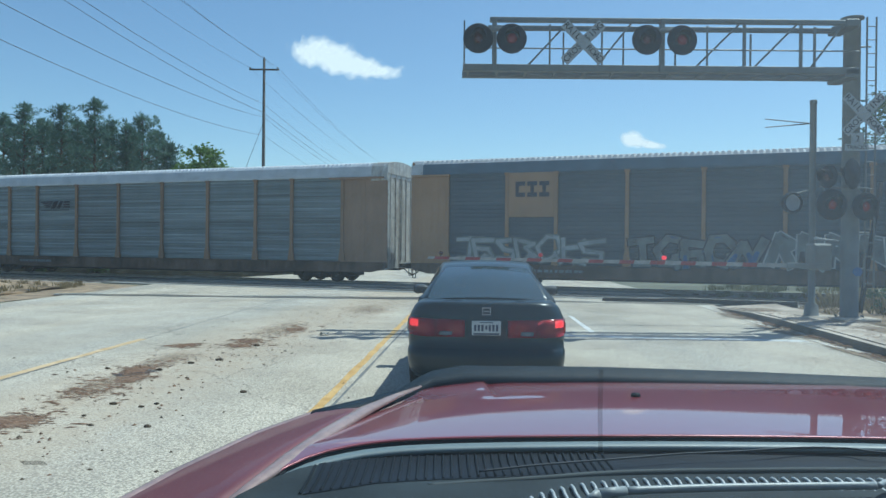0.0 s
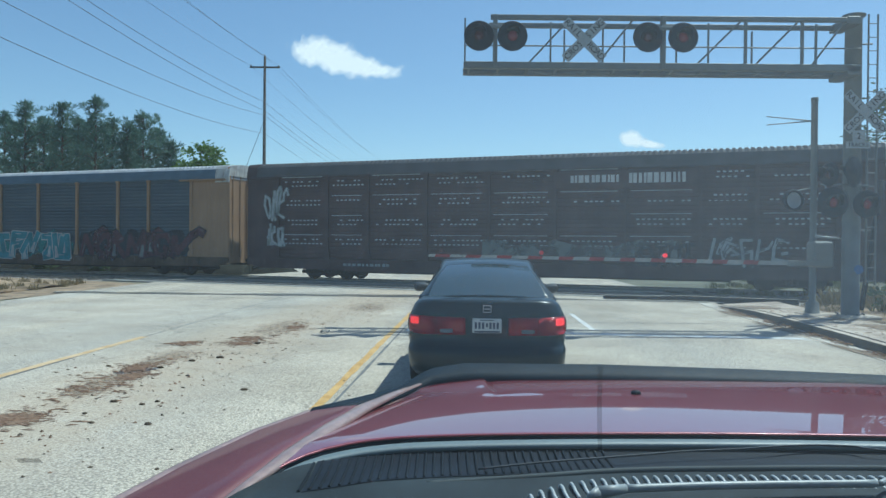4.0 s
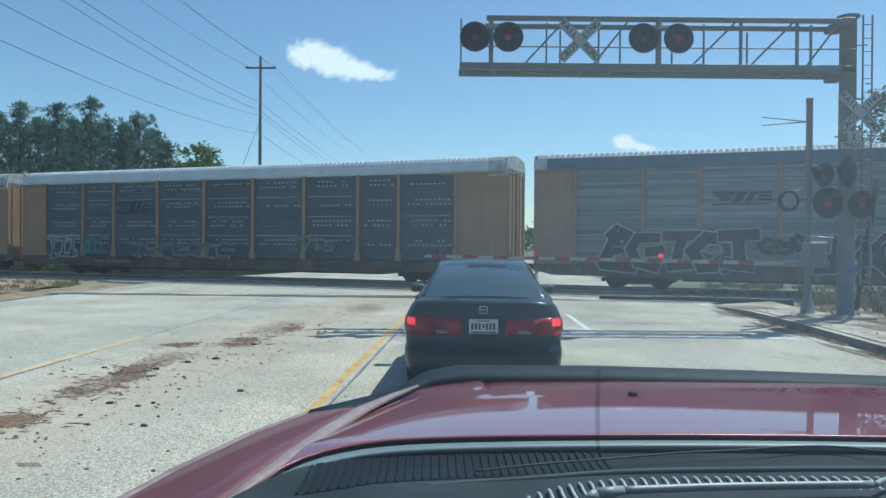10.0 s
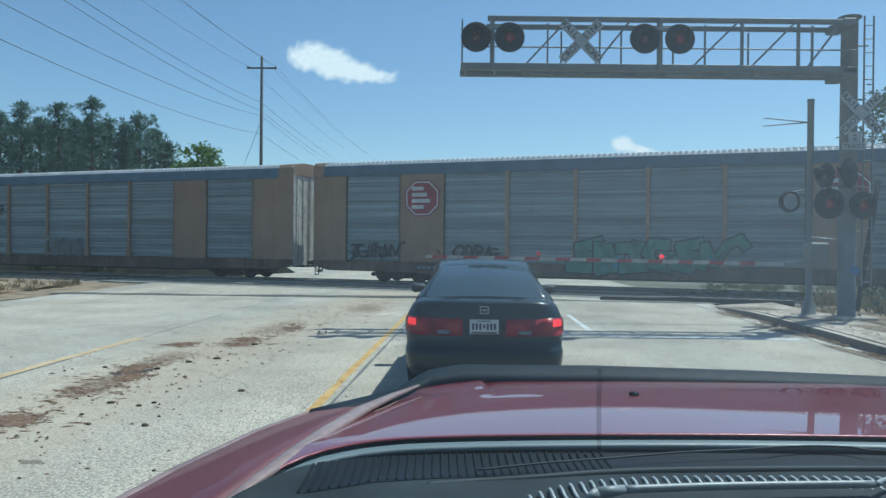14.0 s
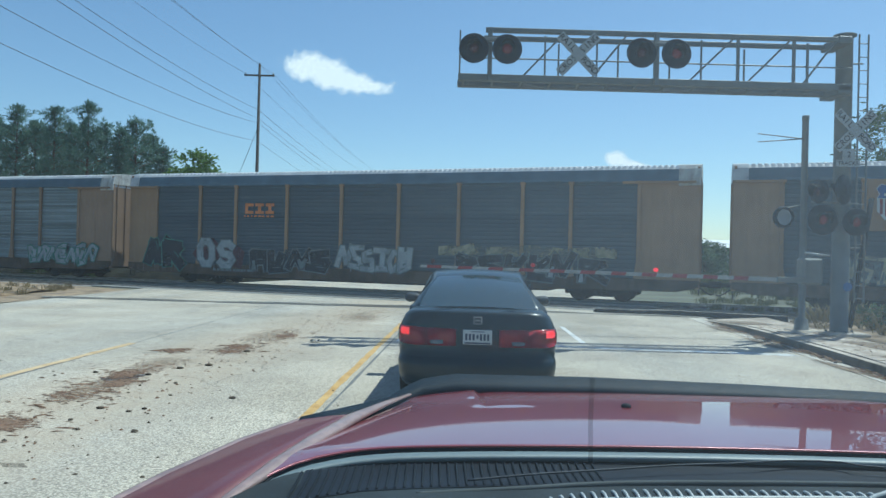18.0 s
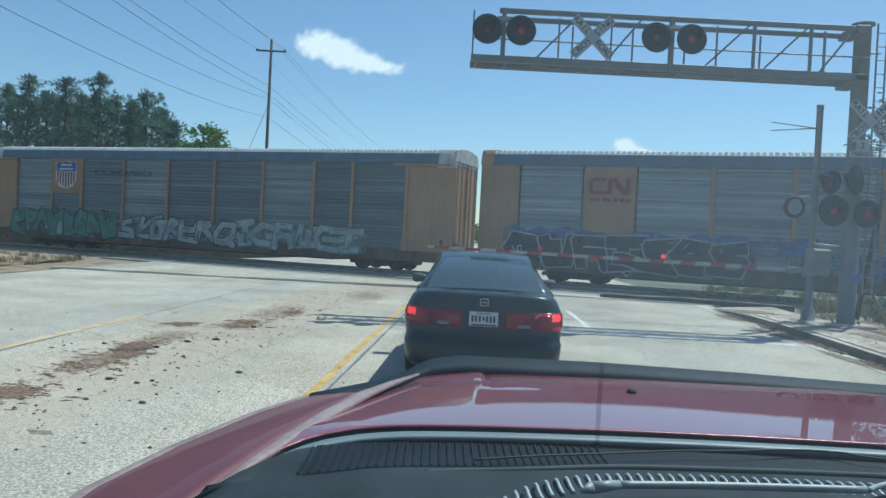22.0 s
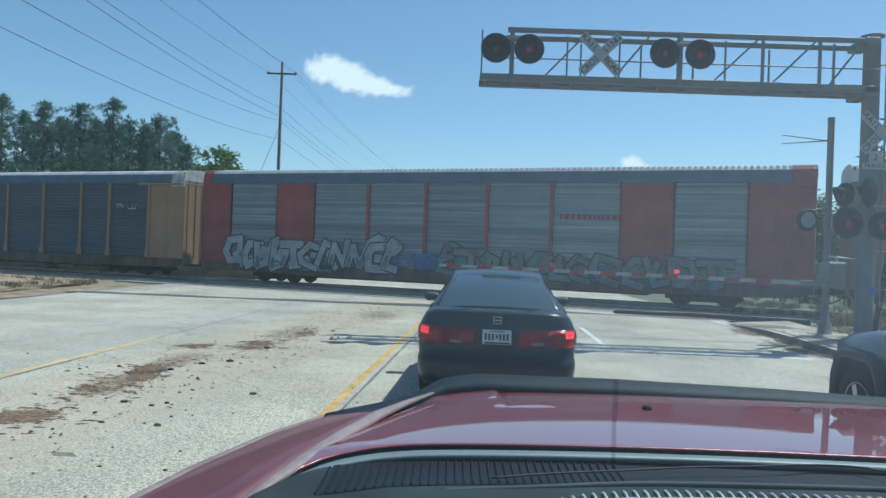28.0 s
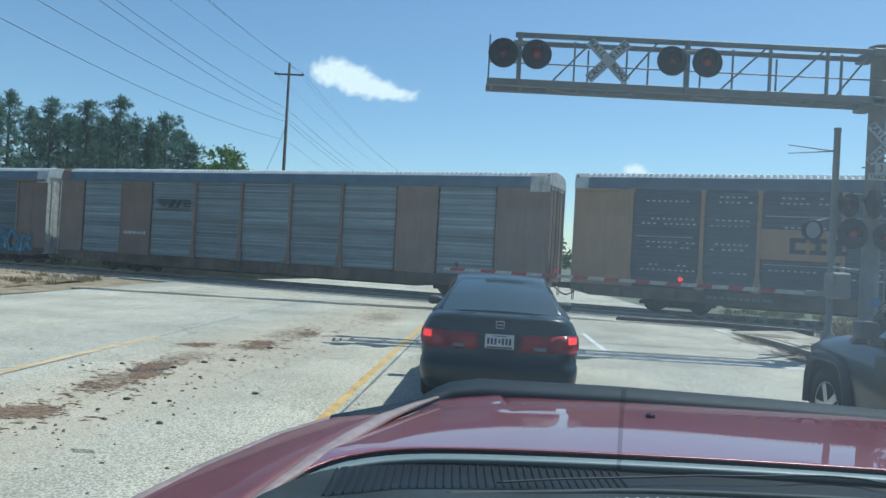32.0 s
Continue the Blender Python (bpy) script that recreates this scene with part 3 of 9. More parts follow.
def pipe(bm, pts, r, n=8, mi=0):
    for a, b in zip(pts, pts[1:]):
        tube(bm, a, b, r, r, n, mi)
    return bm


def sweep(bm, pts, r, n=10):
    """A smooth tube through the points, eased between them."""
    ps = [Vector(p) for p in pts]
    fine = []
    for k in range(len(ps) - 1):
        a, b, c, d = ps[max(k - 1, 0)], ps[k], ps[k + 1], ps[min(k + 2, len(ps) - 1)]
        for q in range(5):
            u = q / 5
            fine.append(0.5 * (2 * b + (c - a) * u + (2 * a - 5 * b + 4 * c - d) * u * u + (3 * b - a - 3 * c + d) * u ** 3))
    fine.append(ps[-1])
    rings = []
    for k, p in enumerate(fine):
        way = (fine[min(k + 1, len(fine) - 1)] - fine[max(k - 1, 0)]).normalized()
        side = way.cross(Vector((0, 0, 1))).normalized()
        over = side.cross(way)
        rings.append([p + r * (side * math.cos(2 * math.pi * q / n) + over * math.sin(2 * math.pi * q / n)) for q in range(n)])
    loft(bm, rings, close=True)
    bmesh.ops.recalc_face_normals(bm, faces=list(bm.faces))


def lathe(bm, prof, axis_m=None, n=24, mi=0, mis=None):
    """Turns (radius, height) pairs about z."""
    rings = []
    for r, z in prof:
        rings.append([bm.verts.new((r * math.cos(2 * math.pi * k / n), r * math.sin(2 * math.pi * k / n), z)) for k in range(n)])
    for i in range(len(rings) - 1):
        for k in range(n):
            f = bm.faces.new((rings[i][k], rings[i][(k + 1) % n], rings[i + 1][(k + 1) % n], rings[i + 1][k]))
            f.smooth, f.material_index = True, (mis[i] if mis else mi)
    for ring, idx in ((rings[0][::-1], 0), (rings[-1], -1)):
        if prof[idx][0] > 1e-6:
            bm.faces.new(ring).material_index = mis[idx] if mis else mi
    if axis_m is not None:
        bmesh.ops.transform(bm, matrix=axis_m, verts=[v for ring in rings for v in ring])
    return bm


def loft(bm, sections, mi=0, close=False, caps=True, smooth=True):
    """Skins rows of points that have the same count."""
    rows = [[bm.verts.new(p) for p in s] for s in sections]
    n = len(rows[0])
    for a, b in zip(rows, rows[1:]):
        for k in range(n if close else n - 1):
            f = bm.faces.new((a[k], a[(k + 1) % n], b[(k + 1) % n], b[k]))
            f.material_index, f.smooth = mi, smooth
    if caps:
        bm.faces.new(rows[0][::-1]).material_index = mi
        bm.faces.new(rows[-1]).material_index = mi
    return rows


def flat(bm, pts, z, mi=0, thick=0.0):
    """A level sheet over a closed outline."""
    vs = [bm.verts.new((x, y, z)) for x, y in pts]
    f = bm.faces.new(vs)
    f.material_index = mi
    f.normal_update()
    if f.normal.z < 0:
        f.normal_flip()
    if thick:
        r = bmesh.ops.extrude_face_region(bm, geom=[f])
        bmesh.ops.translate(bm, vec=(0, 0, -thick), verts=[v for v in r["geom"] if isinstance(v, bmesh.types.BMVert)])
        bmesh.ops.recalc_face_normals(bm, faces=list(bm.faces))
    return bm


def lettering(name, text, size, mat, parent, m, label="", depth=0.004):
    """Words in the built-in font, as a thin mesh."""
    cu = bpy.data.curves.new(name, "FONT")
    cu.body, cu.size, cu.align_x, cu.align_y, cu.extrude = text, size, "CENTER", "CENTER", depth
    cu.resolution_u = 2
    tmp = bpy.data.objects.new(name + "_tmp", cu)
    scene.collection.objects.link(tmp)
    mesh = bpy.data.meshes.new_from_object(tmp)
    bpy.data.objects.remove(tmp)
    mesh.materials.clear()
    mesh.materials.append(M[mat])
    ob = new(name, mesh)
    ob.parent = parent
    ob.matrix_basis = m
    if label:
        ob["label"] = label
    return ob


UP = pose(0, 0, 0, 90)  # a flat drawing stood up to face -y

# ---- ground, road and tracks ----
LEAN = 0.05            # the road drifts right by this much per metre ahead
THETA = 20.8           # the tracks' skew in degrees
TU = Vector((math.cos(radians(THETA)), -math.sin(radians(THETA)), 0))   # along the tracks, to the right
TN = Vector((math.sin(radians(THETA)), math.cos(radians(THETA)), 0))    # across them, away from the queue
NEAR_TRACK, FAR_TRACK = 27.5, 31.83
RAIL_Z = 0.05


def rd(a, b):
    """A point of the road: metres across and along."""
    return (a + LEAN * b, b)


def kerb_a(b):
    """The kerb line's offset across the road, flaring where it nears the tracks."""
    return 6.35 + 0.75 * (1 - math.exp(-max(0.0, b - 8) / 6.0)) + (0.012 * (b - 20) ** 2 if b > 20 else 0)


bm = bmesh.new()
bmesh.ops.create_grid(bm, x_segments=60, y_segments=60, size=2500)
for v in bm.verts:
    d = math.hypot(v.co.x, v.co.y)
    v.co.z = -0.04 + (noise.noise(v.co * 0.004) * 1.5 if d > 400 else 0) - (0.4 if d > 400 else 0)
tagged(finish("ground", bm, "ground"), "dry grassy ground reaching the horizon", "ground", kind="structure")

bm = bmesh.new()
left, right = [], []
for b in [-80, -40, -10, 0, 4, 8, 10, 12, 14, 16, 18, 20, 22, 24.5, 40, 70, 150, 400]:
    left.append(rd(-13.4 - (0.6 if b < 10 else 0) - 0.03 * b, b))
    right.append(rd(kerb_a(min(b, 24.5)) if b < 30 else 6.8, b))
for i in range(len(left) - 1):
    vs = [bm.verts.new((*p, 0)) for p in (left[i], right[i], right[i + 1], left[i + 1])]
    bm.faces.new(vs)
bmesh.ops.remove_doubles(bm, verts=list(bm.verts), dist=1e-4)
r = bmesh.ops.extrude_face_region(bm, geom=list(bm.faces))
bmesh.ops.translate(bm, vec=(0, 0, -0.12), verts=[v for v in r["geom"] if isinstance(v, bmesh.types.BMVert)])
bmesh.ops.recalc_face_normals(bm, faces=list(bm.faces))
tagged(finish("road", bm, "asphalt"), "sun-bleached cracked asphalt road running over the tracks", "road", kind="structure")


def stripe(name, a0, b0, a1, b1, w, mat, label, broken=()):
    """A painted line with ragged edges and worn gaps."""
    rng = random.Random(name)
    bm = bmesh.new()
    n = max(4, int(abs(b1 - b0) / 0.35))
    pts = []
    for i in range(n + 1):
        k = i / n
        a, b = a0 + (a1 - a0) * k, b0 + (b1 - b0) * k
        pts.append((a - w / 2 + rng.uniform(-1, 1) * 0.012, a + w / 2 + rng.uniform(-1, 1) * 0.012, b))
    for p, q in zip(pts, pts[1:]):
        if rng.random() < 0.015:
            continue
        bm.faces.new([bm.verts.new((*rd(x, y), 0.004)) for x, y in ((p[0], p[2]), (p[1], p[2]), (q[1], q[2]), (q[0], q[2]))])
    return tagged(finish(name, bm, mat), label, "road marking", kind="structure")


stripe("yellow_line", -1.755, -30, -1.775, 21.5, 0.11, "yellowline", "worn solid yellow line painted on the road")
stripe("faded_yellow_line", -6.29, -30, -6.29, 13.8, 0.14, "fadedline", "faded yellow line painted on the road")
for b0 in (-20.0, -8.6, 3.6, 15.6):
    stripe("lane_dash", 2.39, b0, 2.37, b0 + 3.6, 0.11, "whiteline", "short worn white lane dash painted on the road")

bm = bmesh.new()
rng = random.Random(61)
pts = [(-0.75 + 7.85 * k / 34, 15.25 - 0.88 * k / 34) for k in range(35)]
for (xa, ya), (xb, yb) in zip(pts, pts[1:]):
    lo0, hi0, lo1, hi1 = (rng.uniform(-0.02, 0.02) for _ in range(4))
    bm.faces.new([bm.verts.new((x, y, 0.005)) for x, y in ((xa, ya - 0.15 + lo0), (xb, yb - 0.15 + lo1), (xb, yb + 0.15 + hi1), (xa, ya + 0.15 + hi0))])
tagged(finish("stop_line", bm, "stopwhite"), "worn white stop line painted across the lane", "road marking", kind="structure")

# paved joint and tar seams before the tracks; wide ones paint the step's shadow
for i, (x0, y0, x1, y1, w) in enumerate([(-13.4, 25.3, -0.6, 24.75, 0.42), (-0.6, 24.75, 9.2, 23.4, 0.2), (-5.72, 8.5, -5.29, 24.2, 0.04), (3.2, 20.3, 8.0, 19.4, 0.04), (-1.33, 6.0, -0.48, 22.0, 0.045)]):
    rng = random.Random(i)
    bm = bmesh.new()
    n = 26
    prev = None
    for k in range(n + 1):
        t = k / n
        c = Vector((x0 + (x1 - x0) * t, y0 + (y1 - y0) * t + rng.uniform(-0.05, 0.05), 0.003))
        side = Vector((-(y1 - y0), x1 - x0, 0)).normalized() * w * rng.uniform(0.3, 0.6)
        cur = (bm.verts.new(c - side), bm.verts.new(c + side))
        if prev:
            bm.faces.new((prev[0], cur[0], cur[1], prev[1]))
        prev = cur
    for f in bm.faces:
        f.normal_update()
        if f.normal.z < 0:
            f.normal_flip()
    tagged(finish("tar_seam", bm, "worntar" if w < 0.05 else "tar"), "dark line in the asphalt, for tar seams and the step's shadow", "road seam", group="seams in the road", kind="structure")

# the patched edge of the crossing, a low step in the asphalt
bm = bmesh.new()
rng = random.Random(41)
secs = []
for k in range(30):
    t = k / 29
    x = -13.4 + 22.4 * t
    y = 25.4 - 0.65 * t - (1.5 * (t - 0.55) / 0.45 if t > 0.55 else 0) + rng.uniform(-0.04, 0.04)
    h = 0.045 * rng.uniform(0.6, 1.25)
    secs.append([(x, y - 0.03, 0.001), (x, y, h), (x, y + 0.12, h), (x, y + 0.7, 0.001)])
loft(bm, secs, caps=False, smooth=False)
bmesh.ops.recalc_face_normals(bm, faces=list(bm.faces))
tagged(finish("asphalt_step", bm, "asphalt"), "low patched step in the asphalt before the tracks", "road patch", kind="structure")

# kerb, gutter and pavement by the signal mast


def low_end(b):
    """The kerb dies away before the tracks."""
    return max(0.12, min(1.0, (22.6 - b) / 4.0))


bm = bmesh.new()
bs = [-30, 0, 6, 8, 10, 12, 14, 16, 17.5, 19, 20.5, 22, 23.2]
loft(bm, [[(*rd(kerb_a(b) + da, b), z) for da, z in ((-0.32, 0.008), (-0.05, 0.006), (0.0, 0.008), (0.03, 0.004 + 0.155 * low_end(b)), (0.055, 0.006 + 0.16 * low_end(b)), (0.17, 0.006 + 0.16 * low_end(b)), (0.19, -0.05), (-0.32, -0.05))] for b in bs], close=True, smooth=False)
bm.normal_update()
for f in bm.faces:
    c = f.calc_center_median()
    # upright faces darker, for stains and for the shade on that side
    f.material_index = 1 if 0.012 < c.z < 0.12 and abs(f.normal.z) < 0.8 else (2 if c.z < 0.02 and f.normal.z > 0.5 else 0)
bmesh.ops.recalc_face_normals(bm, faces=list(bm.faces))
tagged(finish("kerb", bm, ["concrete", "kerbdark", "guttercon"]), "low stained concrete kerb, its face darkened for shade, with a pale gutter", "kerb", kind="structure")
bm = bmesh.new()
loft(bm, [[(*rd(kerb_a(b) + 0.175, b), 0.002 + 0.16 * low_end(b)), (*rd(kerb_a(b) + 1.9, b), 0.12), (*rd(kerb_a(b) + 1.9, b), -0.05), (*rd(kerb_a(b) + 0.175, b), -0.05)] for b in bs[:-1]], close=True, smooth=False)
bmesh.ops.recalc_face_normals(bm, faces=list(bm.faces))
pave = tagged(finish("pavement", bm, "kerbdark"), "dirty pale concrete pavement in slabs beside the road", "pavement", kind="structure")
rng = random.Random(8)
for k in range(26):
    b0, b1 = -14.0 + 1.4 * k, -14.0 + 1.4 * (k + 1) - 0.02 - 0.03 * rng.random()
    bm = bmesh.new()
    lift = rng.uniform(0.006, 0.018)
    loft(bm, [[(*rd(kerb_a(b_) + 0.19, b_), 0.004 + 0.16 * low_end(b_) + lift), (*rd(kerb_a(b_) + 1.88, b_), 0.121 + lift), (*rd(kerb_a(b_) + 1.88, b_), 0.08), (*rd(kerb_a(b_) + 0.19, b_), 0.0)] for b_ in (b0, (b0 + b1) / 2, b1)], close=True, smooth=False)
    bmesh.ops.recalc_face_normals(bm, faces=list(bm.faces))
    part("slab", bm, "concrete", pave)
bm = bmesh.new()
loft(bm, [[(*rd(kerb_a(min(b, 22)) + 1.9, b), 0.118), (*rd(10.5, b), 0.16 + 0.05 * math.sin(b)), (*rd(14, b), 0.22 + 0.06 * math.sin(b * 1.7)), (*rd(26, b), 0.1), (*rd(26, b), -0.06), (*rd(kerb_a(min(b, 22)) + 1.9, b), -0.06)] for b in (-30, -10, 0, 5, 8, 11, 14, 17, 19.5, 21)], close=True)
bmesh.ops.recalc_face_normals(bm, faces=list(bm.faces))
tagged(finish("verge", bm, "straw"), "dry strawy verge behind the pavement", "verge", kind="structure")
bm = bmesh.new()
loft(bm, [[(-14.6 - 0.1 * abs(k), 21.0 + k, -0.05), (-14.9, 21.3 + k, 0.05 + 0.06 * math.sin(k * 2.1)), (-18, 22.5 + k * 0.8, 0.16 + 0.1 * math.sin(k)), (-26, 25 + k * 0.6, 0.12), (-40, 29 + k * 0.5, 0.0), (-40, 29 + k * 0.5, -0.06)] for k in range(0, 9)], close=True)
bmesh.ops.recalc_face_normals(bm, faces=list(bm.faces))
tagged(finish("dirt_bank", bm, "straw"), "low bank of dirt and dry straw beside the road", "dirt bank", kind="structure")

bm = bmesh.new()
flat(bm, [(-13.6, 20.5), (-12.9, 26.0), (-12.4, 31.5), (-22, 36), (-44, 42), (-44, 28)], -0.022)
tagged(finish("dirt_apron", bm, "straw"), "trodden dirt and straw beside the crossing", "dirt ground", kind="structure")


# bar standing for the near rail; shaded sides and sunlit top are painted
bm = bmesh.new()
loft(bm, [[(x, y - 0.01, -0.05), (x, y, 0.12), (x, y + 0.03, 0.14 + dz), (x, y + 0.17, 0.14 + dz), (x, y + 0.2, 0.12), (x, y + 0.2, -0.05)] for x, y, dz in ((5.4, 24.75, -0.06), (6.6, 24.4, -0.02), (7.8, 24.0, 0.03), (9.2, 23.0, 0.05), (10.7, 22.2, 0.06))], close=True, smooth=False)
bmesh.ops.recalc_face_normals(bm, faces=list(bm.faces))
for f in bm.faces:
    f.material_index = 1 if f.normal.z > 0.8 else 0
tagged(finish("timber_baulk", bm, ["tar", "guttercon"]), "low bar standing for the near rail, shade and sun painted on its sides and top", "timber")


def track_point(s, n, z=0.0):
    return TU * s + TN * n + Vector((0, 0, z))


def build_track(n, label):
    t = thing("railway_track", None, label, "railway track", "tracks over the road", "structure")
    for off in (-0.7175, 0.7175):
        bm = bmesh.new()
        prof = [(-0.07, -0.12), (-0.07, -0.1), (-0.012, -0.08), (-0.012, -0.03), (-0.036, -0.02), (-0.036, 0.0), (0.036, 0.0), (0.036, -0.02), (0.012, -0.03), (0.012, -0.08), (0.07, -0.1), (0.07, -0.12)]
        loft(bm, [[track_point(s, n + off + px, RAIL_Z + pz) for px, pz in prof] for s in (-640, -60, -20, 20, 60, 640)], close=True, smooth=False)
        bmesh.ops.recalc_face_normals(bm, faces=list(bm.faces))
        part("rail", bm, "rail", t, "steel rail with a polished head")
        bm = bmesh.new()
        side = 0.075 if off < 0 else -0.075
        flat(bm, [track_point(s, n + off + side + w)[:2] for s, w in ((-26.5, -0.06), (-1.5, -0.06), (-1.5, 0.06), (-26.5, 0.06))], 0.0085)
        part("flangeway", bm, "black", t, "dark flangeway gap beside the rail")
    bm = bmesh.new()
    for s0, s1 in ((-640, -26.5), (-1.5, 640)):
        loft(bm, [[track_point(s, n + px, pz) for px, pz in ((-2.1, -0.05), (-1.5, -0.03), (1.5, -0.03), (2.1, -0.05))] for s in (s0, s1)], caps=False, smooth=False)
    part("ballast_bed", bm, "ballast", t, "grey stone ballast bed")
    bm = bmesh.new()
    for s in list(np.arange(-60, -27, 0.6)) + list(np.arange(-1.0, 30, 0.6)):
        mm = Matrix.Translation(track_point(s, n, -0.045)) @ Matrix.Rotation(-radians(THETA), 4, "Z")
        box(bm, -0.12, 0.12, -1.3, 1.3, -0.08, 0.04, 0, 0, mm)
    o = part("sleepers", bm, "woodpole", t, "weathered timber sleepers")
    o["kind"] = "stuff"
    for k in range(8):
        for off, w in ((0.0, 0.58), (-1.2, 0.42), (1.2, 0.42)):
            bm = bmesh.new()
            mm = Matrix.Translation(track_point(-25.0 + k * 3.05, n + off, 0.0)) @ Matrix.Rotation(-radians(THETA), 4, "Z")
            box(bm, -1.5, 1.5, -w, w, -0.08, 0.007, 0.004, 0, mm)
            part("crossing_panel", bm, "panelconc", t)
    return t


build_track(NEAR_TRACK, "empty railway track set flush into the road")
build_track(FAR_TRACK, "railway track that carries the passing train")

# bank added, in a very dark colour, for the shade seen below the wagons
bm = bmesh.new()
loft(bm, [[track_point(s, n_, z + (0.12 * noise.noise(Vector((s * 0.2, n_, 0))) if z > 0 else 0)) for n_, z in ((33.5, -0.05), (33.9, 0.42), (34.8, 0.72), (37.5, 0.6), (39.5, -0.06))] for s in [-640, -300, -150] + [-90 + 3 * k for k in range(21)] + [-28, -26, -24.5]], caps=True)
bmesh.ops.recalc_face_normals(bm, faces=list(bm.faces))
tagged(finish("track_embankment", bm, "bank"), "dark bank added behind the tracks to darken the space under the wagons", "embankment", kind="structure")

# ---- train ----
CAR_LEN, LENGTHEN = 27.35, 1.0233   # the wagons are laid out at 27.35 m and stretched to fit the camera's view
PITCH, S_START = 29.175, -41.715      # from coupling to coupling, and the first wagon's end along the track
NUDGE = {2: -0.02, 3: -0.1, 9: -0.06, 15: -0.14, 16: -0.14, 17: -0.08, 18: -0.12, 19: -0.18, 20: -0.26}       # per-wagon shifts that fit the gaps to the camera's view, metres
ROLLED = [(0, 0.50), (1, 17.10), (2, 33.75), (3, 50.56), (4.5, 76.00), (6, 101.47), (7, 118.51), (8, 135.62), (9, 152.71), (10, 169.81), (11, 187.01), (12, 204.23), (13, 221.48), (14, 238.73), (15.5, 264.62),
          (17, 290.49), (18, 307.76), (19, 325.02), (20, 342.25), (21, 359.50), (22, 376.63), (23, 393.61), (24, 410.70), (25, 427.88), (26.5, 453.68), (28, 479.50), (29, 496.70), (30, 513.82), (31, 530.92), (32, 548.02)]   # seconds, metres
BAYS = [0.0, 1.67, 4.32, 6.38, 9.2, 12.04, 14.86, 17.65, 20.43, 22.43, 25.1, CAR_LEN]
DATUM = CAR_LEN / 2 - 0.3   # paint is set out from the first post
FLOOR_Z, SILL_B, SILL_T, WALL_T, ROOF_T = 0.55, 0.44, 0.98, 4.9, 5.6
HALF = 1.5


def make_panel(w, h, rib=0.175, depth=0.02):
    """A ribbed sheet-steel side panel, ribs level."""
    bm = bmesh.new()
    rows, n = [], int(h / rib)
    rng = random.Random(int(w * 100))
    for i in range(n):
        z = h * i / n
        dp = depth * rng.choice((0.5, 0.8, 1.0, 1.0, 1.45))
        for dz, dy in ((0, 0), (0.16, 0), (0.36, -dp), (0.9, -dp), (0.95, 0)):
            rows.append((z + dz * h / n, dy))
    rows.append((h, 0))
    # three wider level joints between the stacked sheets
    loft(bm, [[(0, y, z), (w, y, z)] for z, y in rows], caps=False, smooth=False)
    for zj in (h * 0.25, h * 0.5, h * 0.75):
        box(bm, 0, w, -depth - 0.006, 0.004, zj - 0.035, zj + 0.035)
    return bm


def make_post(h):
    bm = bmesh.new()
    box(bm, -0.075, 0.075, -0.06, 0.06, 0, h, 0.012)
    prof = [(-0.17, 0.02), (0.17, 0.02), (0.085, 0.62), (-0.085, 0.62)]
    a = [bm.verts.new((x, -0.068, z)) for x, z in prof]
    b = [bm.verts.new((x, 0.02, z)) for x, z in prof]
    bm.faces.new(a)
    for k in range(4):
        bm.faces.new((a[k], b[k], b[(k + 1) % 4], a[(k + 1) % 4]))
    box(bm, -0.11, 0.11, -0.07, 0.05, h - 0.12, h, 0.01)
    return bm


def make_roof(tall=True):
    """The arched corrugated roof sheet."""
    bm = bmesh.new()
    prof = [(-1.53, WALL_T - 0.02), (-1.515, WALL_T + 0.1), (-1.44, WALL_T + 0.45), (-1.32, WALL_T + 0.57), (-0.7, ROOF_T - 0.03), (0, ROOF_T)]
    prof = prof + [(-y, z) for y, z in prof[-2::-1]]
    xs = []
    n = 118
    for i in range(n):
        x = 0.55 + (CAR_LEN - 1.1) * i / n
        d = (CAR_LEN - 1.1) / n
        xs += [(x, 0), (x + 0.34 * d, 0), (x + 0.44 * d, 1), (x + 0.9 * d, 1)]
    xs = [(0.0, 0.4), (0.5, 0.4)] + xs + [(CAR_LEN - 0.5, 0.4), (CAR_LEN, 0.4)]
    secs = []
    for x, up in xs:
        secs.append([(x - CAR_LEN / 2, y, z + 0.055 * up * (0.0 if abs(y) > 1.42 else 1)) for y, z in prof])
    loft(bm, secs, caps=True, smooth=False)
    return bm


def make_wheel():
    bm = bmesh.new()
    lathe(bm, [(0.09, -0.06), (0.12, -0.05), (0.36, -0.02), (0.38, -0.07), (0.42, -0.07), (0.425, 0.03), (0.455, 0.035), (0.45, 0.06), (0.38, 0.06), (0.36, 0.0), (0.1, 0.05), (0.0, 0.05)], pose(0, 0, 0, -90), 20)
    return bm


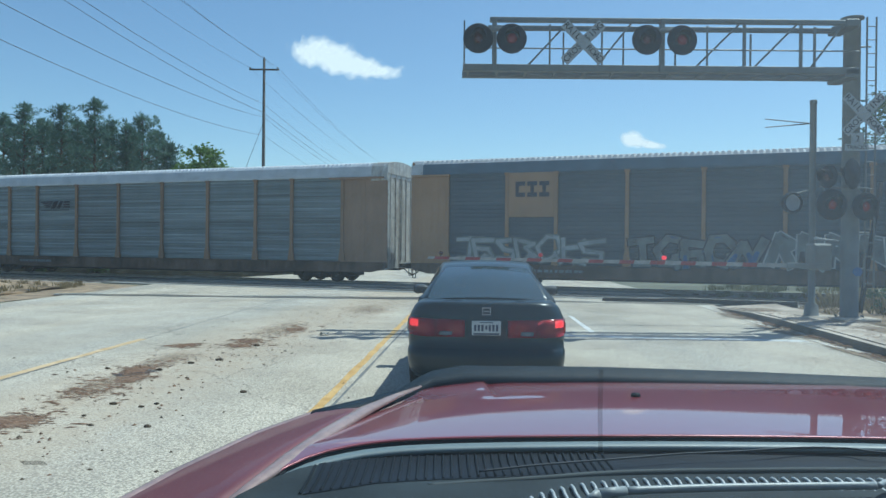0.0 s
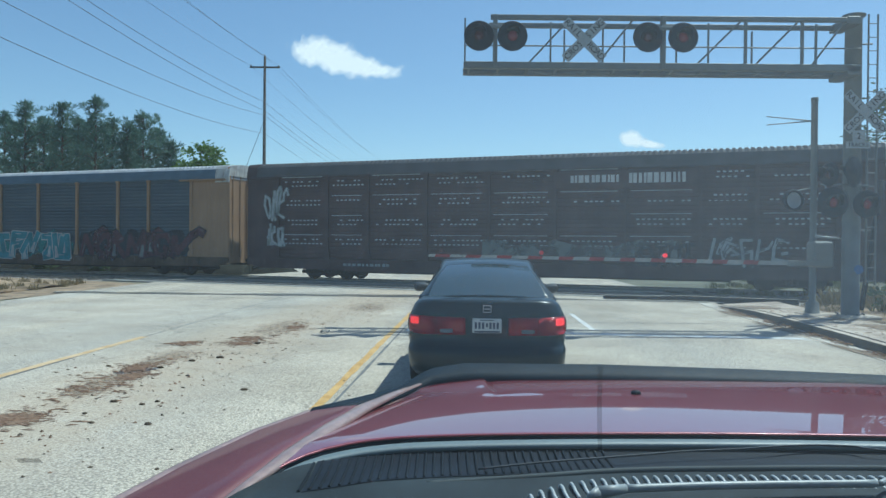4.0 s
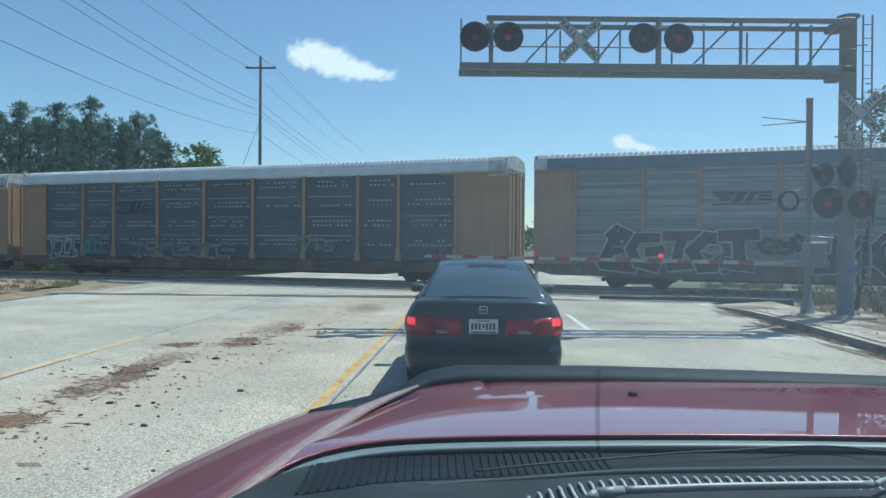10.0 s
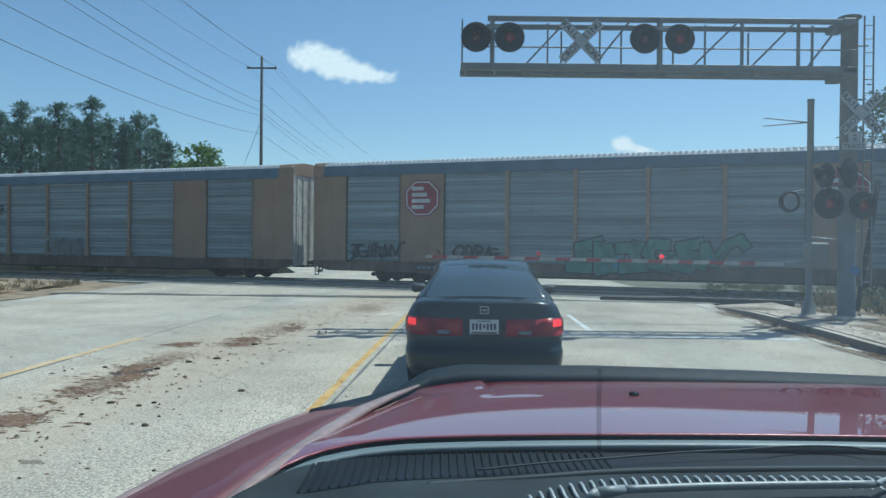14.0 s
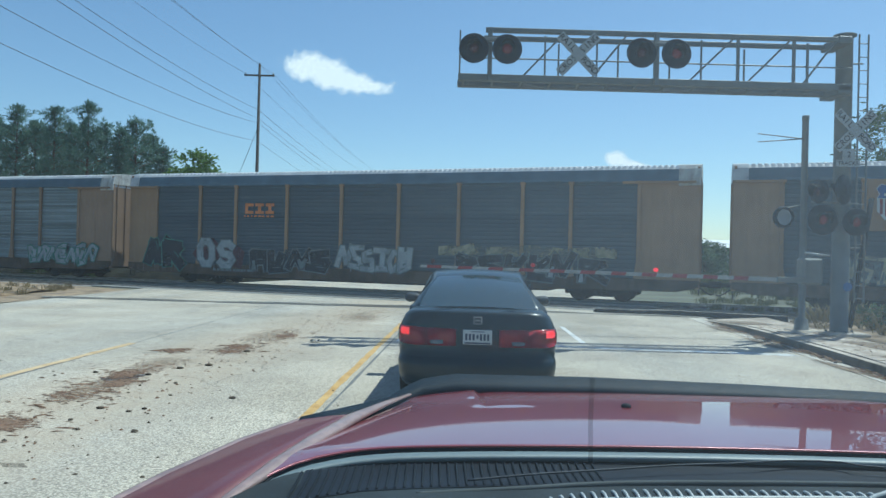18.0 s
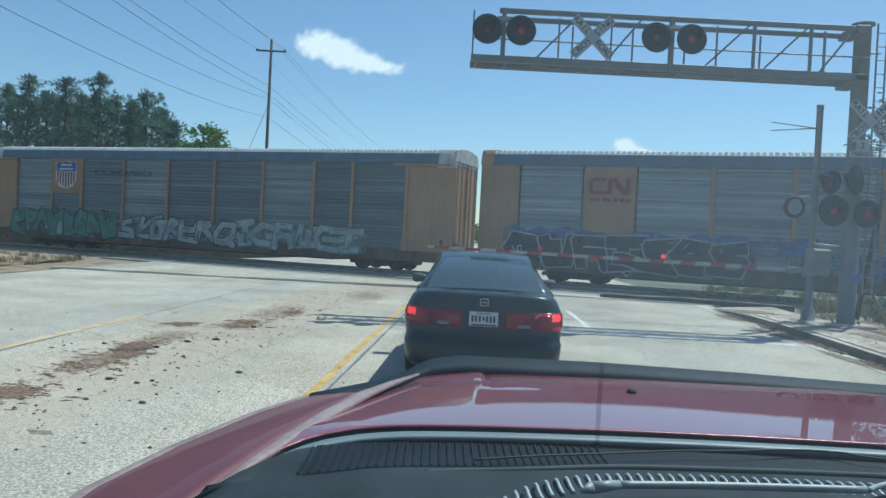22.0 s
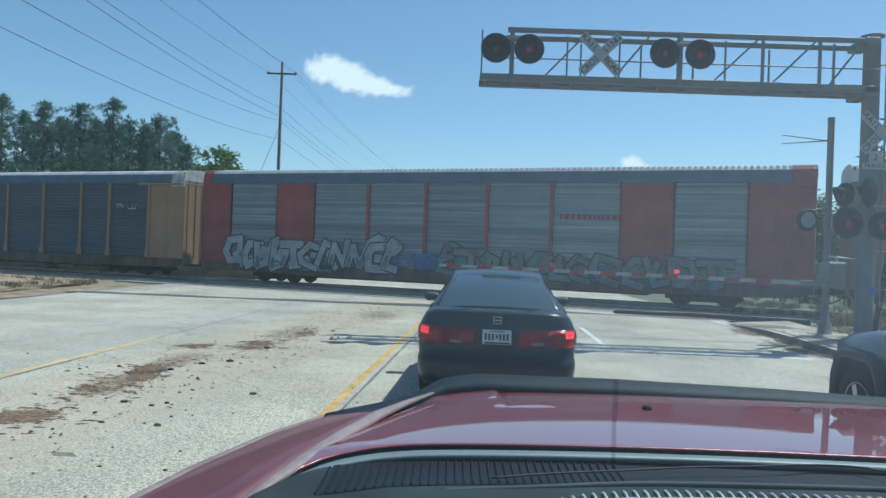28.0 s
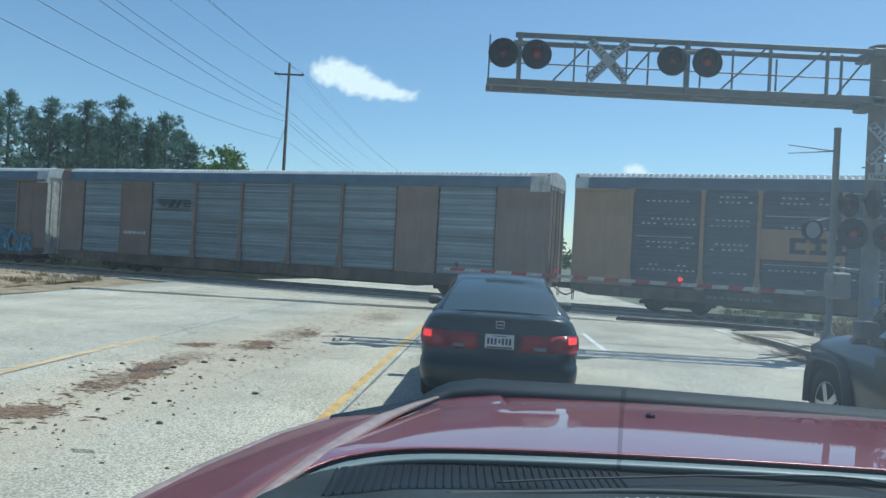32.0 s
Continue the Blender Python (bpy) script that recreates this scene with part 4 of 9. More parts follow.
def make_sideframe():
    """The cast side frame of a bogie, with its springs."""
    bm = bmesh.new()
    prof = [(-1.12, 0.36), (-1.12, 0.6), (-0.7, 0.68), (-0.45, 0.82), (0.45, 0.82), (0.7, 0.68), (1.12, 0.6), (1.12, 0.36), (0.68, 0.36), (0.5, 0.2), (-0.5, 0.2), (-0.68, 0.36)]
    a = [bm.verts.new((x, -0.09, z)) for x, z in prof]
    b = [bm.verts.new((x, 0.09, z)) for x, z in prof]
    bm.faces.new(a)
    bm.faces.new(b[::-1])
    for k in range(len(prof)):
        bm.faces.new((a[k], b[k], b[(k + 1) % len(prof)], a[(k + 1) % len(prof)]))
    for x in (-0.2, 0, 0.2):
        for z in (0.3, 0.38, 0.46, 0.54):
            tube(bm, (x, -0.1, z), (x, -0.1, z + 0.045), 0.085, 0.085, 8)
    for x in (-0.86, 0.86):
        tube(bm, (x, -0.2, 0.45), (x, -0.08, 0.45), 0.13, 0.13, 12)
    bmesh.ops.recalc_face_normals(bm, faces=list(bm.faces))
    return bm


WIDTHS = [BAYS[i + 1] - BAYS[i] for i in range(len(BAYS) - 1)]
PANEL = [keep(make_panel(w - 0.12, WALL_T - SILL_T - 0.06), "panel_mesh", "silver") for w in WIDTHS]
POST = keep(make_post(WALL_T - SILL_T), "post_mesh", "yellow")
ROOF = keep(make_roof(), "roof_mesh", "roofgrey")
WHEEL = keep(make_wheel(), "wheel_mesh", "under")
FRAME = keep(make_sideframe(), "side_frame_mesh", "under")


def simple(f, name, mat="under"):
    bm = bmesh.new()
    f(bm)
    bmesh.ops.recalc_face_normals(bm, faces=list(bm.faces))
    return keep(bm, name, mat)


def f_sill(bm):
    prof = [(-13.675, SILL_T), (13.675, SILL_T), (13.675, 0.72), (12.9, SILL_B + 0.08), (8.6, SILL_B + 0.05), (8.0, SILL_B), (-8.0, SILL_B), (-8.6, SILL_B + 0.05), (-12.9, SILL_B + 0.08), (-13.675, 0.72)]
    a = [bm.verts.new((x, -0.05, z)) for x, z in prof]
    b = [bm.verts.new((x, 0.05, z)) for x, z in prof]
    bm.faces.new(a)
    bm.faces.new(b[::-1])
    for k in range(len(prof)):
        bm.faces.new((a[k], b[k], b[(k + 1) % len(prof)], a[(k + 1) % len(prof)]))
    box(bm, -13.675, 13.675, -0.075, -0.05, SILL_T - 0.05, SILL_T)
    box(bm, -13.0, 13.0, -0.07, -0.05, SILL_B + 0.1, SILL_B + 0.14)
    for k in range(40):
        x = -13.4 + k * 0.687
        box(bm, x - 0.015, x + 0.015, -0.068, -0.05, SILL_B + 0.16, SILL_T - 0.06)


def f_top(bm):
    box(bm, -13.675, 13.675, -0.06, 0.06, WALL_T - 0.03, WALL_T + 0.07, 0.01)


def f_under(bm):
    box(bm, -13.45, 13.45, -1.42, 1.42, 0.8, SILL_T - 0.02)
    box(bm, -7.9, 7.9, -1.3, 1.3, 0.36, 0.8, 0.05)
    box(bm, -8.6, 8.6, -0.6, 0.6, 0.42, 0.8)
    box(bm, -13.55, 13.55, -0.2, 0.2, 0.6, 0.82)
    for x, w in ((-5.5, 0.5), (-2.6, 0.9), (1.5, 0.4), (4.7, 0.6)):
        box(bm, x, x + w, -1.15, -0.5, 0.45, 0.82, 0.02)
    pipe(bm, [(-8.5, -1.2, 0.6), (8.5, -1.2, 0.6)], 0.025, 6)
    tube(bm, (-7.4, -0.9, 0.62), (-6.2, -0.9, 0.62), 0.17, 0.17, 10)


def f_far(bm):
    box(bm, -13.64, 13.64, -0.03, 0.03, SILL_T, WALL_T)
    for b_ in BAYS[1:-1]:
        box(bm, b_ - CAR_LEN / 2 - 0.07, b_ - CAR_LEN / 2 + 0.07, 0.03, 0.1, SILL_T, WALL_T)


def f_end(bm):
    """An end with two folded doors and corner posts, facing -x."""
    box(bm, 0.02, 0.12, -1.47, 1.47, SILL_T - 0.3, WALL_T + 0.55, 0.01)
    for y in (-1.2, -0.62, -0.02, 0.58, 1.16):
        box(bm, -0.015, 0.04, y - 0.04, y + 0.04, SILL_T + 0.02, WALL_T + 0.3, 0.012)
    for y in (-1.49, 1.37):
        box(bm, -0.02, 0.14, y, y + 0.12, SILL_B + 0.2, WALL_T + 0.25, 0.015)
    tube(bm, (-0.05, 0.02, SILL_T + 0.1), (-0.05, 0.02, WALL_T), 0.02, 0.02, 6)


def f_coupler(bm):
    box(bm, -0.82, 0.2, -0.09, 0.09, 0.72, 0.9, 0.02)
    box(bm, -0.84, -0.5, -0.17, 0.17, 0.68, 0.94, 0.03)


def f_hose(bm):
    pipe(bm, [(0.1, -0.35, 0.75), (-0.2, -0.36, 0.5), (-0.42, -0.34, 0.38), (-0.55, -0.3, 0.42)], 0.028, 6)


def f_step(bm):
    pipe(bm, [(0.05, -1.42, 0.95), (0.05, -1.42, 0.3), (0.05, -1.1, 0.3), (0.05, -1.1, 0.95)], 0.02, 6)


def block_mesh(w, name):
    """A flat end plate of the side with raised vertical seams."""
    bm = bmesh.new()
    box(bm, 0, w, -0.03, 0.03, 0, WALL_T - SILL_T, 0.01)
    k = max(1, int(w / 1.1))
    for i in range(k + 1):
        x = 0.04 + (w - 0.08) * i / k
        box(bm, x - 0.025, x + 0.025, -0.048, -0.02, 0.02, WALL_T - SILL_T - 0.02)
    box(bm, 0.1, w - 0.1, -0.045, -0.02, 0.0, 0.08)
    bmesh.ops.recalc_face_normals(bm, faces=list(bm.faces))
    return keep(bm, name, "yellow")


SILL, TOP, UNDER, FARSIDE = simple(f_sill, "sill_mesh"), simple(f_top, "top_rail_mesh"), simple(f_under, "underframe_mesh"), simple(f_far, "far_side_mesh")
def f_gear(bm):
    """Brake beams, cylinders and rods, added to darken the gaps between the wheels."""
    for s_ in (-1, 1):
        box(bm, s_ * 0.34 - 0.09, s_ * 0.34 + 0.09, -0.95, 0.95, 0.2, 0.46, 0.02)
        tube(bm, (s_ * 1.36, -0.9, 0.36), (s_ * 1.36, 0.9, 0.36), 0.09, 0.09, 8)
        box(bm, -1.3, 1.3, s_ * 0.5 - 0.04, s_ * 0.5 + 0.04, 0.24, 0.42, 0.02)


def f_ledge(bm):
    box(bm, 0, 1, -0.14, 0.02, -0.05, 0.04, 0.012)


def f_cap(bm):
    """A white-painted cap over the upper corner of an end, at x = 0 to 0.8."""
    box(bm, -0.015, 0.8, -1.55, -1.46, WALL_T - 0.35, WALL_T + 0.12, 0.01)
    prof = [(-1.55, WALL_T + 0.12), (-1.47, WALL_T + 0.47), (-1.34, WALL_T + 0.62), (-0.7, ROOF_T + 0.03), (0, ROOF_T + 0.06), (0.7, ROOF_T + 0.03), (1.34, WALL_T + 0.62), (1.47, WALL_T + 0.47), (1.55, WALL_T + 0.12)]
    loft(bm, [[(x, y, z) for y, z in prof] for x in (-0.03, 0.0, 0.78, 0.8)], caps=True, smooth=False)
    box(bm, -0.015, 0.8, 1.46, 1.55, WALL_T - 0.2, WALL_T + 0.12, 0.01)


def f_cap_low(bm):
    prof = [(-1.55, WALL_T - 0.02), (-1.54, WALL_T + 0.12), (-1.46, WALL_T + 0.47), (-1.34, WALL_T + 0.62), (-0.7, ROOF_T + 0.03), (0, ROOF_T + 0.06), (0.7, ROOF_T + 0.03), (1.34, WALL_T + 0.62), (1.46, WALL_T + 0.47), (1.55, WALL_T + 0.12), (1.55, WALL_T - 0.02)]
    loft(bm, [[(x, y, z) for y, z in prof] for x in (-0.03, 0.0, 0.5, 0.52)], caps=True, smooth=False)


def f_fascia(bm):
    loft(bm, [[(x, -1.536, WALL_T - 0.015), (x, -1.522, WALL_T + 0.1), (x, -1.449, WALL_T + 0.46), (x, -1.43, WALL_T + 0.46), (x, -1.5, WALL_T - 0.015)] for x in (-13.64, 13.64)], close=True, smooth=False)
    for k in range(14):
        x = -13.2 + k * 2.03
        box(bm, x - 0.02, x + 0.02, -1.545, -1.50, WALL_T, WALL_T + 0.12)


FASCIA = simple(f_fascia, "roof_edge_mesh")
HOSE, STEP = simple(f_hose, "hose_mesh"), simple(f_step, "step_mesh")
LEDGE, CAP, CAP_LOW = simple(f_ledge, "ledge_mesh"), simple(f_cap, "cap_mesh"), simple(f_cap_low, "end_cap_mesh")
END, COUPLER = simple(f_end, "end_mesh"), simple(f_coupler, "coupler_mesh")
BLOCK = {i: block_mesh(WIDTHS[i], "end_plate_mesh") for i in (0, 2, 8, 10)}
AXLE = simple(lambda bm: tube(bm, (0, -0.75, 0.45), (0, 0.75, 0.45), 0.08, 0.08, 10), "axle_mesh")
GEAR = simple(f_gear, "brake_gear_mesh")
BOLSTER = simple(lambda bm: box(bm, -0.22, 0.22, -1.1, 1.1, 0.4, 0.75, 0.02), "bolster_mesh")


def f_dots(i):
    """Rows of pale dots painted for daylight through punched holes in the dark sheet."""
    def go(bm):
        rng = random.Random(i * 7)
        w = WIDTHS[i]
        for level in (0.72, 1.62, 2.55, 3.45):
            for row in (0, 1):
                if rng.random() < 0.1:
                    continue
                k0, k1 = rng.uniform(0.1, 0.3), rng.uniform(0.8, 0.95)
                x = 0.1 + w * k0
                while x < w * k1:
                    if rng.random() < 0.85:
                        z = level + row * 0.2
                        q = [bm.verts.new((x + dx * 0.066, -0.001, z + dz * 0.032)) for dx, dz in ((-1, -0.5), (-0.5, -1), (0.5, -1), (1, -0.5), (1, 0.5), (0.5, 1), (-0.5, 1), (-1, 0.5))]
                        bm.faces.new(q)
                    x += 0.21
            if rng.random() < 0.6:
                box(bm, 0.2, w - 0.3, -0.002, 0.0, level + 0.4, level + 0.43)
    return simple(go, "perforation_mesh", "logo_white")


DOTS = {i: f_dots(i) for i in range(1, 10)}
FRONT = -HALF - 0.072     # the plane in which paint and plates lie


def poly(bm, pts, y, mi=0):
    f = bm.faces.new([bm.verts.new((x, y, z)) for x, z in pts])
    f.normal_update()
    if f.normal.y > 0:
        f.normal_flip()
    f.material_index = mi
    return f


# skeletons of letters and of letter-like forms, in a unit square
LETTER = {
    "N": [[(0.1, 0), (0.12, 1)], [(0.12, 0.95), (0.85, 0.05)], [(0.85, 0), (0.9, 1)]],
    "A": [[(0.05, 0), (0.45, 1), (0.6, 1), (0.95, 0)], [(0.25, 0.35), (0.8, 0.35)]],
    "H": [[(0.12, 0), (0.1, 1)], [(0.1, 0.52), (0.88, 0.5)], [(0.9, 0), (0.88, 1)]],
    "P": [[(0.15, 0), (0.15, 1), (0.8, 1), (0.92, 0.75), (0.8, 0.48), (0.15, 0.45)]],
    "O": [[(0.3, 0), (0.08, 0.25), (0.08, 0.75), (0.3, 1), (0.7, 1), (0.92, 0.75), (0.92, 0.25), (0.7, 0), (0.3, 0)]],
    "E": [[(0.9, 1), (0.15, 1), (0.15, 0), (0.92, 0)], [(0.15, 0.5), (0.75, 0.52)]],
    "M": [[(0.08, 0), (0.15, 1), (0.5, 0.35), (0.85, 1), (0.92, 0)]],
    "Z": [[(0.08, 1), (0.9, 1), (0.1, 0), (0.95, 0)]],
    "S": [[(0.9, 0.85), (0.65, 1), (0.25, 1), (0.08, 0.78), (0.25, 0.55), (0.75, 0.47), (0.92, 0.25), (0.7, 0), (0.3, 0), (0.08, 0.15)]],
}
FORMS = [
    [[(0.2, 0), (0.1, 1), (0.75, 0.95)], [(0.15, 0.5), (0.7, 0.55), (0.8, 0)]],
    [[(0.85, 0.9), (0.3, 1), (0.05, 0.6), (0.2, 0.1), (0.85, 0)], [(0.5, 0.45), (0.95, 0.5)]],
    [[(0.1, 1), (0.2, 0), (0.8, 0.1), (0.9, 1)], [(0.5, 0.35), (0.52, 0.85)]],
    [[(0.0, 0.1), (0.3, 1), (0.6, 0.2), (0.95, 1.1)]],
    [[(0.1, 0), (0.2, 1), (0.8, 0.8), (0.4, 0.5), (0.95, 0.0)]],
    [[(0.2, 1.1), (0.1, 0.1), (0.9, 0.0)], [(0.1, 0.6), (0.6, 0.7), (0.8, 1.0)]],
    [[(0.9, 1), (0.2, 0.9), (0.3, 0.55), (0.85, 0.45), (0.75, 0.0), (0.05, 0.1)]],
    [[(0.5, 0), (0.5, 1)], [(0.0, 0.95), (1.0, 1.0)], [(0.2, 0.0), (0.85, 0.05)]],
    [[(0.3, 0), (0.05, 0.5), (0.35, 1), (0.8, 0.95), (0.95, 0.45), (0.65, 0), (0.3, 0)], [(0.75, 0.3), (1.05, -0.1)]],
]


def graffito(car, s0, s1, z0, z1, outline, fill, accent, seed, letters=None, ragged=0.2, text="", weight=0.2, halo=""):
    """A sprayed piece: thick strokes with a rim round each letter, fading fills, arrows, glints and drips."""
    rng = random.Random(seed)
    bm = bmesh.new()
    h = z1 - z0
    n = len(text) or letters or max(2, round((s1 - s0) / (h * 0.8)))
    step = (s1 - s0) / n
    lift = [FRONT - 0.004]

    def blot(pts, mi):
        lift[0] -= 0.00012
        poly(bm, pts, lift[0], mi)

    def bar(p, q, w, mi, taper=1.0):
        d = Vector((q[0] - p[0], q[1] - p[1]))
        if d.length < 1e-4:
            return
        d = d.normalized() * w * 0.32
        u = Vector((-d.y, d.x)).normalized() * w / 2
        blot([(p[0] - u.x - d.x, p[1] - u.y - d.y), (q[0] - u.x * taper + d.x, q[1] - u.y * taper + d.y), (q[0] + u.x * taper + d.x, q[1] + u.y * taper + d.y), (p[0] + u.x - d.x, p[1] + u.y - d.y)], mi)

    wide = weight * h * (1.0 if text or weight < 0.15 else 1.25)
    rim = 0.055 if wide > 0.12 else 0.03
    if halo:
        # a cloud of overspray behind the letters
        for k in range(3 * n):
            cx, cz, r_ = s0 + (k + 0.5) * (s1 - s0) / (3 * n) - DATUM, (z0 + z1) / 2 + rng.uniform(-0.1, 0.28) * h, h * rng.uniform(0.3, 0.5)
            blot([(cx + r_ * math.cos(q) * rng.uniform(0.75, 1.2), cz + r_ * math.sin(q) * rng.uniform(0.7, 1.15)) for q in [6.283 * i / 13 for i in range(13)]], 3)
    for k in range(n):
        if text and text[k] == " ":
            continue
        cell = LETTER[text[k]] if text else rng.choice(FORMS)
        wx, lean = step * (rng.uniform(0.86, 1.0) if text else rng.uniform(1.15, 1.5)), rng.uniform(-0.12, 0.18)
        hz, low = h * rng.uniform(0.88, 1.02), rng.uniform(-0.04, 0.07) * h
        jag = 0.0 if text else 0.05 + ragged * 0.35
        lines = []
        for line in cell:
            lines.append([(s0 + k * step - DATUM + (a + rng.uniform(-jag, jag)) * wx * 0.86 + b * lean * h, z0 + low + (0.07 + 0.86 * (b + rng.uniform(-jag, jag) * 0.6)) * hz) for a, b in line])
        if not text and rng.random() < 0.35:
            # an arrow tip or a tail thrown out from the letter
            x_, z_ = lines[-1][-1]
            d_ = rng.choice((-1, 1))
            lines.append([(x_, z_), (x_ + d_ * 0.35 * wx, z_ + 0.18 * h), (x_ + d_ * 0.5 * wx, z_ + rng.uniform(-0.1, 0.25) * h)])
        swell = rng.uniform(0.85, 1.2)
        for width, mi in ((wide * swell + 2 * rim, 0), (wide * swell, 1)):
            for line in lines:
                for p, q in zip(line, line[1:]):
                    bar(p, q, width, mi)
        for line in lines:
            # the lower part of a letter fades into another colour; a glint runs along one side
            for p, q in zip(line, line[1:]):
                lo_, hi_ = (p, q) if p[1] < q[1] else (q, p)
                if hi_[1] - lo_[1] > 0.5 * h and rng.random() < 0.45:
                    mid = (lo_[0] + (hi_[0] - lo_[0]) * 0.4, lo_[1] + (hi_[1] - lo_[1]) * 0.4)
                    bar(lo_, mid, wide * swell * 0.8, 2, 0.5)
                elif rng.random() < 0.4:
                    bar((p[0] + 0.25 * wide, p[1] + 0.2 * wide), ((p[0] + q[0]) / 2 + 0.25 * wide, (p[1] + q[1]) / 2 + 0.2 * wide), 0.035, rng.choice((0, 2)))
        if rng.random() < 0.4:
            x_ = s0 + (k + rng.random()) * step - DATUM
            bar((x_, z0 + 0.1 * h), (x_, z0 - rng.uniform(0.02, 0.15) * h), 0.025, 1)
    mats = [outline, fill, accent] + ([halo] if halo else [])
    part("graffiti", bm, mats, car, "sprayed graffiti in %s and %s" % (fill.split("_")[-1].replace("darkpanel", "grey"), outline.split("_")[-1]))


def smear(car, s0, s1, z0, z1, mat, seed):
    """Half-cleaned overspray, one ragged sheet worn into blotches."""
    rng = random.Random(seed)
    bm = bmesh.new()
    n = max(6, int((s1 - s0) * 2))
    top = [(s0 + (s1 - s0) * k / n - DATUM, z1 - (z1 - z0) * rng.uniform(0, 0.35)) for k in range(n + 1)]
    low = [(x, z0 + (z1 - z0) * rng.uniform(0, 0.2)) for x, _ in top]
    for k in range(n):
        poly(bm, [low[k], low[k + 1], top[k + 1], top[k]], FRONT - 0.0015)
    part("paint_smear", bm, mat.replace("spray", "wash"), car, "faded sprayed paint smears")


def logo(car, kind, s0, s1, z0, z1, mat="logo_black", lift=0.0):
    """Railroad marks drawn as plain shapes."""
    bm = bmesh.new()
    y = FRONT - 0.005 - lift
    x0, x1, w, h = s0 - DATUM, s1 - DATUM, s1 - s0, z1 - z0
    mats = [mat]
    if kind == "mane":          # slanting stripes, a wedge and two blocks
        for i in range(4):
            za = z1 - h * 0.2 * i
            poly(bm, [(x0 + i * 0.05 * w, za - h * 0.13), (x0 + w * (0.42 - 0.03 * i), za - h * 0.13), (x0 + w * (0.45 - 0.03 * i), za), (x0 + i * 0.05 * w + 0.04 * w, za)], y)
        poly(bm, [(x0 + 0.36 * w, z0 + h * 0.12), (x0 + 0.5 * w, z0 + h * 0.12), (x0 + 0.62 * w, z1), (x0 + 0.46 * w, z1)], y)
        poly(bm, [(x0 + 0.56 * w, z0 + h * 0.12), (x0 + 0.66 * w, z0 + h * 0.12), (x0 + 0.78 * w, z1), (x0 + 0.67 * w, z1)], y)
        for i in range(3):
            poly(bm, [(x0 + 0.78 * w, z1 - h * (0.18 + 0.3 * i)), (x1, z1 - h * (0.18 + 0.3 * i)), (x1, z1 - h * 0.3 * i), (x0 + 0.8 * w, z1 - h * 0.3 * i)], y)
        poly(bm, [(x0 + 0.02 * w, z0 - h * 0.12), (x1 - 0.02 * w, z0 - h * 0.12), (x1 - 0.02 * w, z0), (x0 + 0.02 * w, z0)], y)
    elif kind == "blocks":      # three heavy marks in a row
        for i in range(3):
            a, b = x0 + w * i / 3 + 0.03 * w, x0 + w * (i + 1) / 3 - 0.03 * w
            poly(bm, [(a, z0), (b, z0), (b, z0 + h * 0.28), (a, z0 + h * 0.28)], y)
            poly(bm, [(a, z1 - h * 0.28), (b, z1 - h * 0.28), (b, z1), (a, z1)], y)
            c = a if i == 0 else (a + b) / 2 - 0.05 * w
            poly(bm, [(c, z0 + h * 0.28), (c + 0.1 * w, z0 + h * 0.28), (c + 0.1 * w, z1 - h * 0.28), (c, z1 - h * 0.28)], y)
    elif kind == "bracket":     # small blocks between square brackets
        for a, d in ((x0, 1), (x1, -1)):
            poly(bm, [(a, z0), (a + d * 0.07 * w, z0), (a + d * 0.07 * w, z1), (a, z1)][::d], y)
            for zz in (z0, z1 - 0.1 * h):
                poly(bm, [(a, zz), (a + d * 0.16 * w, zz), (a + d * 0.16 * w, zz + 0.1 * h), (a, zz + 0.1 * h)][::d], y - 0.0005)
        for i in range(3):
            a = x0 + w * (0.2 + 0.21 * i)
            poly(bm, [(a, z0 + 0.3 * h), (a + 0.18 * w, z0 + 0.3 * h), (a + 0.18 * w, z1 - 0.28 * h), (a, z1 - 0.28 * h)], y)
        for i in range(2):
            a = x0 + w * (0.22 + 0.4 * i)
            poly(bm, [(a, z0 - 0.1 * h), (a + 0.12 * w, z0 - 0.1 * h), (a + 0.12 * w, z0), (a, z0)], y)
    elif kind == "worm":        # one continuous thick stroke
        t = 0.2 * h
        for q in ([(0.0, 0.15), (0.0, 0.85), (0.09, 0.85), (0.09, 0.15)], [(0.02, 0.82), (0.42, 0.82), (0.42, 1.0), (0.06, 1.0)], [(0.06, 0.0), (0.52, 0.0), (0.52, 0.18), (0.02, 0.18)],
                  [(0.46, 0.1), (0.56, 0.0), (0.56, 1.0), (0.46, 0.9)], [(0.5, 1.0), (0.66, 1.0), (0.98, 0.0), (0.82, 0.0)], [(0.9, 0.0), (1.0, 0.1), (1.0, 1.0), (0.9, 1.0)]):
            poly(bm, [(x0 + a * w, z0 + b * h) for a, b in q], y)
    elif kind == "shield":
        mats = ["logo_blue", "logo_white", "logo_red"]
        sh = [(0.5, -0.02), (0.8, 0.06), (0.97, 0.28), (0.98, 0.62), (0.93, 0.72), (1.0, 0.86), (0.9, 0.98), (0.7, 0.93), (0.5, 1.0), (0.3, 0.93), (0.1, 0.98), (0.0, 0.86), (0.07, 0.72), (0.02, 0.62), (0.03, 0.28), (0.2, 0.06)]
        poly(bm, [(x0 + (0.5 + (a - 0.5) * 1.05) * w, z0 + (0.5 + (b - 0.5) * 1.04) * h) for a, b in sh], y + 0.002, 1)
        poly(bm, [(x0 + a * w, z0 + b * h) for a, b in sh if b > 0.6 ] , y, 0)
        for i in range(7):
            a = 0.07 + i * 0.13
            lo = 0.02 + 0.26 * abs(a + 0.04 - 0.5) * 1.6
